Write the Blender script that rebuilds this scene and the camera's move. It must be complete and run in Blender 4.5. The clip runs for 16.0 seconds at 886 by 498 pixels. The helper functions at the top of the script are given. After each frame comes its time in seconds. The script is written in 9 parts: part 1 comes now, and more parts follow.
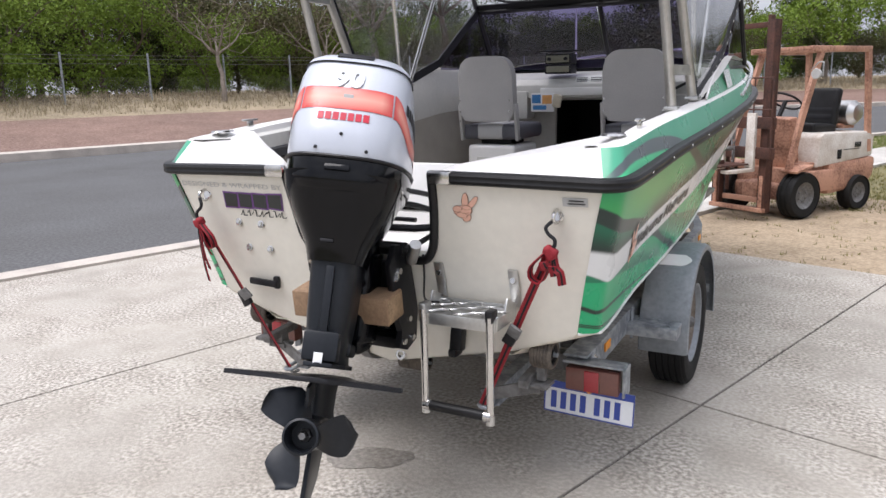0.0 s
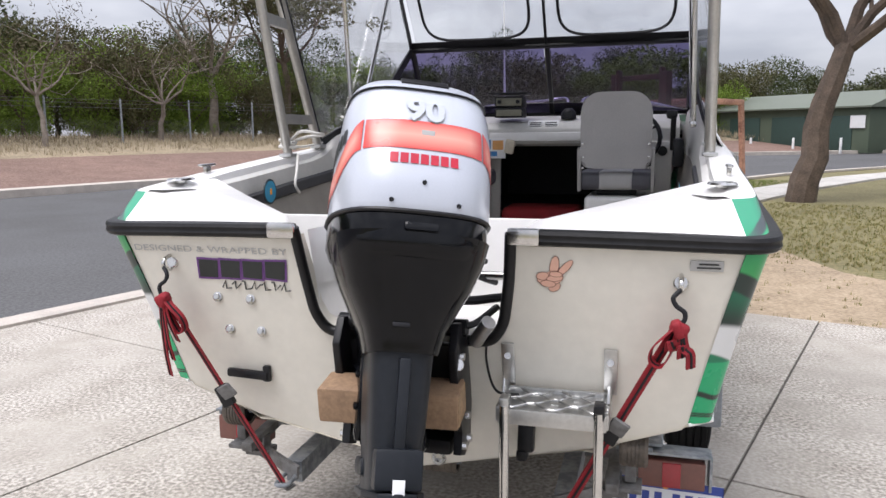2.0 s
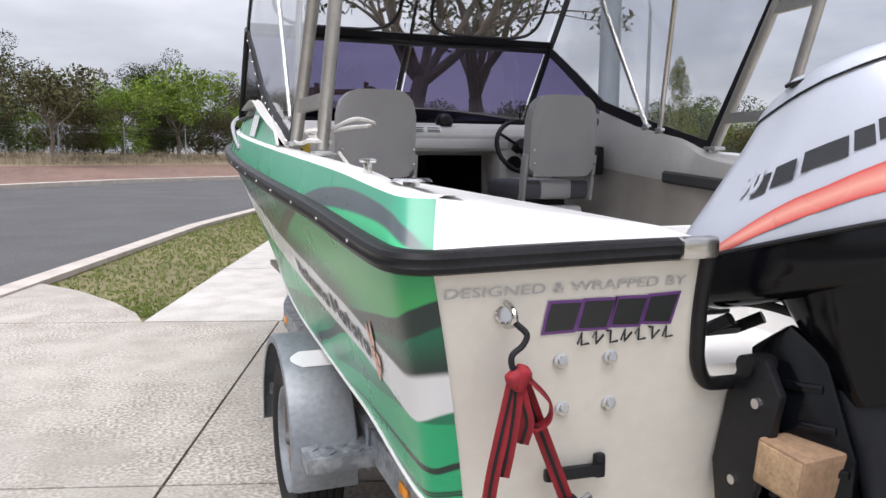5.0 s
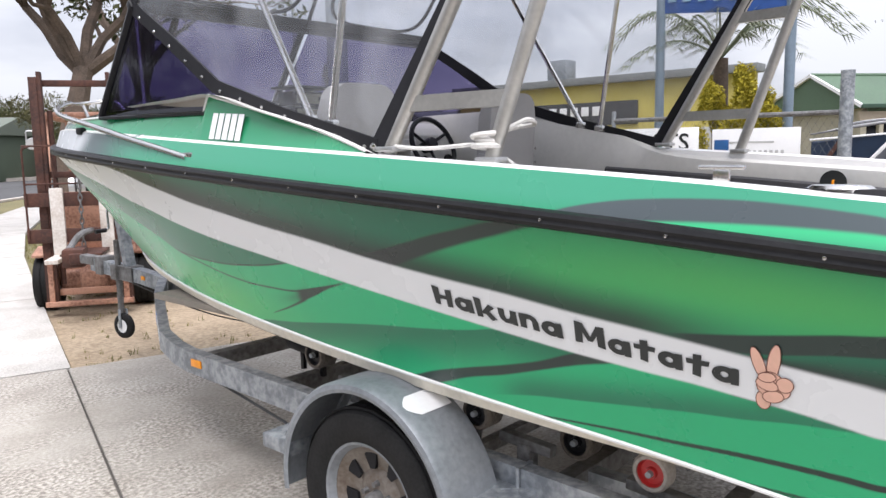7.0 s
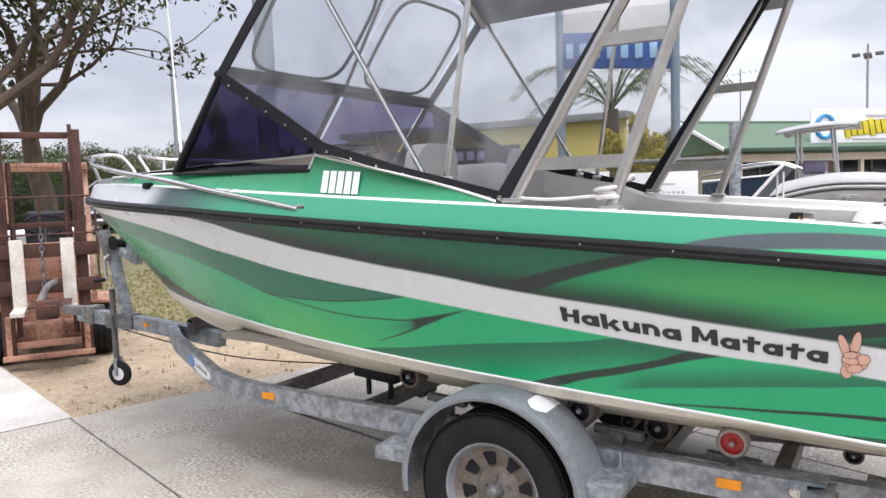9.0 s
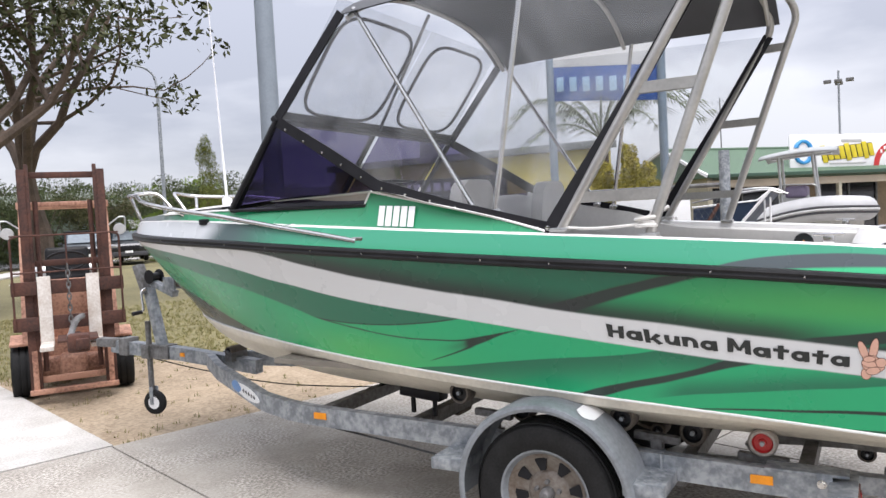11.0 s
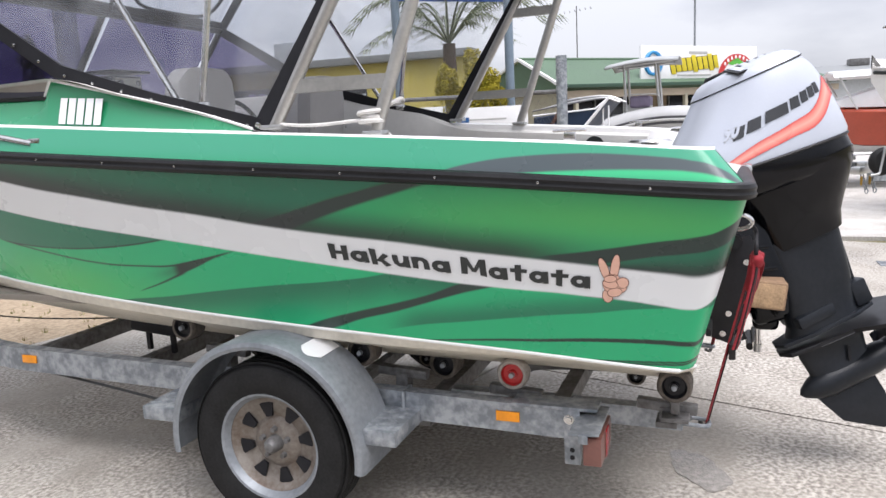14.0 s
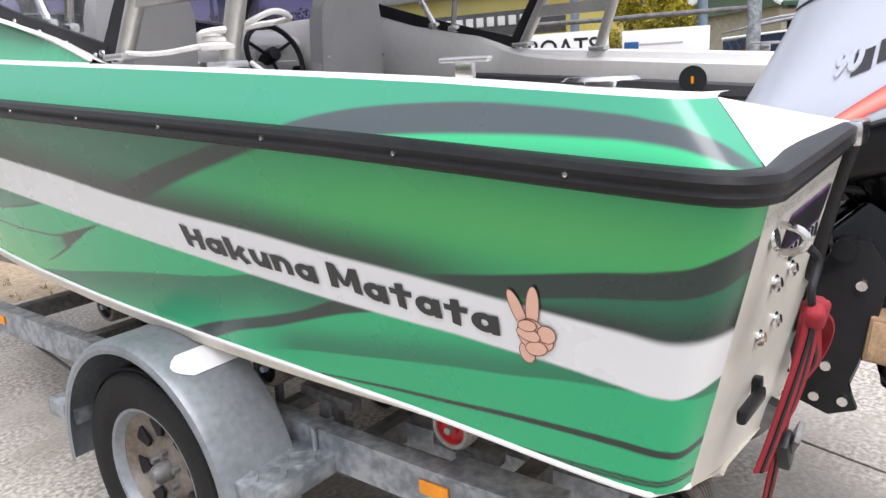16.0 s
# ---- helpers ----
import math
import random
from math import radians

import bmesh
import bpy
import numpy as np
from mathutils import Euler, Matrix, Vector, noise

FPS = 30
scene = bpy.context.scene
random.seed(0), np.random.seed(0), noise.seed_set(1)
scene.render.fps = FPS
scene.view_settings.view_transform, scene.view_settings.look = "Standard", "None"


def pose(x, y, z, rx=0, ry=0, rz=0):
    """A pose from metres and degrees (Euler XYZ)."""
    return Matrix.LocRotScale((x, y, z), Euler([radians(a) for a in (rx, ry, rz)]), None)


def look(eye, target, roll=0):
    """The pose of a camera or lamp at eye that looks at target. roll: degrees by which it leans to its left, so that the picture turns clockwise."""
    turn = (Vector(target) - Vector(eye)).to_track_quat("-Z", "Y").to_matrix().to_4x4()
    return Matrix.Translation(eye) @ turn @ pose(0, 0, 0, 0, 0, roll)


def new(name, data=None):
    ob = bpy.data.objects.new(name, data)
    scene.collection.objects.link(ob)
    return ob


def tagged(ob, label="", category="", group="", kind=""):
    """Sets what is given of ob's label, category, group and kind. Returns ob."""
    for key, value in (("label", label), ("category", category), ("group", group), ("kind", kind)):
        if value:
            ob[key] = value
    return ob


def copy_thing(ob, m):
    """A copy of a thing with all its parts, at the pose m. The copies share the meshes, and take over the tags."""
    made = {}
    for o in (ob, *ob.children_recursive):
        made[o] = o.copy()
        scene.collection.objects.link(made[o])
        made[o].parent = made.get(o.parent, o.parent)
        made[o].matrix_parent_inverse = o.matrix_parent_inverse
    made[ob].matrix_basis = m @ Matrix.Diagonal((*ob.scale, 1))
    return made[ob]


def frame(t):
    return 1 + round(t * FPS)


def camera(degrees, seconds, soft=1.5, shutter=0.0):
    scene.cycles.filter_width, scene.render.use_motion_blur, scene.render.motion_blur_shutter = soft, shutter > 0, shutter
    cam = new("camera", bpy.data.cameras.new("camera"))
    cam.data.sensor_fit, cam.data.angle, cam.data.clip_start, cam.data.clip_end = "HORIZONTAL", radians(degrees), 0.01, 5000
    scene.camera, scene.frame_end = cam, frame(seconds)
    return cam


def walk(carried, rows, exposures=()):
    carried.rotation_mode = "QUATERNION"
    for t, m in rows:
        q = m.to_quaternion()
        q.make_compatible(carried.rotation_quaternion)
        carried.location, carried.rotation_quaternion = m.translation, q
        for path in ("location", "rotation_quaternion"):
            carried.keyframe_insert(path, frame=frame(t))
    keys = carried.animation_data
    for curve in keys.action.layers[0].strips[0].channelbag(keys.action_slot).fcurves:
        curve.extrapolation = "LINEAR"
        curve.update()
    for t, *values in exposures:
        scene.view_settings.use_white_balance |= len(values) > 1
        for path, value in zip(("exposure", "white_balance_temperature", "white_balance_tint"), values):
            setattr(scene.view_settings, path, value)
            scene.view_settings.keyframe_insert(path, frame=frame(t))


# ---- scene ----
cam = camera(61.3, 16.0)
PATH = [
    (0, (1.62, -2.307, 1.562), (0.689, -0.588, 1.139), -1.4),
    (0.5, (1.568, -2.329, 1.56), (0.693, -0.576, 1.162), -0.7),
    (1, (1.377, -2.183, 1.544), (0.63, -0.36, 1.195), -0.2),
    (1.5, (1.095, -2.046, 1.549), (0.445, -0.184, 1.218), -0.4),
    (2, (0.71, -2.048, 1.54), (0.175, -0.145, 1.234), -0.6),
    (2.5, (0.389, -1.947, 1.512), (-0.016, -0.01, 1.22), -1.0),
    (3, (0.045, -1.876, 1.486), (-0.193, 0.091, 1.217), -1.1),
    (3.5, (-0.318, -1.782, 1.491), (-0.346, 0.201, 1.231), -1.2),
    (4, (-0.713, -1.603, 1.451), (-0.47, 0.367, 1.209), -1.0),
    (4.2, (-0.852, -1.562, 1.438), (-0.534, 0.397, 1.197), -0.6),
    (6.3, (-2.167, -0.508, 1.457), (-0.86, 0.983, 1.194), -0.7),
    (6.5, (-2.252, -0.389, 1.47), (-0.887, 1.048, 1.204), -1.0),
    (7, (-2.554, -0.13, 1.478), (-1.069, 1.184, 1.214), -1.1),
    (7.5, (-2.817, 0.109, 1.482), (-1.255, 1.334, 1.239), -1.2),
    (8, (-3.051, 0.31, 1.508), (-1.435, 1.466, 1.282), -1.6),
    (8.5, (-3.327, 0.347, 1.53), (-1.666, 1.442, 1.325), -1.8),
    (9, (-3.508, 0.249, 1.534), (-1.809, 1.292, 1.373), -1.9),
    (9.5, (-3.739, 0.273, 1.548), (-2.013, 1.28, 1.456), -2.0),
    (9.7, (-3.822, 0.307, 1.57), (-2.09, 1.304, 1.5), -2.3),
    (11.8, (-3.947, 0.349, 1.555), (-2.215, 1.343, 1.448), -3.5),
    (12, (-3.932, 0.336, 1.572), (-2.185, 1.296, 1.422), -3.9),
    (12.5, (-3.852, 0.234, 1.521), (-2.054, 1.085, 1.323), -4.0),
    (13, (-3.691, 0.114, 1.504), (-1.849, 0.852, 1.255), -3.9),
    (13.5, (-3.478, 0.051, 1.463), (-1.624, 0.742, 1.171), -3.5),
    (14, (-3.164, 0.057, 1.467), (-1.322, 0.762, 1.136), -2.8),
    (14.5, (-2.897, -0.075, 1.448), (-1.097, 0.716, 1.079), -2.3),
    (15, (-2.638, -0.195, 1.467), (-0.904, 0.707, 1.045), -2.3),
    (15.5, (-2.287, -0.2, 1.438), (-0.644, 0.843, 0.978), -2.8),
    (16, (-1.988, -0.244, 1.427), (-0.448, 0.937, 0.942), -3.3),
]
walk(cam, [(t, look(eye, target, roll)) for t, eye, target, roll in PATH], [(0.0, 0.70), (2.0, 0.70), (3.5, 0.62), (4.5, 0.62), (7.0, 0.90), (12.4, 0.78), (13.2, 0.60), (13.9, 0.80), (14.5, 0.88), (16.0, 0.98)])

# ---- light ----
world = bpy.data.worlds.new("overcast_sky")
scene.world = world
world.use_nodes = True
wn = world.node_tree
for n in list(wn.nodes):
    wn.nodes.remove(n)
w_out = wn.nodes.new("ShaderNodeOutputWorld")
w_bg = wn.nodes.new("ShaderNodeBackground")
w_sky = wn.nodes.new("ShaderNodeTexSky")
w_sky.sky_type, w_sky.sun_disc = 'NISHITA', False
w_sky.sun_elevation, w_sky.sun_rotation = radians(58), radians(200)
w_bg.inputs["Strength"].default_value = 0.092
w_co = wn.nodes.new("ShaderNodeTexCoord")
w_map = wn.nodes.new("ShaderNodeMapping")
w_map.inputs["Scale"].default_value = (1.0, 1.0, 3.2)
w_noise = wn.nodes.new("ShaderNodeTexNoise")
w_noise.inputs["Scale"].default_value, w_noise.inputs["Detail"].default_value = 2.3, 8
w_ramp = wn.nodes.new("ShaderNodeValToRGB")
w_ramp.color_ramp.elements[0].position, w_ramp.color_ramp.elements[1].position = 0.38, 0.60
w_ramp.color_ramp.elements[0].color, w_ramp.color_ramp.elements[1].color = (4.7, 4.85, 5.7, 1), (8.0, 8.05, 8.8, 1)
w_mix = wn.nodes.new("ShaderNodeMix")
w_mix.data_type = 'RGBA'
w_mix.inputs["Factor"].default_value = 0.88
wn.links.new(w_co.outputs["Generated"], w_map.inputs["Vector"])
wn.links.new(w_map.outputs["Vector"], w_noise.inputs["Vector"])
wn.links.new(w_noise.outputs["Fac"], w_ramp.inputs["Fac"])
wn.links.new(w_sky.outputs["Color"], w_mix.inputs[6])
wn.links.new(w_ramp.outputs["Color"], w_mix.inputs[7])
# an overcast sky brightens towards the zenith
w_sep, w_up, w_mul = wn.nodes.new("ShaderNodeSeparateXYZ"), wn.nodes.new("ShaderNodeMath"), wn.nodes.new("ShaderNodeVectorMath")
w_up.operation, w_mul.operation = 'MULTIPLY_ADD', 'SCALE'
w_up.inputs[1].default_value, w_up.inputs[2].default_value = 1.02, 0.63
wn.links.new(w_co.outputs["Generated"], w_sep.inputs["Vector"])
wn.links.new(w_sep.outputs["Z"], w_up.inputs[0])
wn.links.new(w_mix.outputs[2], w_mul.inputs[0])
wn.links.new(w_up.outputs[0], w_mul.inputs["Scale"])
wn.links.new(w_mul.outputs[0], w_bg.inputs["Color"])
wn.links.new(w_bg.outputs["Background"], w_out.inputs["Surface"])
sun = new("sun", bpy.data.lights.new("sun", 'SUN'))
sun.data.energy, sun.data.angle, sun.data.color = 2.3, radians(45), (1.0, 0.965, 0.985)
sun.matrix_world = look((-3.0, -4.0, 12), (0, 0, 0))


# ---- materials ----
def mat(name, color, rough=0.5, metal=0.0, var=0.12, scale=6.0, fine=60.0, bump=0.0, tint=None, coat=0.0, spread=(0.35, 0.68), bumpscale=None, alpha=1.0):
    """Principled surface whose colour wanders at a coarse and a fine scale."""
    m = bpy.data.materials.new(name)
    m.use_nodes = True
    nt = m.node_tree
    p = nt.nodes["Principled BSDF"]
    co = nt.nodes.new("ShaderNodeTexCoord")
    big, small = nt.nodes.new("ShaderNodeTexNoise"), nt.nodes.new("ShaderNodeTexNoise")
    big.inputs["Scale"].default_value, big.inputs["Detail"].default_value = scale, 5
    small.inputs["Scale"].default_value, small.inputs["Detail"].default_value = fine, 3
    for n in (big, small):
        nt.links.new(co.outputs["Object"], n.inputs["Vector"])
    add = nt.nodes.new("ShaderNodeMath")
    add.operation = 'MULTIPLY_ADD'
    add.inputs[1].default_value = 0.4
    mul = nt.nodes.new("ShaderNodeMath")
    mul.operation = 'MULTIPLY'
    mul.inputs[1].default_value = 0.6
    nt.links.new(big.outputs["Fac"], mul.inputs[0])
    nt.links.new(small.outputs["Fac"], add.inputs[0])
    nt.links.new(mul.outputs[0], add.inputs[2])
    ramp = nt.nodes.new("ShaderNodeValToRGB")
    c = np.array(color[:3])
    t = np.array(tint[:3]) if tint is not None else c * (1 - 2 * var)
    ramp.color_ramp.elements[0].position, ramp.color_ramp.elements[1].position = spread
    ramp.color_ramp.elements[0].color = (*t, 1)
    ramp.color_ramp.elements[1].color = (*np.clip(c * (1 + var * 0.5), 0, 1), 1)
    nt.links.new(add.outputs[0], ramp.inputs["Fac"])
    nt.links.new(ramp.outputs["Color"], p.inputs["Base Color"])
    p.inputs["Metallic"].default_value = metal
    rr = nt.nodes.new("ShaderNodeMapRange")
    rr.inputs["To Min"].default_value, rr.inputs["To Max"].default_value = max(0.02, rough * 0.8), min(1, rough * 1.2)
    nt.links.new(big.outputs["Fac"], rr.inputs["Value"])
    nt.links.new(rr.outputs["Result"], p.inputs["Roughness"])
    if coat:
        p.inputs["Coat Weight"].default_value, p.inputs["Coat Roughness"].default_value = coat, 0.08
    if bump:
        b = nt.nodes.new("ShaderNodeBump")
        b.inputs["Strength"].default_value, b.inputs["Distance"].default_value = bump, 0.004
        src = small
        if bumpscale:
            src = nt.nodes.new("ShaderNodeTexNoise")
            src.inputs["Scale"].default_value, src.inputs["Detail"].default_value = bumpscale, 4
            nt.links.new(co.outputs["Object"], src.inputs["Vector"])
        nt.links.new(src.outputs["Fac"], b.inputs["Height"])
        nt.links.new(b.outputs["Normal"], p.inputs["Normal"])
    return m


def glassy(name, color, clear, rough=0.03, haze=0.0):
    """A thin clear or tinted sheet: part see-through, part gloss and haze."""
    m = bpy.data.materials.new(name)
    m.use_nodes = True
    nt = m.node_tree
    out = nt.nodes["Material Output"]
    nt.nodes.remove(nt.nodes["Principled BSDF"])
    tr = nt.nodes.new("ShaderNodeBsdfTransparent")
    tr.inputs["Color"].default_value = (*color, 1)
    gl = nt.nodes.new("ShaderNodeBsdfGlossy")
    gl.inputs["Roughness"].default_value = rough
    df = nt.nodes.new("ShaderNodeBsdfDiffuse")
    df.inputs["Color"].default_value = (0.7, 0.72, 0.74, 1)
    lw = nt.nodes.new("ShaderNodeLayerWeight")
    lw.inputs["Blend"].default_value = 0.5
    pw = nt.nodes.new("ShaderNodeMath")
    pw.operation = 'POWER'
    pw.inputs[1].default_value = 4.0
    fr = nt.nodes.new("ShaderNodeMath")
    fr.operation = 'MULTIPLY_ADD'
    fr.inputs[1].default_value, fr.inputs[2].default_value = 0.9, 0.05
    nt.links.new(lw.outputs["Facing"], pw.inputs[0])
    nt.links.new(pw.outputs[0], fr.inputs[0])
    m1, m2 = nt.nodes.new("ShaderNodeMixShader"), nt.nodes.new("ShaderNodeMixShader")
    co, nz, mr = nt.nodes.new("ShaderNodeTexCoord"), nt.nodes.new("ShaderNodeTexNoise"), nt.nodes.new("ShaderNodeMapRange")
    nz.inputs["Scale"].default_value, nz.inputs["Detail"].default_value, nz.inputs["Distortion"].default_value = 2.2, 5, 1.2
    mr.inputs["From Min"].default_value, mr.inputs["From Max"].default_value = 0.4, 0.75
    mr.inputs["To Min"].default_value, mr.inputs["To Max"].default_value = haze * 0.35, haze * 1.6
    nt.links.new(co.outputs["Object"], nz.inputs["Vector"])
    nt.links.new(nz.outputs["Fac"], mr.inputs["Value"])
    nt.links.new(mr.outputs["Result"], m1.inputs["Fac"])
    nt.links.new(tr.outputs[0], m1.inputs[1])
    nt.links.new(df.outputs[0], m1.inputs[2])
    bp = nt.nodes.new("ShaderNodeBump")
    bp.inputs["Strength"].default_value, bp.inputs["Distance"].default_value = 0.25, 0.01
    nt.links.new(nz.outputs["Fac"], bp.inputs["Height"])
    nt.links.new(bp.outputs["Normal"], gl.inputs["Normal"])
    mf = nt.nodes.new("ShaderNodeMath")
    mf.operation = 'MULTIPLY'
    mf.inputs[1].default_value = clear
    nt.links.new(fr.outputs[0], mf.inputs[0])
    nt.links.new(mf.outputs[0], m2.inputs["Fac"])
    nt.links.new(m1.outputs[0], m2.inputs[1])
    nt.links.new(gl.outputs[0], m2.inputs[2])
    nt.links.new(m2.outputs[0], out.inputs["Surface"])
    return m


def wrap_mat(name):
    """The printed vinyl on the hull, read from its colour layer."""
    m = mat(name, (0.5, 0.5, 0.5), 0.28, 0, 0.02, 3, 40, coat=0.06)
    nt = m.node_tree
    p = nt.nodes["Principled BSDF"]
    at = nt.nodes.new("ShaderNodeVertexColor")
    at.layer_name = "print"
    src = p.inputs["Base Color"].links[0].from_socket
    mx = nt.nodes.new("ShaderNodeMix")
    mx.data_type, mx.blend_type = 'RGBA', 'OVERLAY'
    mx.inputs["Factor"].default_value = 0.12
    nt.links.new(at.outputs["Color"], mx.inputs[6])
    nt.links.new(src, mx.inputs[7])
    nt.links.new(mx.outputs[2], p.inputs["Base Color"])
    return m


M_GEL = mat("white_gelcoat", (0.80, 0.79, 0.77), 0.32, 0, 0.03, 2.5, 30, coat=0.2)
M_CREAM = mat("cream_gelcoat", (0.74, 0.71, 0.63), 0.36, 0, 0.05, 2.0, 25, coat=0.15)
M_BOTTOM = mat("cream_bottom_paint", (0.74, 0.69, 0.58), 0.5, 0, 0.12, 3.0, 40)
M_WRAP = wrap_mat("printed_vinyl_wrap")
M_RUBBER = mat("black_rubber", (0.012, 0.012, 0.013), 0.42, 0, 0.3, 8, 70, 0.15)
M_BLACK = mat("black_plastic", (0.012, 0.012, 0.014), 0.38, 0, 0.2, 8, 80)
M_PHANTOM = mat("satin_black_paint", (0.004, 0.0045, 0.006), 0.13, 0, 0.25, 5, 50)
M_LEG = mat("worn_dark_grey_paint", (0.014, 0.016, 0.020), 0.35, 0, 0.25, 7, 50, tint=(0.008, 0.010, 0.013))
M_SILVER = mat("silver_paint", (0.50, 0.53, 0.59), 0.3, 0.15, 0.03, 3, 200, coat=0.5)
M_STEEL = mat("stainless_steel", (0.66, 0.65, 0.63), 0.2, 1.0, 0.08, 9, 60)
M_ALU = mat("brushed_aluminium", (0.60, 0.60, 0.59), 0.36, 1.0, 0.1, 9, 90)
M_ALUDULL = mat("dull_anodised_tube", (0.50, 0.49, 0.46), 0.42, 0.85, 0.1, 9, 60)
M_GALV = mat("galvanised_steel", (0.36, 0.38, 0.40), 0.5, 0.55, 0.2, 14, 40, 0.1, tint=(0.20, 0.22, 0.24), spread=(0.42, 0.6))
M_GALVDARK = mat("weathered_galvanised_steel", (0.20, 0.20, 0.20), 0.6, 0.4, 0.25, 10, 40, 0.15, tint=(0.09, 0.085, 0.08))
M_GUARD = mat("grey_mudguard_steel", (0.27, 0.29, 0.31), 0.45, 0.35, 0.14, 6, 50, tint=(0.18, 0.195, 0.21))
M_TYRE = mat("tyre_rubber", (0.016, 0.016, 0.016), 0.72, 0, 0.3, 12, 90, 0.2)
M_RIM = mat("rusty_painted_rim", (0.235, 0.215, 0.19), 0.5, 0.4, 0.25, 9, 60, 0.15, tint=(0.13, 0.098, 0.075))
M_CANVAS = mat("grey_canvas", (0.085, 0.088, 0.095), 0.8, 0, 0.15, 4, 300, 0.2)
# black for canvas hems, and for the painted-in dark of the cabin
M_HEMDARK = mat("black_hem_and_hollow", (0.014, 0.014, 0.017), 0.6, 0, 0.25, 10, 200, 0.15)
for m_, k_ in ((M_PHANTOM, .25), (M_BLACK, .3), (M_RUBBER, .3), (M_HEMDARK, .3), (M_TYRE, .25), (M_LEG, .28)):
    m_.node_tree.nodes["Principled BSDF"].inputs["Specular IOR Level"].default_value = k_
M_CLEAR = glassy("clear_vinyl_sheet", (0.90, 0.91, 0.92), 1.0, 0.05, 0.16)
M_TINT = glassy("tinted_windscreen", (0.17, 0.15, 0.27), 0.7, 0.02, 0.004)
M_DASH = mat("off_white_moulding", (0.60, 0.59, 0.56), 0.45, 0, 0.05, 4, 40)
M_LINER = mat("grey_flocked_liner", (0.36, 0.33, 0.29), 0.9, 0, 0.12, 5, 260, 0.3)
M_CARPET = mat("beige_marine_carpet", (0.27, 0.24, 0.20), 0.95, 0, 0.15, 8, 300, 0.5)
M_DARKPAD = mat("dark_grey_padding", (0.06, 0.06, 0.065), 0.7, 0, 0.15, 8, 100, 0.2)
M_VINYL = mat("grey_seat_vinyl", (0.40, 0.39, 0.38), 0.5, 0, 0.06, 6, 160, 0.2)
M_VINYLL = mat("light_grey_seat_vinyl", (0.46, 0.455, 0.445), 0.5, 0, 0.06, 6, 160, 0.2)
M_VINYLD = mat("charcoal_seat_vinyl", (0.10, 0.10, 0.115), 0.5, 0, 0.1, 6, 160, 0.2)
M_WEB = mat("red_webbing", (0.30, 0.012, 0.022), 0.75, 0, 0.2, 20, 400, 0.3)
M_WOOD = mat("weathered_timber", (0.34, 0.22, 0.13), 0.75, 0, 0.2, 5, 70, 0.35, tint=(0.20, 0.125, 0.075))
M_RED = mat("red_paint", (0.50, 0.03, 0.03), 0.35, 0, 0.08, 6, 60)
M_ORANGE = mat("orange_reflector", (0.85, 0.30, 0.01), 0.3, 0, 0.08, 20, 90)
M_LAMP = mat("red_lamp_lens", (0.17, 0.065, 0.05), 0.4, 0, 0.1, 12, 90, coat=0.4)
M_LAMPR = mat("bright_red_lens", (0.34, 0.02, 0.03), 0.25, 0, 0.1, 12, 90, coat=0.4)
M_WHITE = mat("white_plastic", (0.80, 0.80, 0.80), 0.4, 0, 0.03, 6, 60)
M_ROPE = mat("white_rope", (0.72, 0.70, 0.66), 0.85, 0, 0.12, 40, 400, 0.4)
M_PLATE = mat("white_plate_enamel", (0.72, 0.74, 0.76), 0.35, 0, 0.03, 8, 60)
M_BLUE = mat("blue_ink", (0.03, 0.06, 0.30), 0.4, 0, 0.06, 9, 60)
M_INK = mat("dark_vinyl_letters", (0.02, 0.024, 0.024), 0.35, 0, 0.1, 9, 60)
M_GREYINK = mat("grey_vinyl_letters", (0.46, 0.46, 0.45), 0.4, 0, 0.1, 9, 60)
M_PURPLE = mat("purple_edge_ink", (0.16, 0.06, 0.24), 0.4, 0, 0.1, 9, 60)
M_PRINTLINE = mat("brown_print_outline", (0.16, 0.05, 0.035), 0.4)
M_SKIN = mat("pink_print_ink", (0.74, 0.44, 0.33), 0.4, 0, 0.06, 9, 60)
M_DEEPRED = mat("deep_red_letters", (0.50, 0.015, 0.04), 0.35, 0, 0.08, 9, 60)
M_DARKLET = mat("charcoal_letters", (0.03, 0.032, 0.036), 0.4, 0, 0.1, 9, 60)
M_ROLL = mat("worn_rubber_roller", (0.12, 0.10, 0.08), 0.8, 0, 0.3, 18, 90, 0.4, tint=(0.05, 0.042, 0.035))
M_POLY = mat("light_rubber_roller", (0.40, 0.36, 0.32), 0.7, 0, 0.2, 18, 90, 0.3)
M_CABLE = mat("black_cable", (0.012, 0.012, 0.012), 0.5, 0, 0.2, 9, 60)
M_RUST = mat("rusty_mast_steel", (0.105, 0.044, 0.030), 0.75, 0.2, 0.3, 6, 40, 0.3, tint=(0.032, 0.016, 0.013))
M_FLPAINT = mat("faded_orange_paint", (0.46, 0.25, 0.17), 0.6, 0, 0.15, 3.5, 40, 0.15, tint=(0.17, 0.075, 0.048), spread=(.36, .56))
M_FLWHITE = mat("worn_white_panel", (0.70, 0.68, 0.64), 0.5, 0, 0.12, 5, 50, tint=(0.45, 0.38, 0.32))


# ---- building helpers ----
def place(ob, parent):
    if parent is not None:
        ob.parent = parent
    return ob


def finish(me, material, smooth=True, angle=38):
    me.materials.append(material)
    if smooth:
        me.shade_smooth()
        me.set_sharp_from_angle(angle=radians(angle))
    me.update()


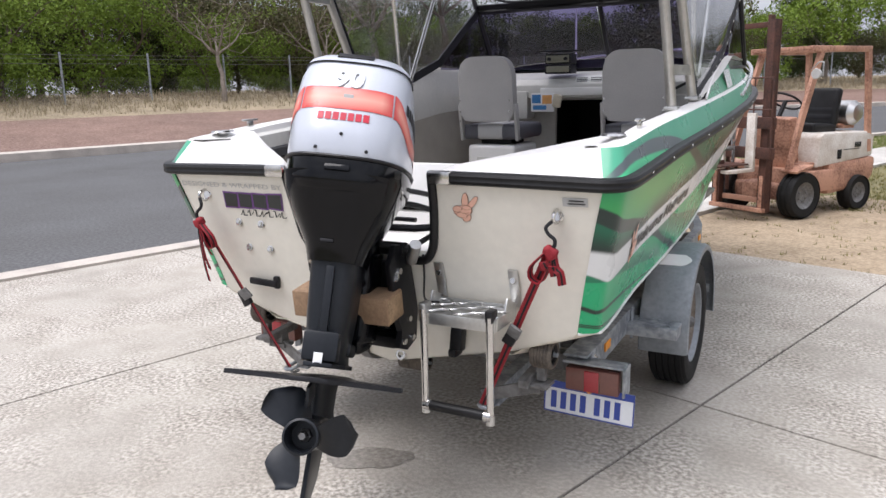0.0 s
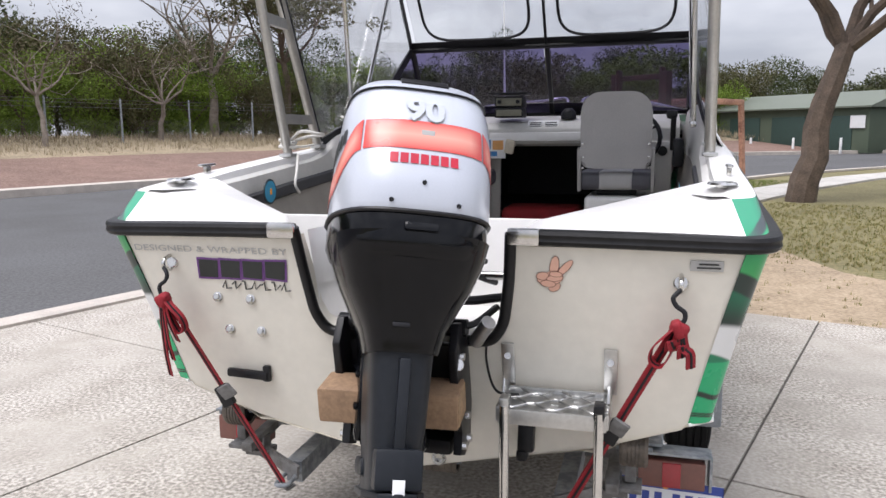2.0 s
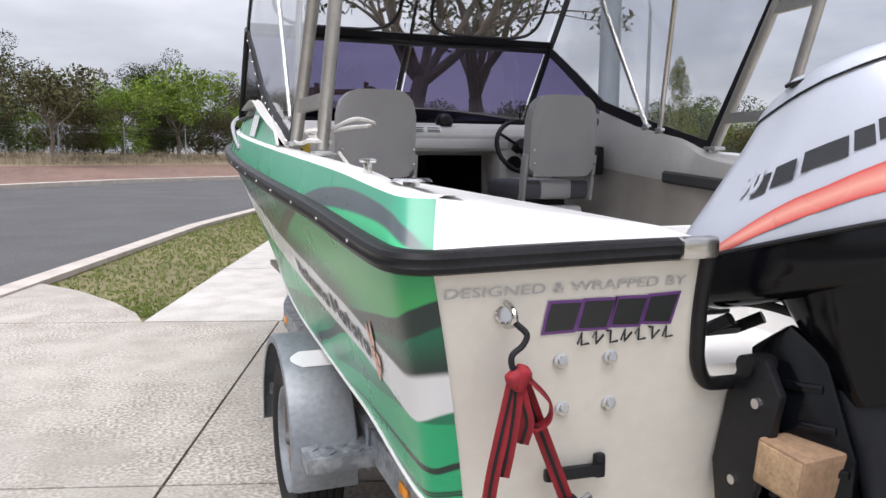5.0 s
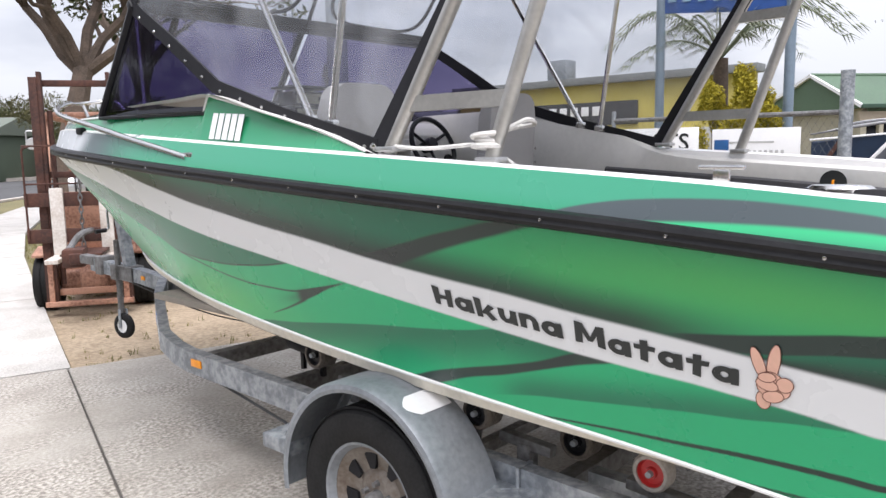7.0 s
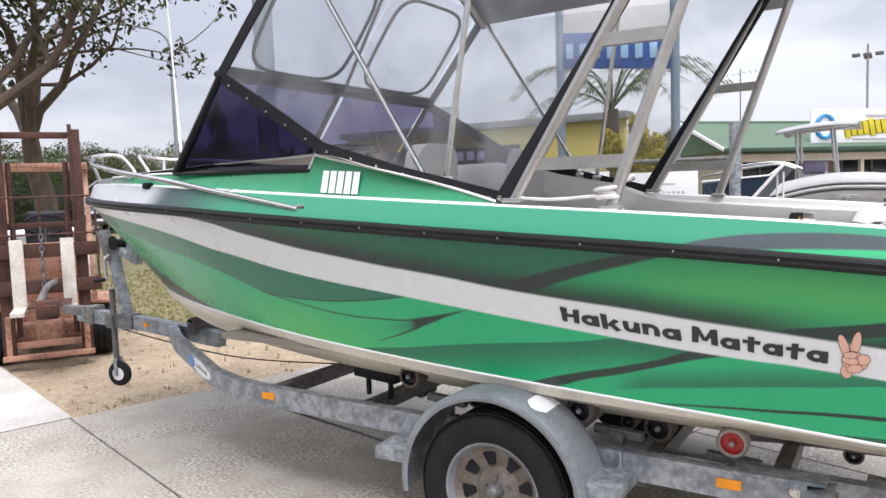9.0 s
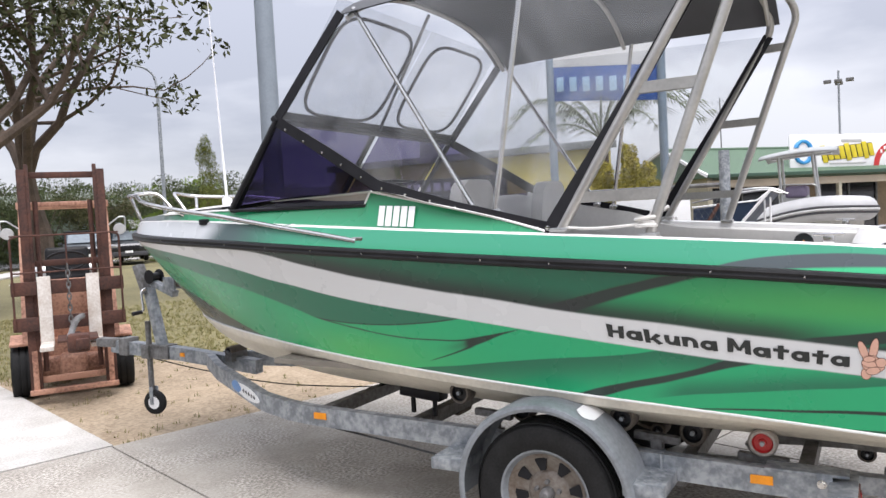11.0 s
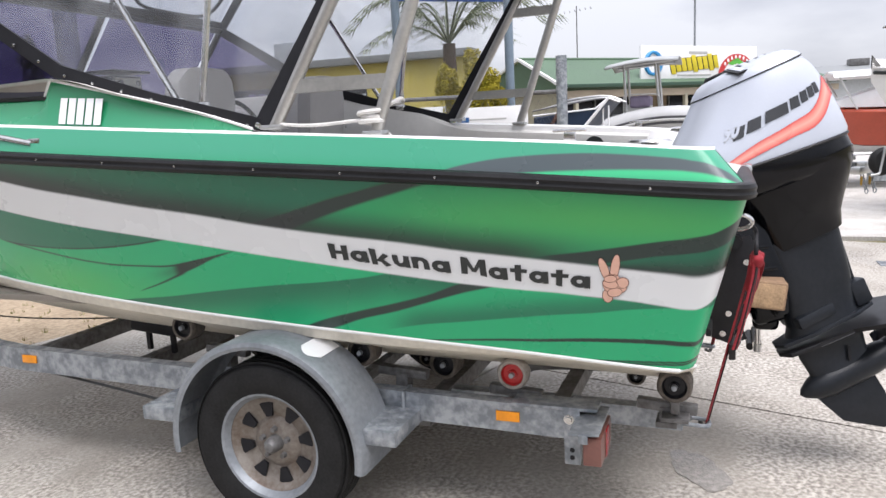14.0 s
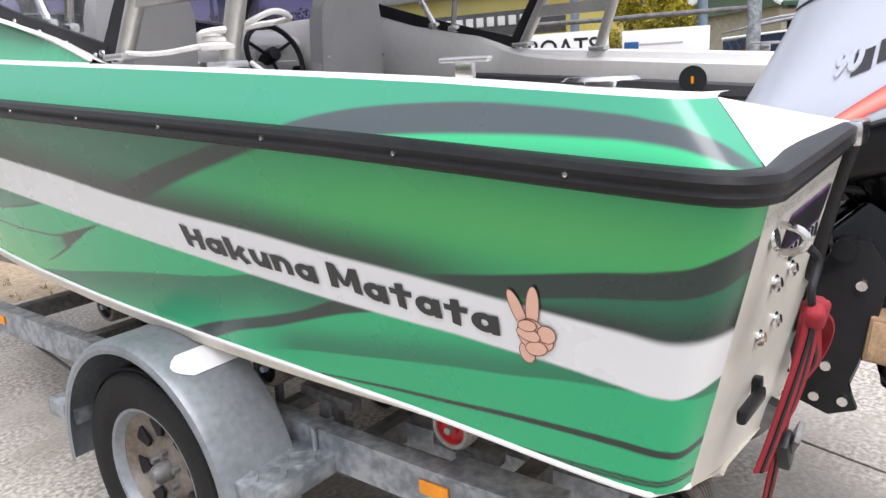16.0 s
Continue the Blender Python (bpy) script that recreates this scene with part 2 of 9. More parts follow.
def part(name, bm, material, parent=None, label="", smooth=True, angle=38):
    """Link a bmesh as one mesh object under a thing or a part."""
    me = bpy.data.meshes.new(name)
    bmesh.ops.recalc_face_normals(bm, faces=bm.faces)
    bm.to_mesh(me)
    bm.free()
    finish(me, material, smooth, angle)
    ob = place(new(name, me), parent)
    return tagged(ob, label) if label else ob


def raw(name, verts, faces, material, parent=None, label="", smooth=True, angle=38):
    me = bpy.data.meshes.new(name)
    me.from_pydata([tuple(map(float, v)) for v in verts], [], faces)
    finish(me, material, smooth, angle)
    ob = place(new(name, me), parent)
    return tagged(ob, label) if label else ob


def thing(name, m=None, label="", category="", group="", kind=""):
    ob = new(name)
    ob.empty_display_size = 0.1
    if m is not None:
        ob.matrix_basis = m
    return tagged(ob, label, category, group, kind)


def box(bm, size, loc=(0, 0, 0), rot=None, bev=0.004, seg=2):
    m = Matrix.Translation(loc) @ (rot if rot is not None else Matrix.Identity(4)) @ Matrix.Diagonal((*size, 1))
    r = bmesh.ops.create_cube(bm, size=1, matrix=m)
    if bev > 0:
        es = list({e for v in r["verts"] for e in v.link_edges})
        bmesh.ops.bevel(bm, geom=es, offset=min(bev, min(size) * 0.45), segments=seg, affect='EDGES', profile=0.6)
    return bm


def boxes(*specs):
    bm = bmesh.new()
    for s in specs:
        box(bm, *s)
    return bm


def tube(bm, pts, r, n=10, cap=True, closed=False):
    """Sweep a circle (radius r, or one a point) along a line of points."""
    P = [Vector(p) for p in pts]
    k = len(P)
    rs = r if isinstance(r, (list, tuple)) else [r] * k
    rings, nrm = [], None
    for i in range(k):
        a = P[i - 1] if (i > 0 or closed) else P[i]
        b = P[(i + 1) % k] if (i < k - 1 or closed) else P[i]
        t = (b - a).normalized()
        if nrm is None:
            nrm = t.orthogonal().normalized()
        nrm = (nrm - t * nrm.dot(t)).normalized()
        bi = t.cross(nrm)
        rings.append([bm.verts.new(P[i] + (nrm * math.cos(q) + bi * math.sin(q)) * rs[i]) for q in (2 * math.pi * j / n for j in range(n))])
    for i in range(k if closed else k - 1):
        A, B = rings[i], rings[(i + 1) % k]
        for j in range(n):
            bm.faces.new((A[j], A[(j + 1) % n], B[(j + 1) % n], B[j]))
    if cap and not closed:
        bm.faces.new(rings[0][::-1])
        bm.faces.new(rings[-1])
    return bm


def curve_pts(ctrl, k=8):
    """A smooth line through control points."""
    c = [Vector(p) for p in ctrl]
    c = [c[0] * 2 - c[1]] + c + [c[-1] * 2 - c[-2]]
    out = []
    for i in range(1, len(c) - 2):
        a, b, d, e = c[i - 1], c[i], c[i + 1], c[i + 2]
        for j in range(k):
            t = j / k
            out.append(0.5 * ((2 * b) + (d - a) * t + (2 * a - 5 * b + 4 * d - e) * t * t + (3 * b - a - 3 * d + e) * t ** 3))
    return out + [c[-2]]


def round_corners(pts, r, k=5):
    P = [Vector(p) for p in pts]
    out = [P[0]]
    for i in range(1, len(P) - 1):
        u, v = (P[i - 1] - P[i]), (P[i + 1] - P[i])
        q = min(r, u.length * 0.45, v.length * 0.45)
        a, b = P[i] + u.normalized() * q, P[i] + v.normalized() * q
        for j in range(k + 1):
            t = j / k
            out.append((1 - t) ** 2 * a + 2 * t * (1 - t) * P[i] + t * t * b)
    return out + [P[-1]]


def ribbon(bm, pts, w, th, wide=(1, 0, 0)):
    """A flat strap of width w along points, its width along the given way."""
    P = [Vector(p) for p in pts]
    rings = []
    for i, p in enumerate(P):
        t = (P[min(i + 1, len(P) - 1)] - P[max(i - 1, 0)]).normalized()
        a = Vector(wide[i]) if isinstance(wide, list) else Vector(wide)
        a = (a - t * a.dot(t)).normalized()
        b = t.cross(a)
        rings.append([bm.verts.new(p + a * x * w / 2 + b * y * th / 2) for x, y in ((-1, -1), (1, -1), (1, 1), (-1, 1))])
    for A, B in zip(rings, rings[1:]):
        for j in range(4):
            bm.faces.new((A[j], A[(j + 1) % 4], B[(j + 1) % 4], B[j]))
    bm.faces.new(rings[0][::-1])
    bm.faces.new(rings[-1])
    return bm


def lathe(bm, prof, m=None, n=24):
    """Turn (radius, height) pairs round the z axis of m."""
    m = m if m is not None else Matrix.Identity(4)
    rings = []
    for r, z in prof:
        if r < 1e-5:
            rings.append([bm.verts.new(m @ Vector((0, 0, z)))])
        else:
            rings.append([bm.verts.new(m @ Vector((r * math.cos(q), r * math.sin(q), z))) for q in (2 * math.pi * j / n for j in range(n))])
    for A, B in zip(rings, rings[1:]):
        for j in range(n):
            a = (A[0],) if len(A) == 1 else (A[j], A[(j + 1) % n])
            b = (B[0],) if len(B) == 1 else (B[(j + 1) % n], B[j])
            if len(a) + len(b) > 2:
                bm.faces.new((*a, *b))
    return bm


def prism(bm, poly, a, b, bev=0.0):
    """Extrude a polygon of 3D points from +a to +b (vectors)."""
    A = [bm.verts.new(Vector(p) + Vector(a)) for p in poly]
    B = [bm.verts.new(Vector(p) + Vector(b)) for p in poly]
    n = len(poly)
    fs = [bm.faces.new(A[::-1]), bm.faces.new(B)]
    for i in range(n):
        fs.append(bm.faces.new((A[i], A[(i + 1) % n], B[(i + 1) % n], B[i])))
    if bev:
        es = list({e for f in fs for e in f.edges})
        bmesh.ops.bevel(bm, geom=es, offset=bev, segments=2, affect='EDGES', profile=0.6)
    return bm


def grid_faces(nu, nv, flip=False):
    f = []
    for i in range(nu - 1):
        for j in range(nv - 1):
            q = (i * nv + j, (i + 1) * nv + j, (i + 1) * nv + j + 1, i * nv + j + 1)
            f.append(q[::-1] if flip else q)
    return f


def loft(name, P, material, parent=None, label="", flip=False, closed=False, caps=False, angle=38):
    """A surface over a (nu, nv, 3) array of points."""
    P = np.asarray(P, float)
    nu, nv = P.shape[:2]
    f = grid_faces(nu, nv, flip)
    if closed:
        for i in range(nu - 1):
            q = (i * nv + nv - 1, (i + 1) * nv + nv - 1, (i + 1) * nv, i * nv)
            f.append(q[::-1] if flip else q)
    if caps:
        a, b = tuple(range(nv)), tuple((nu - 1) * nv + j for j in range(nv))
        f += [a if flip else a[::-1], b[::-1] if flip else b]
    return raw(name, P.reshape(-1, 3), f, material, parent, label, True, angle)


def letters(text, size, bold=0.0, shear=0.0):
    """Flat triangles of a word in the built-in font: points (n, 2) and faces."""
    cu = bpy.data.curves.new("word", 'FONT')
    cu.body, cu.size, cu.offset, cu.shear = text, size, bold, shear
    cu.resolution_u = 3
    ob = bpy.data.objects.new("word", cu)
    scene.collection.objects.link(ob)
    dg = bpy.context.evaluated_depsgraph_get()
    me = bpy.data.meshes.new_from_object(ob.evaluated_get(dg))
    v = np.array([p.co[:2] for p in me.vertices])
    f = [tuple(p.vertices) for p in me.polygons]
    bpy.data.objects.remove(ob)
    bpy.data.curves.remove(cu)
    bpy.data.meshes.remove(me)
    return v, f


def cr(xs, ys, x):
    """Smooth interpolation through knots."""
    xs, ys, x = np.asarray(xs, float), np.asarray(ys, float), np.asarray(x, float)
    m = np.gradient(ys, xs)
    i = np.clip(np.searchsorted(xs, x) - 1, 0, len(xs) - 2)
    h = xs[i + 1] - xs[i]
    t = np.clip((x - xs[i]) / h, 0, 1)
    return (2*t**3 - 3*t**2 + 1) * ys[i] + (t**3 - 2*t**2 + t) * h * m[i] + (3*t**2 - 2*t**3) * ys[i + 1] + (t**3 - t**2) * h * m[i + 1]


def step(a, b, x):
    t = np.clip((x - a) / (b - a), 0, 1)
    return t * t * (3 - 2 * t)

# ---- boat: lines of the hull ----
TAU = (0, .2, .4, .6, .7, .78, .85, .91, .96, 1)
RY = (0, 1.0, 2.0, 3.0, 3.5, 3.91, 4.28, 4.62, 4.89, 5.05)
RX = (.95, 1.02, 1.055, 1.045, 1.005, .935, .82, .63, .38, 0)
RZ = (1.225, 1.295, 1.358, 1.423, 1.456, 1.478, 1.498, 1.513, 1.522, 1.525)
CY = (.136, 1.0, 2.0, 2.95, 3.4, 3.75, 4.05, 4.33, 4.55, 4.72)
CX = (.83, .86, .87, .80, .705, .6, .475, .32, .165, 0)
CZ = (.697, .742, .804, .873, .908, .930, .945, .953, .956, .957)


def quarter(tau):
    """How far the rounded stern quarter swells outside the transom's edge."""
    tau = np.asarray(tau, float)
    return .064 * (1 - np.exp(-tau / .0035)) * (1 - .42 * step(.02, .16, tau)) * np.clip(1 - tau / .6, 0, 1)


def rail_line(tau):
    return np.stack([cr(TAU, RX, tau) + quarter(tau), cr(TAU, RY, tau), cr(TAU, RZ, tau)], -1)


def chine_line(tau):
    return np.stack([cr(TAU, CX, tau) + quarter(tau) * 1.1, cr(TAU, CY, tau), cr(TAU, CZ, tau)], -1)


def hull_side(tau, s):
    """Starboard topside: tau 0 at the stern to 1 at the stem, s 0 at the chine to 1 at the rail."""
    tau, s = np.broadcast_arrays(np.asarray(tau, float), np.asarray(s, float))
    c, r = chine_line(tau), rail_line(tau)
    p = c + (r - c) * s[..., None]
    p[..., 0] -= .02 * s * (1 - s) * np.clip(1 - tau, 0, 1) ** .5
    return p


def gunwale_line(tau):
    """The outer top edge of the side deck, above the rubbing strake."""
    r = rail_line(tau)
    r[..., 0] = np.maximum(r[..., 0] - .035, 0)
    r[..., 2] += .133 - .025 * step(.75, 1, tau)
    return r


# the printed wrap: green blends, white band, dark swooshes
GREEN, LIME, TEAL, DEEP, DARK, BAND = (np.array(c) for c in ((.011, .29, .115), (.055, .37, .095), (.050, .31, .185), (.008, .105, .056), (.013, .017, .018), (.70, .71, .71)))


def blend(c, k, f):
    return c * (1 - f[..., None]) + k * f[..., None]


def edge_at(t, *knots):
    """A printed edge: its height at t through (t, height) knots."""
    k = sorted(knots)
    return cr([p[0] for p in k], [p[1] for p in k], t)


def span(t, lo, hi, soft=.004):
    return step(lo - soft, lo + soft, t) * step(hi + soft, hi - soft, t)


def print_side(t, s):
    top = edge_at(t, (0, .605), (.006, .585), (.014, .566), (.03, .570), (.05, .575), (.08, .583), (.125, .595), (.165, .607), (.21, .632), (.26, .650), (.31, .677), (.36, .718), (.418, .750), (.465, .785), (.512, .821), (.545, .86), (.58, .90), (.615, .955), (.65, .99), (.75, 1.0), (1, 1.0))
    bot = edge_at(t, (0, .44), (.004, .405), (.009, .380), (.016, .372), (.03, .380), (.052, .393), (.078, .396), (.10, .400), (.125, .397), (.165, .402), (.21, .42), (.263, .447), (.318, .477), (.37, .508), (.426, .536), (.475, .558), (.525, .591), (.561, .625), (.598, .669), (.638, .709), (.678, .769), (.723, .827), (.80, .895), (.9, .945), (1, .99))
    # upper field: bright aft of the slanting stroke, deep forward of it
    c = np.broadcast_to(GREEN, (*t.shape, 3)).copy()
    c = blend(c, LIME, np.exp(-((t - .07) / .12) ** 2) * np.exp(-((s - .85) / .15) ** 2))
    c = blend(c, LIME, .45 * np.exp(-((t - .16) / .05) ** 2) * np.exp(-((s - .78) / .10) ** 2))
    fore = edge_at(t, (.19, 1.02), (.213, .985), (.231, .937), (.254, .877), (.280, .799), (.313, .707), (.34, .64))
    aft = edge_at(t, (.17, 1.02), (.187, .984), (.207, .925), (.229, .862), (.254, .783), (.278, .701), (.30, .62))
    c = blend(c, DEEP * 1.25, step(fore - .01, fore + .01, s) * step(.185, .20, t))
    c = blend(c, DARK, .9 * step(top + .21, top + .01, s) * step(.0, .05, t + .01) * step(.10, .20, t + .06))
    c = blend(c, DARK * 1.15, .75 * step(.40, .56, t) * step(1.0, .80, s))
    c = blend(c, DARK * 1.4, .97 * step(aft - .012, aft + .012, s) * step(fore + .012, fore - .012, s) * span(t, .175, .33))
    # two blades that fan out to the stern
    up = edge_at(t, (0, .90), (.003, .87), (.006, .85), (.012, .815), (.022, .785), (.042, .747), (.062, .705), (.082, .665), (.110, .618), (.14, .57))
    lo = edge_at(t, (0, .80), (.003, .765), (.007, .74), (.014, .712), (.022, .695), (.042, .662), (.062, .620), (.085, .58))
    under = step(up + .006, up - .006, s) * step(.13, .10, t)
    c = blend(c, DEEP * 1.15, under)
    c = blend(c, DARK * 1.2, .9 * under * step(lo - .006, lo + .006, s))
    c = blend(c, DARK, .9 * under * step(lo, top, s) * (s < lo))
    # lower field: deep under the band towards the bow, bright below the blades;
    #     its greens carry added brightness to offset the shade on the down-tilted side
    low = np.broadcast_to(GREEN * (1.3, 1.36, 1.40), c.shape).copy()
    low = blend(low, LIME * 1.25, .9 * np.exp(-((t - .53) / .10) ** 2) * np.exp(-((s - .08) / .20) ** 2))
    low = blend(low, GREEN * 1.1, .7 * step(.60, .72, t))
    a = edge_at(t, (.38, .56), (.401, .521), (.428, .469), (.456, .426), (.483, .392), (.523, .362), (.554, .353), (.587, .366), (.618, .429), (.658, .504), (.702, .577), (.751, .643), (.80, .72), (.90, .83), (1, .97))
    low = blend(low, DEEP * 1.5, step(a - .008, a + .008, s) * step(.385, .40, t))
    low = blend(low, DARK, .9 * step(.009, .003, np.abs(s - a)) * span(t, .40, .588, .012))
    b = edge_at(t, (.339, .486), (.357, .437), (.376, .39), (.401, .332), (.434, .302), (.462, .286), (.487, .287), (.54, .32), (.585, .360))
    tip = edge_at(t, (.339, .486), (.358, .422), (.377, .341), (.397, .265), (.419, .181), (.442, .103), (.46, .04))
    low = blend(low, DARK, .92 * step(.010, .003, np.abs(s - b)) * span(t, .345, .58, .01))
    low = blend(low, DARK, .95 * step(tip - .006, tip + .006, s) * step(b + .006, b - .006, s) * span(t, .340, .398, .005))
    low = blend(low, DARK, .6 * step(.07, .0, np.abs(s - (tip + b) / 2)) * step(.44, .385, t) * span(t, .385, .44) * step(tip - .01, tip + .01, s))
    low = blend(low, DARK, .95 * step(.012 * np.clip((.445 - t) / .045, 0, 1) + .004, .001, np.abs(s - tip)) * span(t, .39, .442))
    e1 = edge_at(t, (.223, .424), (.24, .385), (.265, .341), (.318, .262), (.376, .160), (.409, .097), (.462, .012), (.50, -.06))
    low = blend(low, DEEP * 1.15, .88 * step(e1 + .004, e1 - .004, s) * step(e1 - .30, e1 - .01, s) * span(t, .17, .47))
    d1 = edge_at(t, (.145, .47), (.170, .400), (.193, .313), (.218, .238), (.25, .150), (.281, .055), (.300, -.02))
    d0 = edge_at(t, (.13, .44), (.145, .400), (.167, .345), (.198, .248), (.219, .180), (.25, .092), (.275, .0), (.30, -.06))
    # same brightness lift, put into the green aft of the stroke
    low = blend(low, GREEN * (1.3, 1.30, 1.35), step(d0 + .006, d0 - .006, s) * step(.32, .26, t))
    low = blend(low, DARK * 1.4, .96 * step(d0 - .007, d0 + .007, s) * step(d1 + .007, d1 - .007, s) * span(t, .13, .30))
    e2 = edge_at(t, (.0, .385), (.02, .374), (.03, .366), (.05, .342), (.077, .294), (.10, .262), (.13, .215), (.171, .151), (.2, .107), (.237, .025), (.26, -.03))
    low = blend(low, DEEP * 1.3, .85 * step(e2 - .004, e2 + .004, s) * step(e2 + .17, e2 + .01, s) * step(.24, .20, t) * (s < d0))
    f1 = edge_at(t, (.0, .195), (.003, .168), (.009, .163), (.026, .160), (.049, .147), (.076, .124), (.111, .086), (.14, .060), (.169, .032), (.205, -.005))
    low = blend(low, DARK, .97 * step(.019 - .06 * t, .013 - .06 * t, np.abs(s - f1)) * step(.215, .19, t))
    g1 = edge_at(t, (.0, .062), (.007, .043), (.019, .032), (.036, .018), (.059, .0), (.085, -.02))
    low = blend(low, DARK, .9 * step(.016, .011, np.abs(s - g1)) * step(.09, .07, t))
    low = blend(low, GREEN * .8, .8 * step(.004, .001, np.abs(s - g1)) * step(.09, .07, t))
    w = edge_at(t, (.70, -.04), (.72, .0), (.773, .12), (.827, .275), (.87, .385), (.912, .50), (.95, .66), (1, .95))
    low = blend(low, DARK * 2.2, .93 * step(w + .012, w - .012, s) * step(.69, .72, t))
    low = blend(low, DARK * .6, .9 * step(.012, .004, np.abs(s - w)) * step(.70, .72, t))
    c = np.where((s < bot)[..., None], low, c)
    edge = .010 + .008 * step(.05, 0, t)
    c = blend(c, BAND, step(bot - .006, bot + .006, s) * step(top + edge, top - edge, s) * step(.985, .95, t))
    return c


def print_gunwale(t, f):
    c = blend(np.broadcast_to(TEAL, (*t.shape, 3)), GREEN, .45 * step(.5, 0, f))
    up = edge_at(t, (0, .10), (.003, .38), (.008, .57), (.021, .71), (.04, .765), (.06, .78), (.083, .765), (.104, .70), (.123, .61), (.143, .47), (.163, .25), (.178, .03), (.19, -.1))
    lo = edge_at(t, (0, .0), (.006, .20), (.012, .31), (.026, .395), (.045, .39), (.064, .355), (.084, .295), (.108, .205), (.127, .11), (.15, -.02), (.18, -.2))
    c = blend(c, np.array((.045, .50, .21)), .9 * step(lo + .05, lo - .02, f) * step(lo - .40, lo - .05, f) * step(.16, .12, t))
    c = blend(c, np.array((.070, .078, .090)), .96 * step(lo - .05, lo + .05, f) * step(up + .03, up - .03, f) * span(t, .0, .182))
    c = blend(c, np.array((.060, .085, .090)), .95 * step(.57, .68, t))
    c = blend(c, np.array((.60, .62, .63)), .93 * step(.695, .735, t + .02 * f))
    return c


def printed(name, P, cols, parent, flip, label=""):
    ob = loft(name, P, M_WRAP, parent, label, flip)
    at = ob.data.color_attributes.new("print", 'FLOAT_COLOR', 'POINT')
    at.data.foreach_set("color", np.concatenate([cols.reshape(-1, 3), np.ones((cols.size // 3, 1))], 1).ravel().astype(np.float32))
    return ob


boat = thing("motor_boat", pose(0, 0, 0), "green and white wrapped fibreglass motor boat on a trailer", "boat")
nt_, ns_ = 900, 180
TT, SS = np.meshgrid(np.linspace(0, 1, nt_) ** 1.15, np.linspace(0, 1, ns_), indexing='ij')
for sg in (-1, 1):
    P = hull_side(TT, SS)
    # the aft edge of the topside rounds into the transom
    P[..., 0] *= sg
    printed("topside", P, print_side(TT, SS), boat, sg < 0, "green airbrushed vinyl print with a white band")
    GT, GF = np.meshgrid(np.linspace(0, 1, 760) ** 1.25, np.linspace(0, 1, 40), indexing='ij')
    A, B = rail_line(GT), gunwale_line(GT)
    A[..., 2] += .03
    Pg = A + (B - A) * GF[..., None]
    Pg[..., 1] += (.086 * GF) * np.clip(1 - GT * 10, 0, 1)
    Pg[..., 0] *= sg
    printed("gunwale_side", Pg, print_gunwale(GT, GF), boat, sg < 0, "glossy green vinyl with a dark swoosh")

# bottom: outer panel, strake, V to the keel
KY = (.197, 1.0, 2.0, 2.95, 3.5, 3.95, 4.25, 4.5, 4.64, 4.72)
KZ = (.445, .455, .47, .495, .53, .60, .70, .82, .90, .955)


def bottom_pt(tau, f):
    """Hull bottom: f 0 at the chine, a short upright flat, then panel, strake and V to the keel."""
    c = chine_line(tau)
    k = np.stack([0 * tau, cr(TAU, KY, tau), cr(TAU, KZ, tau)], -1)
    d = c.copy()
    d[..., 0] *= .978
    d[..., 2] -= .048 * step(1, .86, tau) * (.3 + .7 * step(.02, .3, tau))
    d[..., 2] = np.maximum(d[..., 2], k[..., 2])
    knee = d * .70 + k * .30
    knee[..., 2] = d[..., 2] - (d[..., 2] - k[..., 2]) * .42
    q = np.clip(f / .1, 0, 1)[..., None]
    a = np.clip((f - .1) / .3, 0, 1)[..., None]
    b = np.clip((f - .4) / .6, 0, 1)[..., None]
    p = c + (d - c) * q + (knee - d) * a + (k - knee) * b
    p[..., 2] -= .012 * (np.abs(f - .4) < .04)
    return p


BT, BF = np.meshgrid(np.linspace(0, 1, 90), np.linspace(0, 1, 21), indexing='ij')
for sg in (-1, 1):
    P = bottom_pt(BT, BF)
    P[..., 0] *= sg
    loft("bottom", P, M_BOTTOM, boat, "cream painted hull bottom", sg > 0)
    # thin white edge where the print stops
    e = chine_line(np.linspace(0, .985, 90))
    e[:, 0] *= sg
    part("chine_edge", tube(bmesh.new(), [Vector(p) + Vector((sg * .002, 0, -.003)) for p in e], .006, 6), M_GEL, boat, "thin white chine edge")

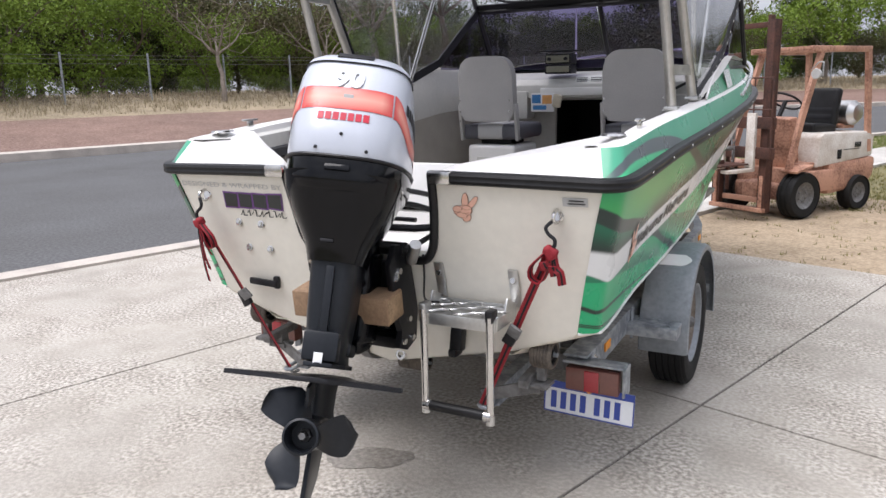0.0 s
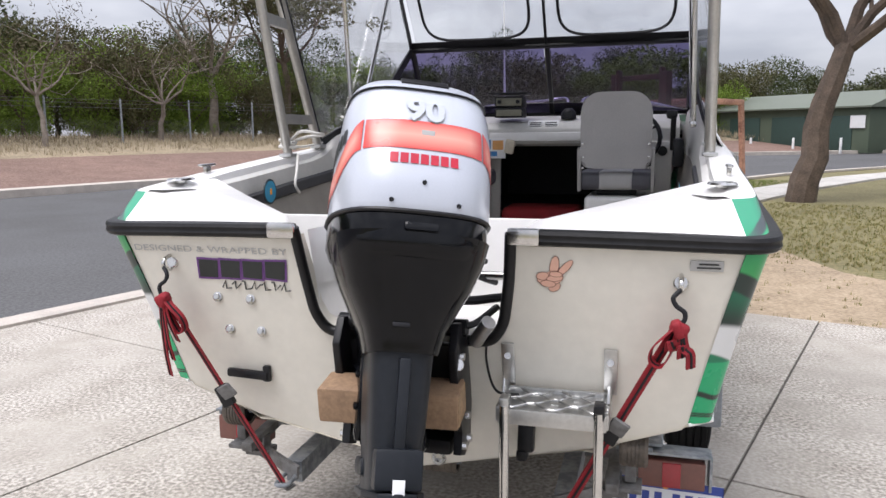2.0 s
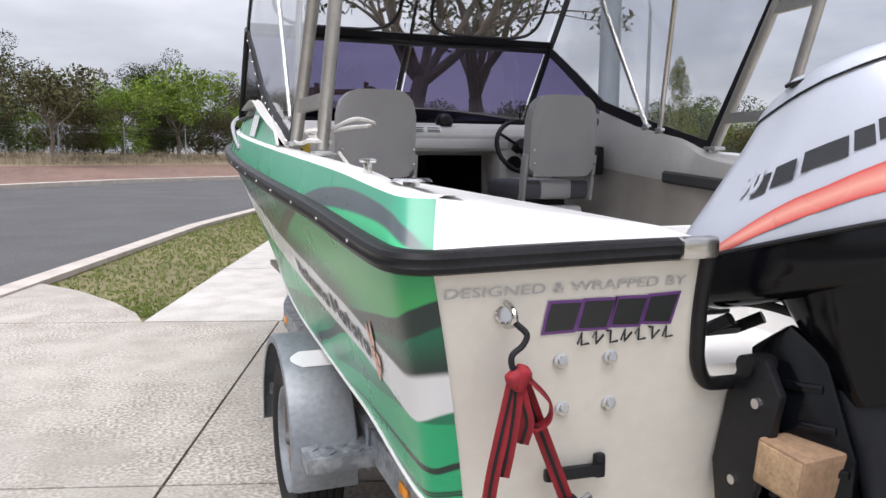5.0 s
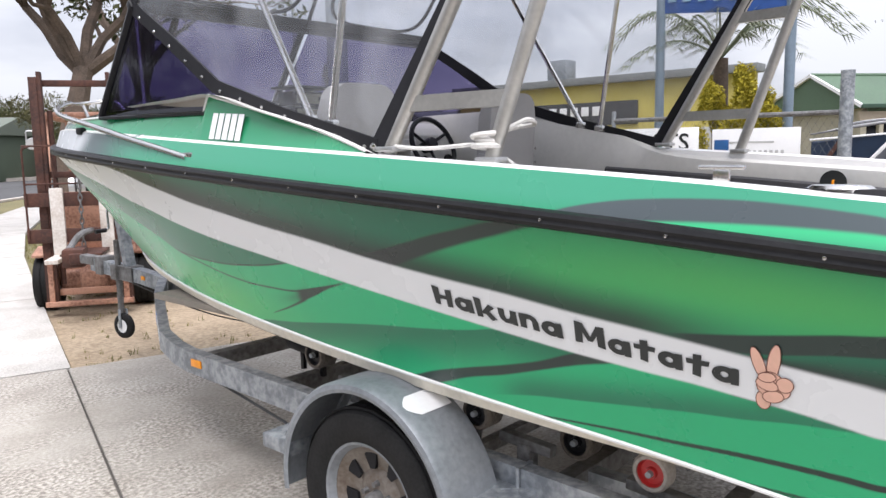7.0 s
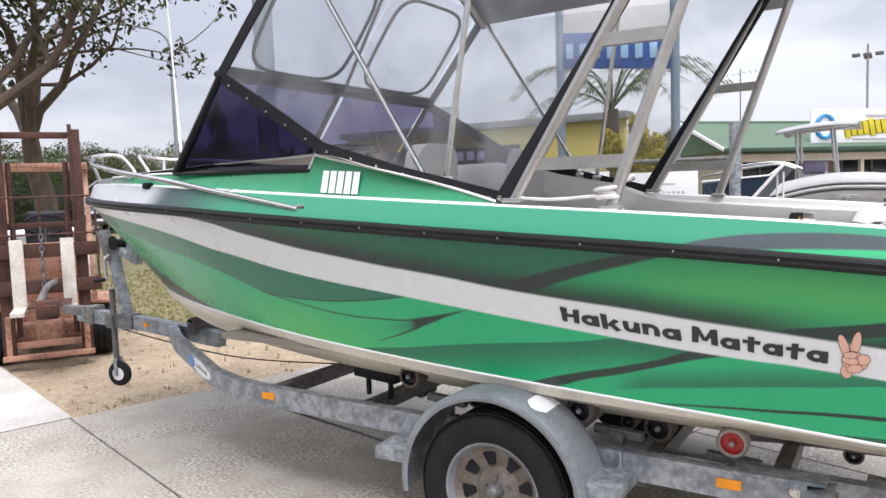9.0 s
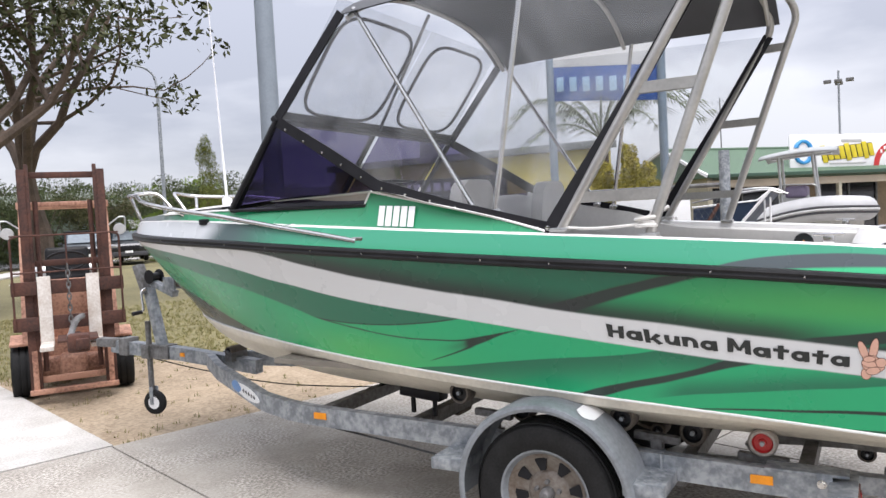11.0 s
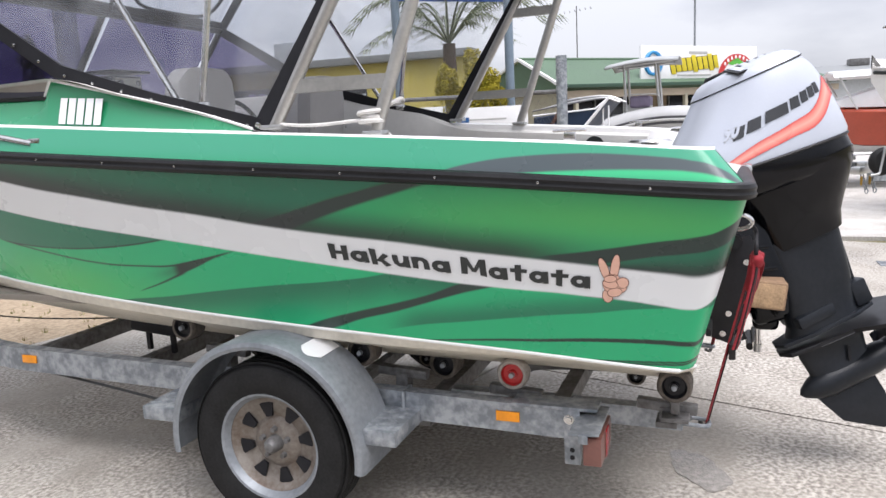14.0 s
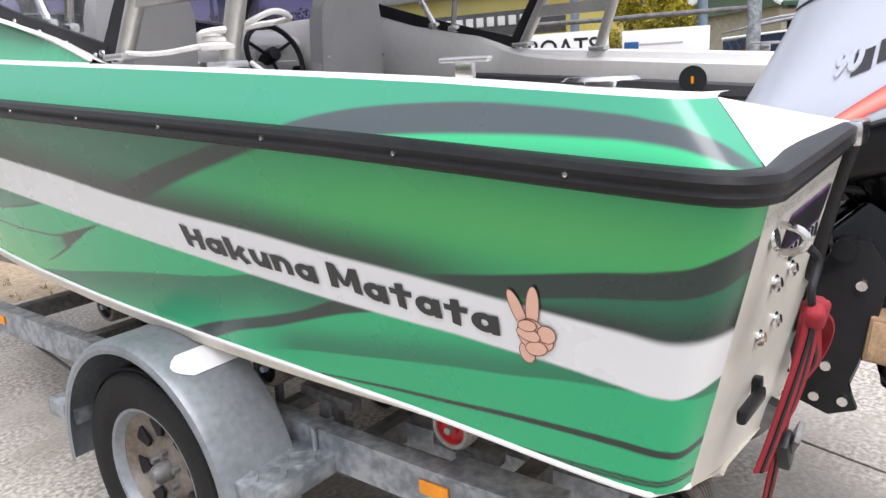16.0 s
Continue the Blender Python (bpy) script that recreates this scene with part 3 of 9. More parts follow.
# rubbing strake round the stern corner and up to the bow
for sg in (-1, 1):
    pts = [Vector((sg * .395, 0, 1.252)), Vector((sg * .62, -.004, 1.25)), Vector((sg * .86, -.006, 1.247))]
    corner = [Vector((sg * .925, -.006, 1.246))]
    for k, dx, dy in ((.0006, .0, -.010), (.0016, .007, -.009), (.003, .012, -.006), (.0055, .015, -.003), (.010, .016, 0), (.018, .016, 0)):
        q = rail_line(np.array([k]))[0]
        corner.append(Vector((sg * (q[0] + dx * .7), q[1] + dy, q[2] + .021)))
    rl = rail_line(np.linspace(.03, .997, 70))
    line = [Vector((sg * (p[0] + .011), p[1], p[2] + .021)) for p in rl]
    bm = bmesh.new()
    path = pts + corner + line
    rings = []
    for i, p in enumerate(path):
        t = (path[min(i + 1, len(path) - 1)] - path[max(i - 1, 0)]).normalized()
        o = Vector((t.y, -t.x, 0)).normalized() * (1 if sg > 0 else -1)
        up = Vector((0, 0, 1))
        rings.append([bm.verts.new(p + o * a + up * b) for a, b in ((-.03, -.021), (.004, -.0235), (.014, -.019), (.0185, -.009), (.0160, -.003), (.0160, .003), (.0185, .009), (.014, .019), (.004, .0235), (-.03, .0225))])
    for A, B in zip(rings, rings[1:]):
        for j in range(9):
            bm.faces.new((A[j], A[j + 1], B[j + 1], B[j]))
    bm.faces.new(rings[0])
    part("rubbing_strake", bm, M_RUBBER, boat, "scuffed black rubber strake")
    for k in np.linspace(.05, .8, 13):
        q = rail_line(np.array([k]))[0]
        part("strake_screw", lathe(bmesh.new(), ((0, .0), (.005, .0), (.004, .003), (0, .004)), Matrix.Translation((sg * (q[0] + .027), q[1], q[2] + .021)) @ pose(0, 0, 0, 0, 90 * sg, 0), 8), M_STEEL, boat)
    part("strake_end_cap", boxes(((.092, .03, .048), (sg * .37, -.014, 1.254), None, .010)), M_STEEL, boat, "polished metal end cap")

# transom: a raked slab with the motor notch cut out
RK = -.243


def tr_y(z):
    return .305 + RK * z


def transom_poly():
    right = [(.0, .445), (.57, .583), (.814, .674), (.83, .695)]
    n = 8
    side = [(.83 + (.95 - .83) * i / n - .004 * math.sin(math.pi * i / n), .695 + (1.225 - .695) * i / n) for i in range(1, n + 1)]
    notch = [(.335, 1.225), (.318, 1.12), (.305, 1.0), (.285, .955), (.25, .935), (.0, .93)]
    right = right + side + notch
    left = [(-x, z) for x, z in right[::-1]][1:-1]
    return right + left


poly = [(x, tr_y(z), z) for x, z in transom_poly()]
part("transom", prism(bmesh.new(), poly, (0, .002, 0), (0, .055, .013)), M_CREAM, boat, "flat cream gelcoat transom")
for sg in (-1, 1):
    # black edge trim down into the notch
    pts = round_corners([(sg * .333, -.008, 1.262), (sg * .322, .030, 1.12), (sg * .302, .055, .985), (sg * .265, .070, .925), (sg * .14, .072, .922)], .05)
    part("notch_trim", tube(bmesh.new(), pts, .017, 10), M_RUBBER, boat, "black rubber edge trim")

# splash well behind the transom and the stern decks
bm = bmesh.new()
well = [(-.30, .12), (.30, .12), (.36, .62), (-.36, .62)]
A = [bm.verts.new((x, y, .90)) for x, y in well]
B = [bm.verts.new((x * 1.05, y if y > .3 else .05, z)) for (x, y), z in zip(well, (1.25, 1.25, 1.22, 1.22))]
bm.faces.new(A)
for i in (1, 2, 3):
    bm.faces.new((A[i], A[(i + 1) % 4], B[(i + 1) % 4], B[i]))
part("splash_well", bm, M_GEL, boat, "white moulded splash well")
for sg in (-1, 1):
    # triangular stern deck: low at the notch, high at the gunwale
    g0 = gunwale_line(np.array([.0, .05, .09]))
    out = [(.935, .012, 1.268), (.915, .090, 1.366), (g0[1][0], g0[1][1], g0[1][2])]
    ga, gb = gunwale_line(np.array([.03]))[0], gunwale_line(np.array([.06]))[0]
    edge = []
    for k in (.0, .0012, .003, .006, .012, .02):
        q = gunwale_line(np.array([k]))[0]
        edge.append((q[0] - .001, q[1] + .086 * (1 - 10 * k), q[2] + .001))
    V = [(.365, .000, 1.274), (.951, .000, 1.258), *edge, (ga[0] - .004, ga[1] + .05, ga[2]), (gb[0] - .004, gb[1] + .03, gb[2] + .002), (.86, .42, gb[2] + .002), (.62, .23, 1.335), (.40, .075, 1.292)]
    V2 = [(.33, .05, 1.245), (.40, .12, 1.25), (.62, .28, 1.27), (.84, .46, 1.30)]
    bm = bmesh.new()
    vs = [bm.verts.new((sg * x, y, z)) for x, y, z in V]
    bm.faces.new(vs)
    lip = [bm.verts.new((sg * x, y, z)) for x, y, z in V2]
    bm.faces.new((vs[0], vs[-1], lip[1], lip[0]))
    bm.faces.new((vs[-1], vs[-2], lip[2], lip[1]))
    bm.faces.new((vs[-2], vs[-3], lip[3], lip[2]))
    bmesh.ops.triangulate(bm, faces=[f for f in bm.faces if len(f.verts) > 4])
    part("stern_deck", bm, M_GEL, boat, "sloping white gelcoat stern deck", angle=60)
    # side deck strip running forward
    tt = np.linspace(.0, 1, 120) ** 2
    g = gunwale_line(tt)
    rows = []
    for k, (dx, dz) in enumerate(((0, 0), (-.018, .006), (-.06, .006), (-.095, .0), (-.10, -.03))):
        q = g.copy()
        q[:, 0] = np.maximum(q[:, 0] + dx, 0)
        q[:, 1] += .086 * np.clip(1 - tt * 10, 0, 1) + (.14 if k > 2 else .0) * np.clip(1 - tt * 8, 0, 1)
        q[:, 2] += dz
        q[:, 0] *= sg
        rows.append(q)
    loft("side_deck", np.stack(rows, 1), M_GEL, boat, "white gelcoat side deck", sg < 0)
    # cabin side panel rising from the side deck
    ty = np.concatenate([np.linspace(.31, .4915, 40), np.linspace(.4925, .94, 60)])
    g = gunwale_line(ty)
    yy = g[:, 1]
    rise = np.where(yy < 2.465, cr((1.5, 1.7, 2.1, 2.47), (.0, .045, .115, .175), yy), cr((2.40, 2.8, 3.4, 4.0, 5.0), (.112, .094, .068, .040, .008), yy))
    rows = []
    for f in np.linspace(0, 1, 8):
        q = g.copy()
        q[:, 0] = np.maximum(q[:, 0] - .022 - .05 * f * np.clip(rise / .1, 0, 1), 0) * sg
        q[:, 2] += .006 + rise * f
        rows.append(q)
    P = np.stack(rows, 1)
    T2, F2 = np.meshgrid(ty, np.linspace(0, 1, 8), indexing='ij')
    cc = blend(np.broadcast_to(np.array((.012, .22, .08)), (*T2.shape, 3)), TEAL, .5 * (1 - F2))
    cc = blend(cc, np.array((.07, .08, .08)), .95 * step(.74, .84, T2))
    printed("cabin_side", P, cc, boat, sg < 0, "green printed cabin side panel")
    for row, r in ((0, .004), (7, .006)):
        part("white_pinstripe", tube(bmesh.new(), [Vector(p) + Vector((sg * .003, 0, 0)) for p in P[:84, row]], r, 6), M_GEL, boat)
# foredeck
ty = np.linspace(.66, 1, 26)
g = gunwale_line(ty)
yy = g[:, 1]
rise = cr((1.5, 2.42, 3.0, 3.4, 4.0, 4.9), (.0, .19, .135, .10, .055, .012), yy)
rows = []
for f in np.linspace(-1, 1, 21):
    q = g.copy()
    q[:, 0] = np.maximum(q[:, 0] - .07, 0) * f
    q[:, 2] += rise + .06 * (1 - f * f)
    rows.append(q)
loft("foredeck", np.stack(rows, 1), M_GEL, boat, "white cambered foredeck", True)
part("bow_block", boxes(((.30, .26, .05), (0, 4.86, 1.655), None, .02), ((.10, .34, .05), (0, 5.02, 1.65), None, .02)), M_GEL, boat, "white anchor roller moulding at the bow")

# cockpit: floor, liners, bulkhead, dash
part("cockpit_floor", boxes(((1.62, 2.75, .03), (0, 1.92, .80), None, .004)), M_CARPET, boat, "beige carpeted cockpit floor")
for sg in (-1, 1):
    ty = np.linspace(.05, .62, 40)
    g = gunwale_line(ty)
    yy = g[:, 1]
    top = g[:, 2] + cr((0, 1.1, 1.35, 1.5, 1.7, 2.1, 2.42, 2.6, 3.2), (-.03, -.03, -.028, -.012, .045, .120, .175, .160, .11), yy)
    rows = []
    for f in np.linspace(0, 1, 12):
        q = g.copy()
        z = .93 + (top - .93) * f
        q[:, 0] = sg * (g[:, 0] - .105 + .03 * step(.75, 1, f) * step(1.4, 1.9, yy) - .11 * (1 - f) ** 2)
        q[:, 2] = z
        rows.append(q)
    loft("cockpit_liner", np.stack(rows, 1), M_LINER, boat, "grey flocked cockpit side", sg > 0)
    # white inner coaming above the liner
    rows = []
    for f, dx in ((.0, -.12), (.15, -.128), (.9, -.122), (1.0, -.105), (1.03, -.06)):
        q = g.copy()
        z = (g[:, 2] - .15) + (top + .004 - (g[:, 2] - .15)) * min(f, 1)
        q[:, 0] = sg * (g[:, 0] + dx + .03 * step(1.4, 1.9, yy) * step(.5, 1, np.full_like(yy, f)))
        q[:, 2] = z + (.004 if f > 1 else 0)
        rows.append(q)
    loft("inner_coaming", np.stack(rows, 1), M_DASH, boat, "off-white moulded inner coaming", sg > 0)
    ty = np.linspace(.10, .36, 16)
    g = gunwale_line(ty)
    rows = []
    for dx, dz in ((-.122, -.100), (-.140, -.112), (-.140, -.150), (-.126, -.162)):
        q = g.copy()
        q[:, 0] = sg * (q[:, 0] + dx)
        q[:, 2] += dz
        rows.append(q)
    loft("side_padding", np.stack(rows, 1), M_DARKPAD, boat, "dark grey padded strip", sg > 0, angle=30)
    # round sticker
    st = Matrix.Translation((sg * .795, .70, 1.312)) @ pose(0, 0, 0, 90, 0, 90)
    part("round_sticker", lathe(bmesh.new(), ((0, .003), (.052, .003), (.052, 0)), st, 24), M_INK, boat, "round blue and orange sticker")
    part("sticker_print", lathe(bmesh.new(), ((0, .005), (.044, .005), (.044, .0035)), st, 24), mat("sky_blue_print", (.05, .30, .48), .4), boat)
    part("sticker_print", boxes(((.016, .008, .026), (sg * .793, .70, 1.312), None, .003)), M_ORANGE, boat)
# stern bulkhead below the well and black opening
part("stern_bulkhead", boxes(((1.6, .03, .42), (0, .63, 1.02), None, .004)), M_GEL, boat, "white stern bulkhead")
part("steering_tube", tube(bmesh.new(), [(-.33, .30, 1.08), (.30, .30, 1.08)], .014), M_STEEL, boat, "stainless steering tube")
part("steering_tube", tube(bmesh.new(), [(-.33, .36, 1.02), (.05, .36, 1.02)], .010), M_BLACK, boat)
part("grommet", lathe(bmesh.new(), ((0, .0), (.055, .0), (.06, .012), (.04, .016), (0, .006)), Matrix.Translation((-.335, .34, 1.07)) @ pose(0, 0, 0, 0, 90, 0), 20), M_BLACK, boat, "black cable boot")

dash_y = 2.98
bulk = [(-.31, .93), (-.72, .93), (-.90, 1.30), (-.92, 1.50), (-.92, 1.61), (.86, 1.61), (.86, 1.50), (.84, 1.30), (.70, .93), (.49, .93), (.49, 1.45), (-.31, 1.45)]
part("bulkhead", prism(bmesh.new(), [(x, dash_y + .1, z) for x, z in bulk], (0, -.015, 0), (0, .015, 0), .003), M_DASH, boat, "off-white cabin bulkhead")
bm = bmesh.new()
prof = [(2.80, 1.47), (2.80, 1.56), (2.84, 1.60), (2.97, 1.635), (3.36, 1.655), (3.36, 1.62), (3.0, 1.60), (2.90, 1.47)]
prism(bm, [(0, y, z) for y, z in prof], (-.86, 0, 0), (.86, 0, 0), .008)
part("dashboard", bm, M_DASH, boat, "off-white dashboard shelf")
part("dash_lip", boxes(((.85, .02, .055), (.10, 2.787, 1.512), None, .01)), M_GEL, boat, "white moulded lip over the cabin entry")
part("helm_console", boxes(((.36, .20, .34), (.64, 2.86, 1.31), None, .03)), M_DASH, boat, "off-white helm console")
part("glovebox", boxes(((.42, .16, .20), (-.63, 2.86, 1.42), None, .02)), M_DASH, boat, "off-white glovebox ledge")
# near-black shell: the cabin's inner shade is put into its colour
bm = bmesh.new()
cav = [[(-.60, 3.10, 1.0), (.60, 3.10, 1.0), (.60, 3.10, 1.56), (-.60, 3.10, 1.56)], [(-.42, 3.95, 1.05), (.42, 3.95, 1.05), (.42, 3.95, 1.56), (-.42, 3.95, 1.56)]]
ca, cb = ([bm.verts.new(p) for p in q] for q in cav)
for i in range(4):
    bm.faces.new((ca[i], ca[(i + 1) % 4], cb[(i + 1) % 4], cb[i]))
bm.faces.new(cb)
part("cabin_dark_shell", bm, M_HEMDARK, boat, "near-black shell for the shade inside the cabin")
part("steering_wheel", tube(bmesh.new(), [Vector((.58, 2.70, 1.50)) + Vector((.165 * math.cos(a), .06 * math.sin(a), .15 * math.sin(a))) for a in np.linspace(0, 2 * math.pi, 28, endpoint=False)], .014, 8, closed=True), M_BLACK, boat, "black steering wheel")
bm = bmesh.new()
for a in (.5, 2.6, 4.7):
    tube(bm, [(.58, 2.74, 1.50), (.58 + .16 * math.cos(a), 2.70 + .06 * math.sin(a), 1.50 + .145 * math.sin(a))], .009, 6)
lathe(bm, ((0, .05), (.035, .045), (.04, 0), (.02, -.10), (0, -.10)), Matrix.Translation((.58, 2.74, 1.50)) @ pose(0, 0, 0, 70, 0, 0), 14)
part("wheel_spokes", bm, M_BLACK, boat)
part("throttle_lever", boxes(((.06, .14, .16), (.84, 2.35, 1.42), None, .02), ((.03, .04, .20), (.81, 2.33, 1.53), pose(0, 0, 0, 15, 0, 0), .012), ((.06, .05, .05), (.80, 2.30, 1.63), None, .02)), M_BLACK, boat, "black throttle control")
for x, z, r in ((.55, 1.40, .045), (.67, 1.36, .038), (.76, 1.42, .03)):
    part("gauge", lathe(bmesh.new(), ((0, .012), (r * .85, .012), (r, .016), (r, 0)), Matrix.Translation((x, 2.757, z)) @ pose(0, 0, 0, 90, 0, 0), 18), M_BLACK, boat, "round black gauge")
part("compass", lathe(bmesh.new(), ((.05, 0), (.05, .02), (.045, .045), (.025, .065), (0, .07)), Matrix.Translation((.17, 2.92, 1.625)), 16), M_BLACK, boat, "black dome compass")
part("vent_label", boxes(((.20, .004, .075), (.02, 2.826, 1.585), pose(0, 0, 0, -35, 0, 0), .001)), M_WHITE, boat, "white instruction label")
for i in range(6):
    part("label_bar", boxes(((.075, .003, .004), (-.03 + .10 * (i % 2), 2.818 + .004 * (i // 2), 1.578 + .012 * (i // 2)), pose(0, 0, 0, -35, 0, 0), 0)), M_INK, boat)
radio = thing("marine_radio", pose(-.20, 2.86, 1.63), "stacked black and silver radio set on the dash", "radio")
part("case", boxes(((.19, .13, .06), (0, 0, .035), None, .006), ((.19, .13, .07), (0, 0, .105), None, .006)), M_BLACK, radio)
part("sun_hood", boxes(((.25, .18, .012), (0, -.01, .158), None, .004)), M_BLACK, radio)
part("faceplate", boxes(((.165, .006, .048), (0, -.067, .105), None, .003), ((.165, .006, .04), (0, -.067, .036), None, .003)), mat("olive_faceplate", (.24, .23, .17), .5), radio, "dull olive faceplate")
for x in (-.06, .06):
    part("knob", lathe(bmesh.new(), ((0, .016), (.012, .016), (.014, 0)), Matrix.Translation((x, -.07, .105)) @ pose(0, 0, 0, 90, 0, 0), 12), M_BLACK, radio)
card = thing("instruction_card", pose(-.30, 2.765, 1.44), "blue and orange printed card on the glovebox front", "card")
part("card_sheet", boxes(((.17, .004, .13), (0, 0, 0), None, .001)), M_WHITE, card)
part("blue_panel", boxes(((.065, .003, .06), (-.045, -.003, .025), None, 0), ((.10, .003, .03), (-.02, -.003, -.035), None, 0)), mat("card_blue", (.05, .22, .5), .5), card)
part("orange_panel", boxes(((.07, .003, .06), (.035, -.003, .02), None, 0)), mat("card_orange", (.7, .35, .12), .5), card)
radio_mic = thing("radio_microphone", pose(-.185, 2.75, 1.45), "cream radio microphone hanging by the dash", "microphone")
part("mic_body", boxes(((.06, .035, .09), (0, 0, 0), pose(0, 0, 0, 8, 12, 0), .012)), mat("cream_plastic", (.62, .56, .44), .5), radio_mic)
ylab = thing("warning_label", pose(-.71, 2.765, 1.46), "yellow warning card on the glovebox ledge", "label")
part("card_sheet", boxes(((.11, .004, .11), (0, 0, 0), None, .001)), mat("yellow_card", (.72, .5, .06), .5), ylab)
for k in range(4):
    part("print_bar", boxes(((.05 if k else .08, .003, .01), (-.01, -.003, .035 - .022 * k), None, 0)), M_INK, ylab)
redbag = thing("red_gear_bag", pose(-.02, 3.15, .82), "red gear bag lying in the cabin entry", "bag")
part("bag_body", boxes(((.55, .35, .22), (0, 0, .11), None, .07, 4)), mat("red_fabric", (.30, .015, .02), .8, 0, .2, 8, 200, .3), redbag)

# lifting eyes, cleats, rod holder plates, drain fittings on the stern
for sg in (-1, 1):
    c = Vector((sg * .792, tr_y(1.135), 1.135))
    part("eye_washer", lathe(bmesh.new(), ((0, .005), (.017, .005), (.021, 0)), Matrix.Translation(c) @ pose(0, 0, 0, 90 - 13.6, 0, 0), 16), M_STEEL, boat)
    loop = [c + Vector((0, -.008 - .040 * math.sin(a), .022 * math.cos(a))) for a in np.linspace(0, math.pi, 12)]
    part("tow_eye", tube(bmesh.new(), loop, .0065, 8), M_STEEL, boat, "stainless tow eye")
    e = Matrix.Translation((sg * .905, .265, 1.386))
    part("deck_plate", lathe(bmesh.new(), ((0, -.012), (.022, -.010), (.026, .004), (.05, .006), (.058, 0)), e @ Matrix.Diagonal((.75, 1.1, 1, 1)), 24), M_STEEL, boat, "oval steel rod holder plate")
    cz = gunwale_line(np.array([.098]))[0]
    part("cleat", boxes(((.018, .10, .010), (sg * (cz[0] - .05), cz[1], cz[2] + .036), None, .005), ((.014, .035, .03), (sg * (cz[0] - .05), cz[1], cz[2] + .018), None, .004)), M_STEEL, boat, "stainless deck cleat")
for x, z in ((-.648, 1.02), (-.528, 1.017), (-.626, .906), (-.510, .905)):
    part("transom_bolt", lathe(bmesh.new(), ((0, .012), (.009, .012), (.010, .006), (.016, .005), (.018, 0)), Matrix.Translation((x, tr_y(z), z)) @ pose(0, 0, 0, 90 - 13.6, 0, 0), 12), M_STEEL, boat)
for z in (.565, .485):
    part("drain_bung", lathe(bmesh.new(), ((0, -.004), (.012, -.004), (.013, .006), (.022, .006), (.026, 0)), Matrix.Translation((.06, tr_y(z), z)) @ pose(0, 0, 0, 90 - 13.6, 0, 0), 16), M_STEEL, boat, "bronze drain fitting")
part("transducer", boxes(((.05, .05, .10), (.36, tr_y(.62) - .03, .62), pose(0, 0, 0, -12, 0, 0), .01), ((.035, .07, .035), (.35, tr_y(.56) - .05, .565), None, .012)), M_BLACK, boat, "black sonar transducer")
part("rope_cleat", boxes(((.15, .02, .03), (-.580, tr_y(.75) - .02, .748), pose(0, 0, 0, 0, 2, 0), .010), ((.025, .02, .055), (-.512, tr_y(.75) - .012, .752), None, .006)), M_BLACK, boat, "black plastic trailer clip")
part("maker_tag", boxes(((.085, .003, .03), (.855, tr_y(1.185) - .002, 1.185), pose(0, 0, 0, 13.6, 0, 0), .001)), M_GREYINK, boat, "small grey builder tag")
part("tag_bars", boxes(((.05, .002, .004), (.86, tr_y(1.19) - .005, 1.19), None, 0), ((.06, .002, .004), (.86, tr_y(1.18) - .005, 1.18), None, 0)), M_INK, boat)


def on_transom(name, v, f, x0, z0, material, lift=.0015, label=""):
    V = [(x0 + a, tr_y(z0 + b * .972) - lift, z0 + b * .972) for a, b in v]
    return raw(name, V, f, material, boat, label, False)


v, f = letters("DESIGNED & WRAPPED BY", .030, .0)
on_transom("lettering", v * (.55 / np.ptp(v[:, 0]), 1), f, -.925, 1.172, M_GREYINK, label="thin grey vinyl words")
# signwriter's mark as plain slanted blocks, and a scrawl under it
bl = []
for i in range(4):
    x = i * .079
    bl.append([(x, .002 * i), (x + .066, 0), (x + .076, .060 + .004 * (i == 3)), (x + .006, .062)])
for q in bl:
    c = np.mean(q, 0)
    for grow, mt, lift in ((.010, M_PURPLE, .0012), (0, M_INK, .0024)):
        on_transom("mark_block", np.array([tuple(np.array(p) + np.sign(np.array(p) - c) * grow * .7) for p in q]), [(0, 1, 2, 3)], -.697, 1.088, mt, lift, "purple edged dark block mark")
for i in range(7):
    x = -.618 + i * .035
    bm = bmesh.new()
    tube(bm, [(x, tr_y(1.075) - .002, 1.055 + .012 * (i % 3)), (x + .010, tr_y(1.075) - .002, 1.078), (x + .012, tr_y(1.06) - .002, 1.052), (x + .030, tr_y(1.06) - .002, 1.054 + .016 * (i % 2))], .0025, 5)
    part("scrawl_stroke", bm, M_INK, boat)


def peace_print(to3, parent, name="finger_sign_print"):
    """Two raised fingers over a folded fist: outlined ovals of pink ink."""
    shapes = [(-.006, -.050, .017, .022, 18), (-.028, .036, .0125, .040, 27), (.006, .044, .0135, .044, -2), (.004, -.008, .031, .030, 0), (.034, -.022, .019, .014, 20), (.038, -.002, .019, .017, 0), (.016, -.036, .024, .014, 12), (-.002, -.010, .026, .013, -8), (-.004, .008, .020, .011, 8)]
    for i, (cx, cy, a, b, rot) in enumerate(shapes):
        r = radians(rot)
        for grow, mt, lift in ((.0020, M_PRINTLINE, .0012), (0, M_SKIN, .0014)):
            vv = []
            for q in np.linspace(0, 2 * math.pi, 22, endpoint=False):
                x, y = (a + grow) * math.cos(q), (b + grow) * math.sin(q)
                vv.append(to3(cx + x * math.cos(r) - y * math.sin(r), cy + x * math.sin(r) + y * math.cos(r), lift + .0004 * i))
            raw(name if grow == 0 else "print_outline", vv, [tuple(range(22))], mt, parent, "", False)


peace_print(lambda a, b, l: (.452 - a * .88 + b * .12, tr_y(1.140 + b * .66) - l, 1.140 + b * .66), boat)

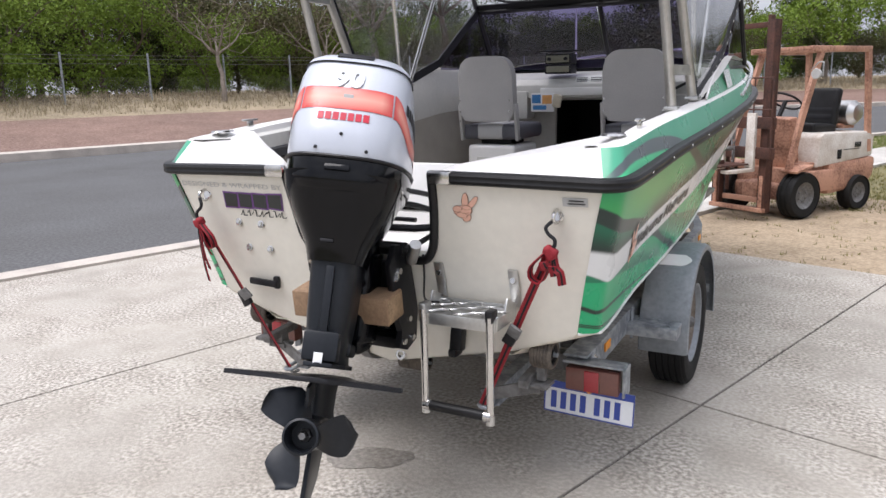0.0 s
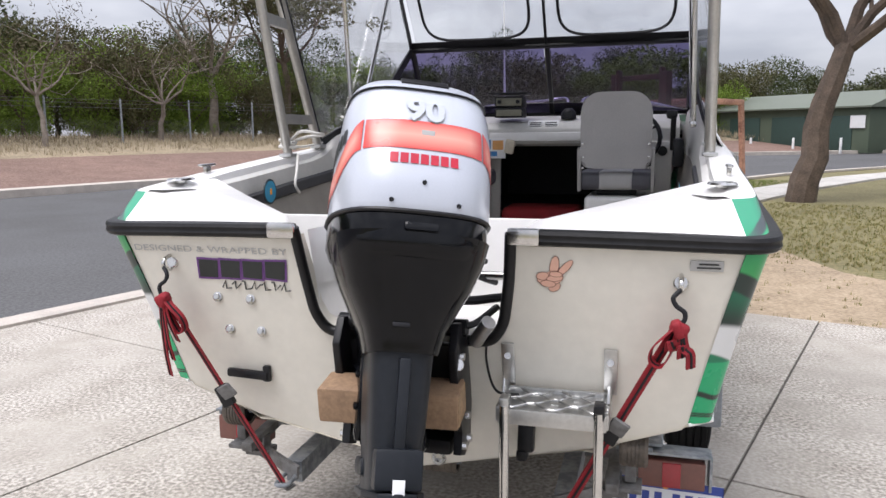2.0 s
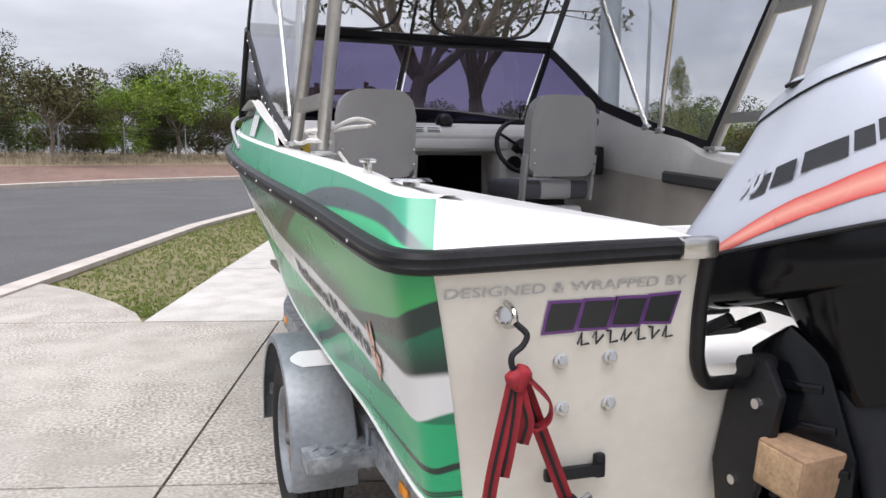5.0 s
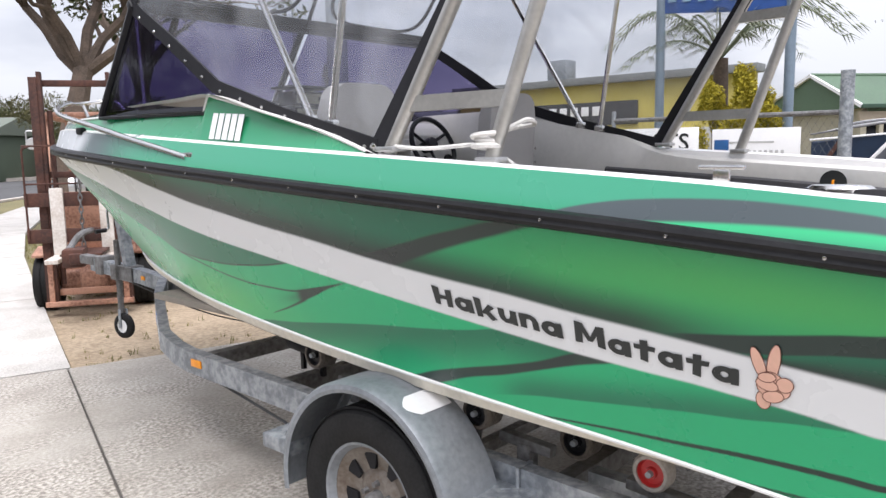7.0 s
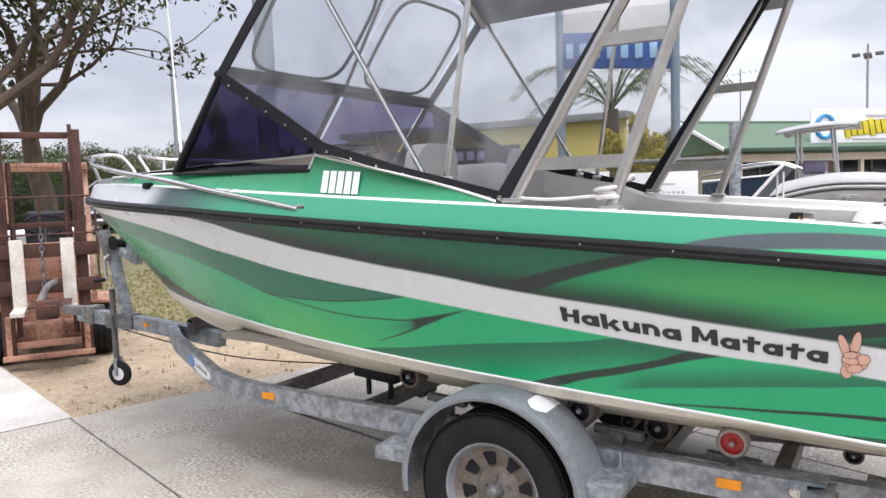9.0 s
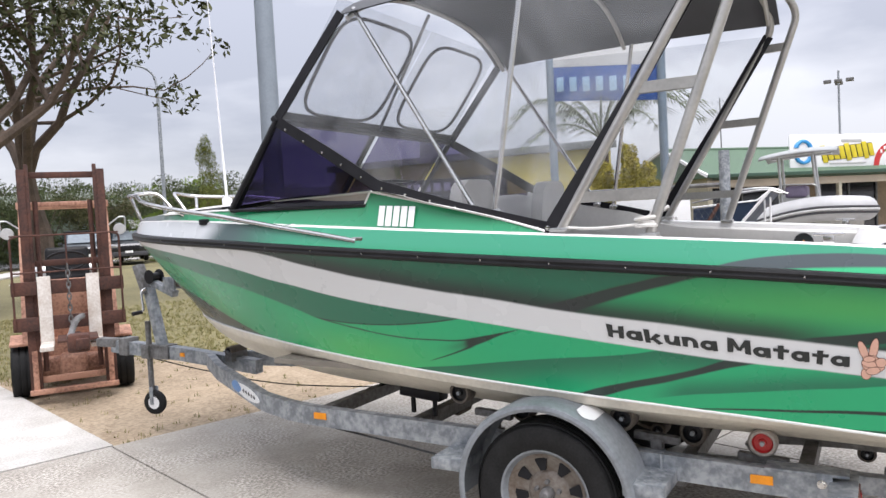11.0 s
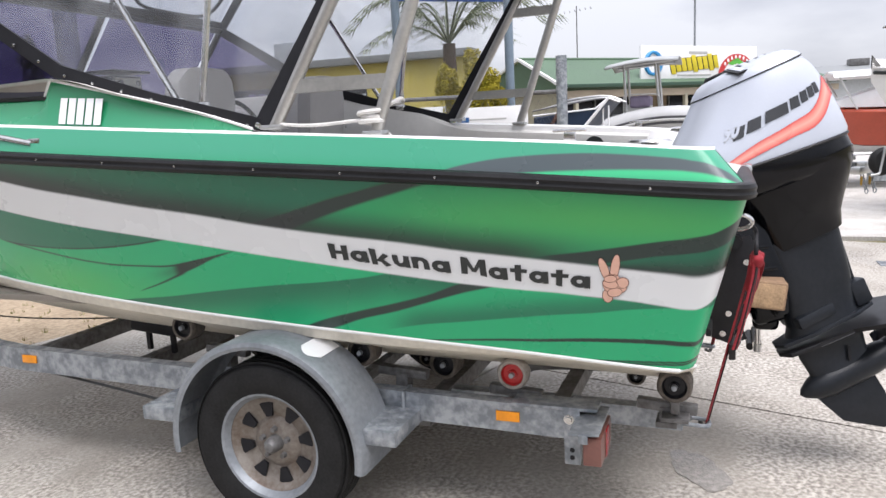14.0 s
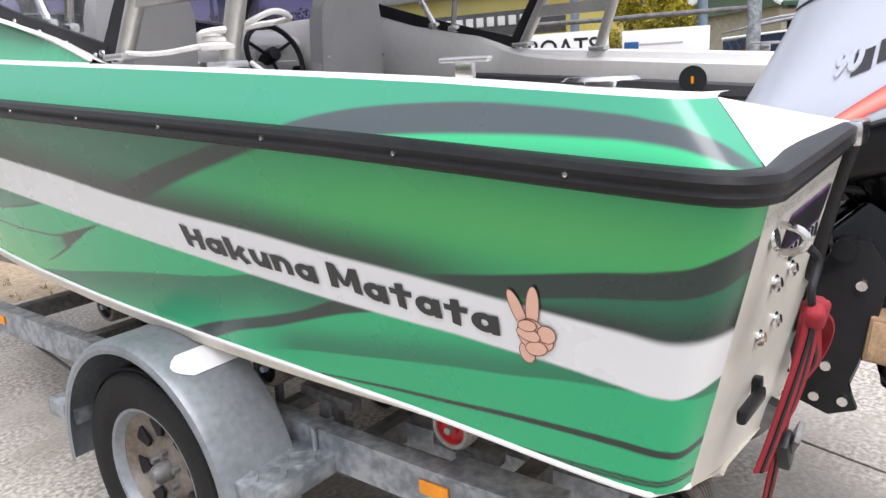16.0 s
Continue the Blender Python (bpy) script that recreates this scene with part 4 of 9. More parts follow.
# the words along the white band, on both topsides
TAUY = np.linspace(0, 1, 400)


def on_side(sg, t, s, lift):
    p = hull_side(np.array([t]), np.array([s]))[0]
    return (sg * (p[0] + lift), p[1], p[2])


def stroke_quads(pts, w):
    """Pieces of a thick pen stroke along 2D points."""
    P = [Vector(p) for p in pts]
    L, R = [], []
    for i, p in enumerate(P):
        d = (P[min(i + 1, len(P) - 1)] - P[max(i - 1, 0)]).normalized()
        n = Vector((-d.y, d.x)) * (w[i] if isinstance(w, (list, tuple)) else w)
        L.append(tuple(p + n))
        R.append(tuple(p - n))
    return [(L[i], L[i + 1], R[i + 1], R[i]) for i in range(len(P) - 1)]


def chunky(ch):
    """A playful fat letter as 2D polygons on a cap height of 1, and its width."""
    if ch == "H":
        return [((.02, .04), (.25, .0), (.30, .98), (-.02, 1.02)), ((.55, .0), (.80, .04), (.84, 1.0), (.56, .95)), ((.2, .36), (.62, .40), (.62, .62), (.2, .58))], .84
    if ch == "a":
        ring = [(.355 + .245 * math.cos(q), .36 + .245 * math.sin(q)) for q in np.linspace(.2, 2 * math.pi + .2, 19)]
        return stroke_quads(ring, .125) + [((.56, -.02), (.80, .02), (.76, .74), (.54, .72))], .80
    if ch == "k":
        return [((.02, .0), (.26, .02), (.25, 1.0), (-.04, 1.04)), ((.2, .26), (.36, .22), (.80, .66), (.56, .80)), ((.30, .36), (.48, .48), (.86, .08), (.62, -.06))], .84
    if ch == "u":
        return stroke_quads([(.13, .74), (.13, .42), (.17, .24), (.28, .14), (.42, .14), (.54, .24), (.60, .42), (.62, .74)], .125) + [((.52, .02), (.76, .0), (.74, .5), (.52, .5))], .76
    if ch == "n":
        return stroke_quads([(.13, .0), (.13, .40), (.18, .55), (.30, .63), (.44, .62), (.56, .53), (.61, .38), (.62, .0)], .125) + [((.0, .30), (.24, .30), (.24, .74), (-.02, .72))], .76
    if ch == "M":
        return [((.0, .0), (.27, .02), (.30, 1.02), (.02, 1.06)), ((.80, .02), (1.08, -.02), (1.04, 1.04), (.76, 1.0)), ((.05, 1.05), (.30, 1.02), (.63, .22), (.46, .18)), ((1.03, 1.03), (.78, 1.0), (.46, .20), (.62, .18))], 1.08
    return [((.20, .03), (.46, -.02), (.45, 1.0), (.19, .97)), ((.0, .50), (.68, .54), (.70, .77), (-.02, .73))], .70


WORD, pen = [], .0
for i, ch in enumerate("Hakuna Matata"):
    if ch == " ":
        pen += .34
        continue
    polys, wd = chunky(ch)
    WORD.append([[(pen + x, y + .035 * math.sin(i * 2.1)) for x, y in p] for p in polys])
    pen += wd + .09
for sg in (-1, 1):
    for glyph in WORD:
        V, F = [], []
        for k, p in enumerate(glyph):
            F.append(tuple(range(len(V), len(V) + len(p))))
            for x, y in p:
                t = .2615 - .1845 * x / pen if sg < 0 else .0800 + .1845 * x / pen
                s = float(edge_at(np.array(t), (.06, .438), (.077, .444), (.116, .448), (.165, .464), (.2, .474), (.235, .484), (.27, .500))) + y * .100
                V.append(on_side(sg, t, s, .0025 + .00004 * k))
        raw("letter", V, F, M_INK, boat, "", False)
    peace_print(lambda a, b, l, sg=sg: on_side(sg, .0655 + sg * a * .19, .502 + b * 1.78, l + .001), boat)


def bars(name, to3, n, w, h, gap, material, parent, label=""):
    for i in range(n):
        x = i * (w + gap)
        raw(name, [to3(x, 0), to3(x + w, 0), to3(x + w, h), to3(x, h)], [(0, 1, 2, 3)], material, parent, label, False)


for sg in (-1, 1):
    def reg(a, b, sg=sg):
        y = 2.395 - a if sg < 0 else 2.17 + a
        t = np.interp(y, rail_line(TAUY)[:, 1], TAUY)
        g = gunwale_line(np.array([t]))[0]
        fz = (b + .012) / .17
        return (sg * (g[0] - .022 - .05 * fz + .006), y, g[2] + .006 + b + .012)
    bars("registration_bar", reg, 5, .034, .095, .008, M_WHITE, boat, "white bars of a registration mark")

# bow rail, bow fittings, whip aerial
for sg in (-1, 1):
    ys = (2.50, 2.74, 2.99, 3.44, 3.94, 4.38, 4.70)
    g = gunwale_line(np.interp(ys, RY, TAU))
    hts = (-.058, -.032, -.008, .036, .076, .125, .175)
    pts = [(sg * (q[0] + .014), q[1], q[2] + h) for q, h in zip(g, hts)]
    pts += [(sg * .43, 4.93, 1.815), (sg * .30, 5.09, 1.83), (sg * .17, 5.13, 1.85), (sg * .08, 5.06, 1.84), (sg * .06, 4.97, 1.76), (sg * .06, 4.90, 1.68)]
    part("bow_rail", tube(bmesh.new(), curve_pts(pts, 6), .0135, 10), M_STEEL, boat, "stainless bow rail")
    part("rail_stanchion", tube(bmesh.new(), [(sg * .31, 5.08, 1.83), (sg * .26, 5.02, 1.62)], .012, 8), M_STEEL, boat)
    for k in (2, 4):
        q, h = g[k], hts[k]
        part("rail_stanchion", tube(bmesh.new(), [(sg * q[0], q[1], q[2] + h), (sg * (q[0] - .05), q[1] - .10, q[2] + .01)], .011, 8), M_STEEL, boat)
        part("stanchion_foot", boxes(((.05, .07, .012), (sg * (q[0] - .05), q[1] - .10, q[2] + .008), None, .004)), M_STEEL, boat)
    part("rail_foot", boxes(((.014, .06, .045), (sg * (g[0][0] + .012), g[0][1] - .01, g[0][2] - .06), None, .005)), M_STEEL, boat)
    part("navigation_lamp", boxes(((.03, .06, .035), (sg * .955, 3.62, 1.60), None, .01)), M_BLACK, boat, "small black navigation lamp")
part("whip_aerial", tube(bmesh.new(), [(-.45, 3.95, 1.72), (-.46, 3.97, 2.35), (-.475, 3.99, 3.05)], [.010, .006, .003], 6), M_WHITE, boat, "thin white whip aerial")
part("aerial_base", boxes(((.05, .05, .08), (-.45, 3.95, 1.715), None, .012)), M_WHITE, boat)

# ---- windscreen, clears, hard tubes and canopy ----
W0, W1 = (-.945, 3.405, 1.665), (-.935, 3.06, 2.105)


def sheet(name, poly, material, parent, label="", th=.003):
    bm = bmesh.new()
    bm.faces.new([bm.verts.new(p) for p in poly])
    ob = part(name, bm, material, parent, label, False)
    ob.visible_shadow = False
    return ob


def hem(name, pts, w, parent, material=None, th=.010, wide=(0, 0, 1), label=""):
    return part(name, ribbon(bmesh.new(), pts, w, th, wide), material or M_HEMDARK, parent, label)


for x0, x1 in ((-.915, -.02), (.02, .915)):
    sheet("windscreen_pane", [(x0, 3.40, 1.67), (x1, 3.43, 1.67), (x1, 3.085, 2.10), (x0, 3.06, 2.10)], M_TINT, boat, "dark tinted windscreen pane")
for x in (-.93, 0, .93):
    part("windscreen_post", tube(bmesh.new(), [(x, 3.43 if x == 0 else 3.40, 1.65), (x, 3.09 if x == 0 else 3.06, 2.11)], .018, 8), M_BLACK, boat, "black windscreen post")
part("windscreen_bar", boxes(((1.90, .035, .045), (0, 3.065, 2.115), pose(0, 0, 0, -38, 0, 0), .012)), M_BLACK, boat, "black windscreen top bar")
part("windscreen_sill", boxes(((1.90, .03, .025), (0, 3.42, 1.668), None, .008)), M_BLACK, boat)
KN, CC, RF, RB = (-.932, 2.43, 1.70), (-.955, 1.545, 1.487), (-.905, 2.62, 2.60), (-.885, .86, 2.52)
for sg in (-1, 1):
    f = lambda p: (sg * abs(p[0]), p[1], p[2])
    pane = [f((-.947, 3.41, 1.655)), f(W1), f((-.938, 2.455, 1.715)), f((-.955, 2.475, 1.640))]
    sheet("side_pane", pane if sg < 0 else pane[::-1], M_TINT, boat, "dark tinted side pane")
    bb = (-.915, 1.18, 2.02)
    sheet("side_clear", [f(W1), f(RF), f(RB), f(bb), f(CC), f((-.938, 2.43, 1.735))][::1 if sg < 0 else -1], M_CLEAR, boat, "cloudy clear vinyl side curtain")
    hem("curtain_hem", [Vector(f(W1)) + Vector((0, 0, .005)), Vector(f((-.937, 2.72, 1.91))), Vector(f((-.94, 2.43, 1.728))), Vector(f((-.95, 2.0, 1.60))), Vector(f(CC))], .055, boat, label="black canvas curtain hem")
    hem("curtain_hem", [f(CC), f(bb), f(RB)], .055, boat, wide=(0, 1, .3))
    hem("curtain_hem", [f(W1), f((-.925, 2.86, 2.33)), f(RF)], .05, boat, wide=(0, 1, .3))
    part("side_pane_frame", tube(bmesh.new(), [f(W0), f(W1)], .017, 8), M_BLACK, boat)
    part("side_pane_frame", tube(bmesh.new(), [f((-.952, 3.41, 1.652)), f((-.962, 2.475, 1.634))], .009, 6), M_BLACK, boat)
    hem("pane_hem", [f(W1), f((-.937, 2.45, 1.72))], .03, boat)
    for q in np.linspace(.05, .97, 12):
        a, b = (Vector(f((-.94, 2.43, 1.728))), Vector(f(CC))) if q > .45 else (Vector(f(W1)), Vector(f((-.94, 2.43, 1.728))))
        u = (q - .45) / .55 if q > .45 else q / .45
        part("press_stud", lathe(bmesh.new(), ((0, .004), (.006, .003), (.007, 0)), Matrix.Translation(a.lerp(b, u) + Vector((sg * .008, 0, -.008))) @ pose(0, 0, 0, 0, 90 * sg, 0), 8), M_STEEL, boat)
    part("corner_stud", lathe(bmesh.new(), ((0, .006), (.011, .004), (.012, 0)), Matrix.Translation((sg * .972, 1.545, 1.49)) @ pose(0, 0, 0, 0, 90 * sg, 0), 12), M_STEEL, boat)
    # ladder legs of the canopy frame
    A = [(-.925, 1.13, 1.442), (-.885, .70, 2.63), (-.80, .76, 2.74), (-.5, .82, 2.80)]
    B = [(-.945, 1.50, 1.475), (-.90, .84, 2.56), (-.82, .86, 2.68), (-.5, .88, 2.755)]
    part("canopy_leg", tube(bmesh.new(), round_corners([f(p) for p in A], .08), .0215, 12), M_ALUDULL, boat, "satin alloy canopy leg")
    part("canopy_leg", tube(bmesh.new(), round_corners([f(p) for p in B], .08), .0215, 12), M_ALUDULL, boat, "satin alloy canopy leg")
    for z in (1.612, 2.035, 2.45):
        pa = [(-.925 + .04 * (z - 1.442) / 1.188), 1.13 - .43 * (z - 1.442) / 1.188, z]
        pb = [(-.945 + .045 * (z - 1.475) / 1.085), 1.50 - .66 * (z - 1.475) / 1.085, z]
        ribb = ribbon(bmesh.new(), [f(pa), f(pb)], .045, .025, (0, .2, 1))
        part("leg_rung", ribb, M_ALUDULL, boat)
    part("leg_foot", boxes(((.06, .07, .016), f((-.925, 1.13, 1.447)), None, .005)), M_ALU, boat)
    part("leg_foot", boxes(((.06, .08, .016), f((-.945, 1.50, 1.482)), None, .005)), M_ALU, boat)
    # slim struts inside the curtains
    part("canopy_strut", tube(bmesh.new(), [f((-.89, 1.94, 1.60)), f((-.87, 2.57, 2.62))], .0125, 8), M_STEEL, boat, "bright canopy strut")
    part("canopy_strut", tube(bmesh.new(), [f((-.89, 1.83, 1.58)), f((-.86, 1.66, 2.60))], .0125, 8), M_STEEL, boat, "bright canopy strut")
    part("strut_foot", boxes(((.03, .05, .03), f((-.89, 1.94, 1.59)), None, .008)), M_STEEL, boat)
    part("strut_foot", boxes(((.03, .05, .03), f((-.89, 1.83, 1.57)), None, .008)), M_STEEL, boat)
# canopy: a cambered sheet, its hems and cross bows
U, V = np.meshgrid(np.linspace(0, 1, 26), np.linspace(-1, 1, 25), indexing='ij')
yy = .80 + (2.64 - .80) * U
zz = 2.80 + .02 * np.sin(U * 3.1) - .21 * np.abs(V) ** 3.2 - .035 * np.sin(U * math.pi * 2) ** 2 * (1 - V * V)
top = np.stack([.91 * V, yy, zz], -1)
bot = top.copy()
bot[..., 2] -= .006
loft("canopy_top", top, M_CANVAS, boat, "grey canvas canopy", True)
loft("canopy_lining", bot, M_CANVAS, boat, "dark canvas lining")
for U0 in (.03, .5, .97):
    y = .80 + 1.84 * U0
    part("canopy_bow", tube(bmesh.new(), [(.90 * q, y, 2.775 + .02 * math.sin(U0 * 3.1) - .21 * abs(q) ** 3.2) for q in np.linspace(-1, 1, 21)], .014, 8), M_ALUDULL, boat)
# front curtain between the windscreen bar and the canopy: two zipped windows
front = lambda x, u: (x, 3.06 - .43 * u, 2.12 + .56 * u)
for x0, x1 in ((-.90, -.005), (.005, .90)):
    sheet("front_clear", [front(x0, 0), front(x1, 0), front(x1, 1), front(x0, 1)], M_CLEAR, boat, "cloudy clear vinyl front curtain")
    cx, hw = (x0 + x1) / 2, .36
    pts = []
    for q in np.linspace(0, 2 * math.pi, 40, endpoint=False):
        c, s = math.cos(q), math.sin(q)
        pts.append(front(cx + hw * np.sign(c) * abs(c) ** .45, .50 + .42 * np.sign(s) * abs(s) ** .45))
    part("window_zip", tube(bmesh.new(), [(p[0], p[1] - .004, p[2] - .004) for p in pts], .010, 6, closed=True), M_HEMDARK, boat, "black zip border")
hem("front_hem", [front(-.93, .03), front(.93, .03)], .05, boat, wide=(0, -.6, 1))
part("front_post", tube(bmesh.new(), [(0, 3.05, 2.12), (0, 2.64, 2.78)], .010, 8), M_HEMDARK, boat)

# rope lashed round the port leg
rope = thing("white_rope", pose(-.93, 1.14, 1.47), "white rope lashed round a canopy leg", "rope")
bm = bmesh.new()
coil = [((.030 + .006 * math.sin(a * .37)) * math.cos(a), (.034 + .006 * math.sin(a * .37)) * math.sin(a), .006 + .0016 * a + .006 * math.sin(a * .61)) for a in np.linspace(0, 2 * math.pi * 4, 70)]
tube(bm, coil, .008, 6)
part("lashing", bm, M_ROPE, rope)
part("stretched_line", tube(bmesh.new(), curve_pts([(-.02, .03, .02), (-.025, .22, .012), (-.02, .42, .03)], 8), .006, 6), M_ROPE, rope)
part("loose_loop", tube(bmesh.new(), curve_pts([(.03, -.02, .05), (.10, -.06, .085), (.17, -.04, .075), (.17, .02, .068), (.10, .0, .06), (.035, .01, .045)], 6), .007, 6), M_ROPE, rope)
part("hanging_end", tube(bmesh.new(), curve_pts([(.06, -.02, -.02), (.09, -.10, -.09), (.10, -.14, -.15), (.10, -.10, -.19)], 6), .006, 6), M_ROPE, rope)


# ---- seats ----
def helm_chair(m, label):
    ch = thing("helm_chair", m, label, "chair", "cockpit chairs")
    bm = bmesh.new()
    prof = []
    for q in np.linspace(0, 2 * math.pi, 48, endpoint=False):
        c, s = math.cos(q), math.sin(q)
        w = .188 - .028 * step(.2, 1, np.array(s))
        prof.append((w * np.sign(c) * abs(c) ** .35, 0, .205 * np.sign(s) * abs(s) ** (.42 if s > 0 else .18)))
    prism(bm, [(x, -.06 - .09 * (z + .205), z + .330) for x, y, z in prof], (0, -.0, 0), (0, .075, 0), .014)
    part("backrest", bm, M_VINYL, ch, "grey vinyl shell backrest")
    part("seat", boxes(((.42, .42, .10), (0, .20, .055), None, .035, 3)), M_VINYLD, ch, "charcoal vinyl cushion")
    part("seat_panel", boxes(((.20, .425, .102), (0, .20, .0565), None, .03, 3)), M_VINYLL, ch, "light grey centre panel")
    for s in (-1, 1):
        part("hinge", boxes(((.02, .05, .24), (s * .196, -.02, .12), pose(0, 0, 0, 10, 0, 0), .006)), M_VINYL, ch)
        for z in (.06, .12, .19):
            part("rivet", lathe(bmesh.new(), ((0, .004), (.006, .003), (.007, 0)), Matrix.Translation((s * .172, -.09 - .02 * z, z + .07)) @ pose(0, 0, 0, 90, 0, 0), 8), M_STEEL, ch)
    part("swivel", boxes(((.22, .22, .03), (0, .20, -.015), None, .006)), M_BLACK, ch, "black swivel plate")
    part("pedestal", boxes(((.34, .40, .37), (0, .20, -.215), None, .03, 3)), M_GEL, ch, "white moulded pedestal box")
    part("pedestal_recess", boxes(((.006, .16, .24), (.171, .20, -.22), None, .002)), M_DASH, ch)
    part("pedestal_recess", boxes(((.20, .006, .22), (0, -.002, -.22), None, .002)), M_DASH, ch)
    return ch


helm_chair(pose(.512, 2.18, 1.215), "grey vinyl helm chair on a white pedestal")
helm_chair(pose(-.455, 2.22, 1.212), "grey vinyl passenger chair on a white pedestal")

# ---- trailer ----
trailer = thing("boat_trailer", pose(0, 0, 0), "galvanised single axle boat trailer with rollers", "trailer")


def beam(name, pts, w, h, material=None, parent=None, label="", up=(0, 0, 1)):
    """A box section along points."""
    return part(name, ribbon(bmesh.new(), pts, h, w, up), material or M_GALV, parent or trailer, label)


for sg in (-1, 1):
    beam("side_rail", [(sg * .735, .52, .432), (sg * .735, 1.7, .458), (sg * .735, 3.12, .494)], .055, .105, label="galvanised side rail")
    beam("drawbar_arm", [(sg * .735, 3.11, .494), (sg * .71, 3.28, .497), (sg * .635, 3.55, .507), (sg * .25, 4.33, .562), (sg * .065, 4.62, .590)], .055, .105, label="galvanised drawbar arm")
    beam("inner_rail", [(sg * .47, .19, .374), (sg * .47, 1.10, .385)], .06, .075)
    part("rail_plate", boxes(((.10, .30, .012), (sg * .72, .60, .49), None, .003)), M_GALV, trailer)
    part("u_bolt", tube(bmesh.new(), [(sg * .70, 1.16, .36), (sg * .70, 1.16, .50), (sg * .77, 1.16, .50), (sg * .77, 1.16, .35)], .008, 6), M_GALV, trailer)
    for y, z in ((.762, .442), (3.02, .498)):
        part("side_reflector", boxes(((.006, .085, .036), (sg * .766, y, z), None, .002)), M_ORANGE, trailer, "orange side reflector")
beam("drawbar", [(0, 4.20, .555), (0, 5.0, .612), (0, 5.80, .640)], .075, .10, label="galvanised drawbar beam")
for y, z in ((.62, .40), (1.10, .395), (2.50, .455), (3.10, .475)):
    beam("cross_member", [(-.735, y, z), (.735, y, z)], .06, .07, M_GALVDARK)
beam("axle", [(-.84, 1.613, .325), (.84, 1.613, .325)], .045, .045, M_GALVDARK)
A_, B_, N_ = Vector((-.635, 3.55, .507)), Vector((-.25, 4.33, .562)), Vector((-.897, .443, 0))


def on_arm(f0, f1, h, lift, n=24):
    """An oval lying on the outer face of the port drawbar arm."""
    bm = bmesh.new()
    mid, half = (f0 + f1) / 2, (f1 - f0) / 2
    poly = [A_.lerp(B_, mid + half * math.cos(q)) + Vector((0, 0, h * math.sin(q))) for q in np.linspace(0, 2 * math.pi, n, endpoint=False)]
    return prism(bm, poly, N_ * .0270, N_ * (.0280 + lift))


part("drawbar_sticker", on_arm(.02, .56, .040, .0012), M_WHITE, trailer, "white oval maker sticker")
part("sticker_oval", on_arm(.40, .60, .034, .0026), mat("sticker_blue", (.10, .26, .55), .4), trailer, "blue oval sticker")
for k in range(5):
    part("sticker_bar", on_arm(.10 + .055 * k, .145 + .055 * k, .014, .0026, 4), M_INK, trailer)
for sg in (-1, 1):
    # wheel: tyre, rim, hub
    m = Matrix.Translation((sg * .905, 1.613, .325)) @ pose(0, 0, 0, 0, 90 * sg, 0)
    wheel = part("wheel", lathe(bmesh.new(), ((.0, -.02), (.165, -.02), (.178, .045), (.196, .075), (.205, .078), (.205, .070), (.19, .06), (.185, -.075), (.20, -.08)), m, 40), M_RIM, trailer, "rust stained steel rim")
    prof = [(.196, -.075), (.225, -.09), (.27, -.096), (.305, -.088), (.318, -.07)]
    for k in range(5):
        x = -.062 + k * .031
        prof += [(.325, x - .010), (.325, x + .010), (.317, x + .012), (.317, x + .018)]
    prof += [(.318, .07), (.305, .088), (.27, .096), (.225, .09), (.196, .075)]
    part("tyre", lathe(bmesh.new(), prof, m, 64), M_TYRE, wheel, "worn black tyre")
    dish = bmesh.new()
    lathe(dish, ((.0, .030), (.075, .030), (.10, .016), (.155, .028), (.182, .052)), m, 40)
    part("rim_dish", dish, M_RIM, wheel)
    for k in range(8):
        a = 2 * math.pi * k / 8 + .2
        hole = m @ Matrix.Translation((.128 * math.cos(a), .128 * math.sin(a), .028)) @ Matrix.Rotation(a, 4, 'Z')
        bm = bmesh.new()
        prism(bm, [(-.026, -.012, 0), (.024, -.030, 0), (.030, -.018, 0), (.030, .018, 0), (.024, .030, 0), (-.026, .012, 0)], (0, 0, -.008), (0, 0, .004))
        bmesh.ops.transform(bm, matrix=hole, verts=bm.verts)
        part("rim_slot", bm, M_HEMDARK, wheel)
    part("rim_lip", lathe(bmesh.new(), ((.183, .055), (.198, .079), (.207, .082), (.209, .074), (.196, .066), (.184, .048)), m, 40), M_GUARD, wheel, "bare metal rim edge")
    part("hub_cap", lathe(bmesh.new(), ((0, .085), (.018, .083), (.028, .07), (.032, .03)), m, 18), M_GALVDARK, wheel, "dull metal hub cap")
    for k in range(5):
        a = 2 * math.pi * k / 5
        part("wheel_nut", lathe(bmesh.new(), ((0, .05), (.010, .05), (.012, .028)), m @ Matrix.Translation((.055 * math.cos(a), .055 * math.sin(a), 0)), 6), M_GALVDARK, wheel)
    # mudguard: a rolled half ring with a turned lip
    q = np.linspace(radians(-8), radians(188), 40)
    rows = []
    for dx, r in ((-.115, .372), (-.115, .402), (-.108, .408), (.10, .408), (.118, .400), (.122, .385), (.118, .372)):
        rows.append(np.stack([0 * q + sg * (.905 + dx), 1.613 + r * np.cos(q), .335 + r * np.sin(q)], -1))
    loft("mudguard", np.stack(rows, 1), M_GUARD, trailer, "grey rolled steel mudguard", sg > 0, angle=30)
    bm = bmesh.new()
    vs = []
    for a in np.linspace(radians(56), radians(68), 6):
        for x in (.845, .985):
            w = .04 * math.sin((a - radians(56)) / radians(12) * math.pi) if x > .9 else 0
            vs.append(bm.verts.new((sg * (x + w - .03), 1.613 - .4105 * math.cos(a), .335 + .4105 * math.sin(a))))
    for i in range(5):
        bm.faces.new((vs[2 * i], vs[2 * i + 1], vs[2 * i + 3], vs[2 * i + 2]))
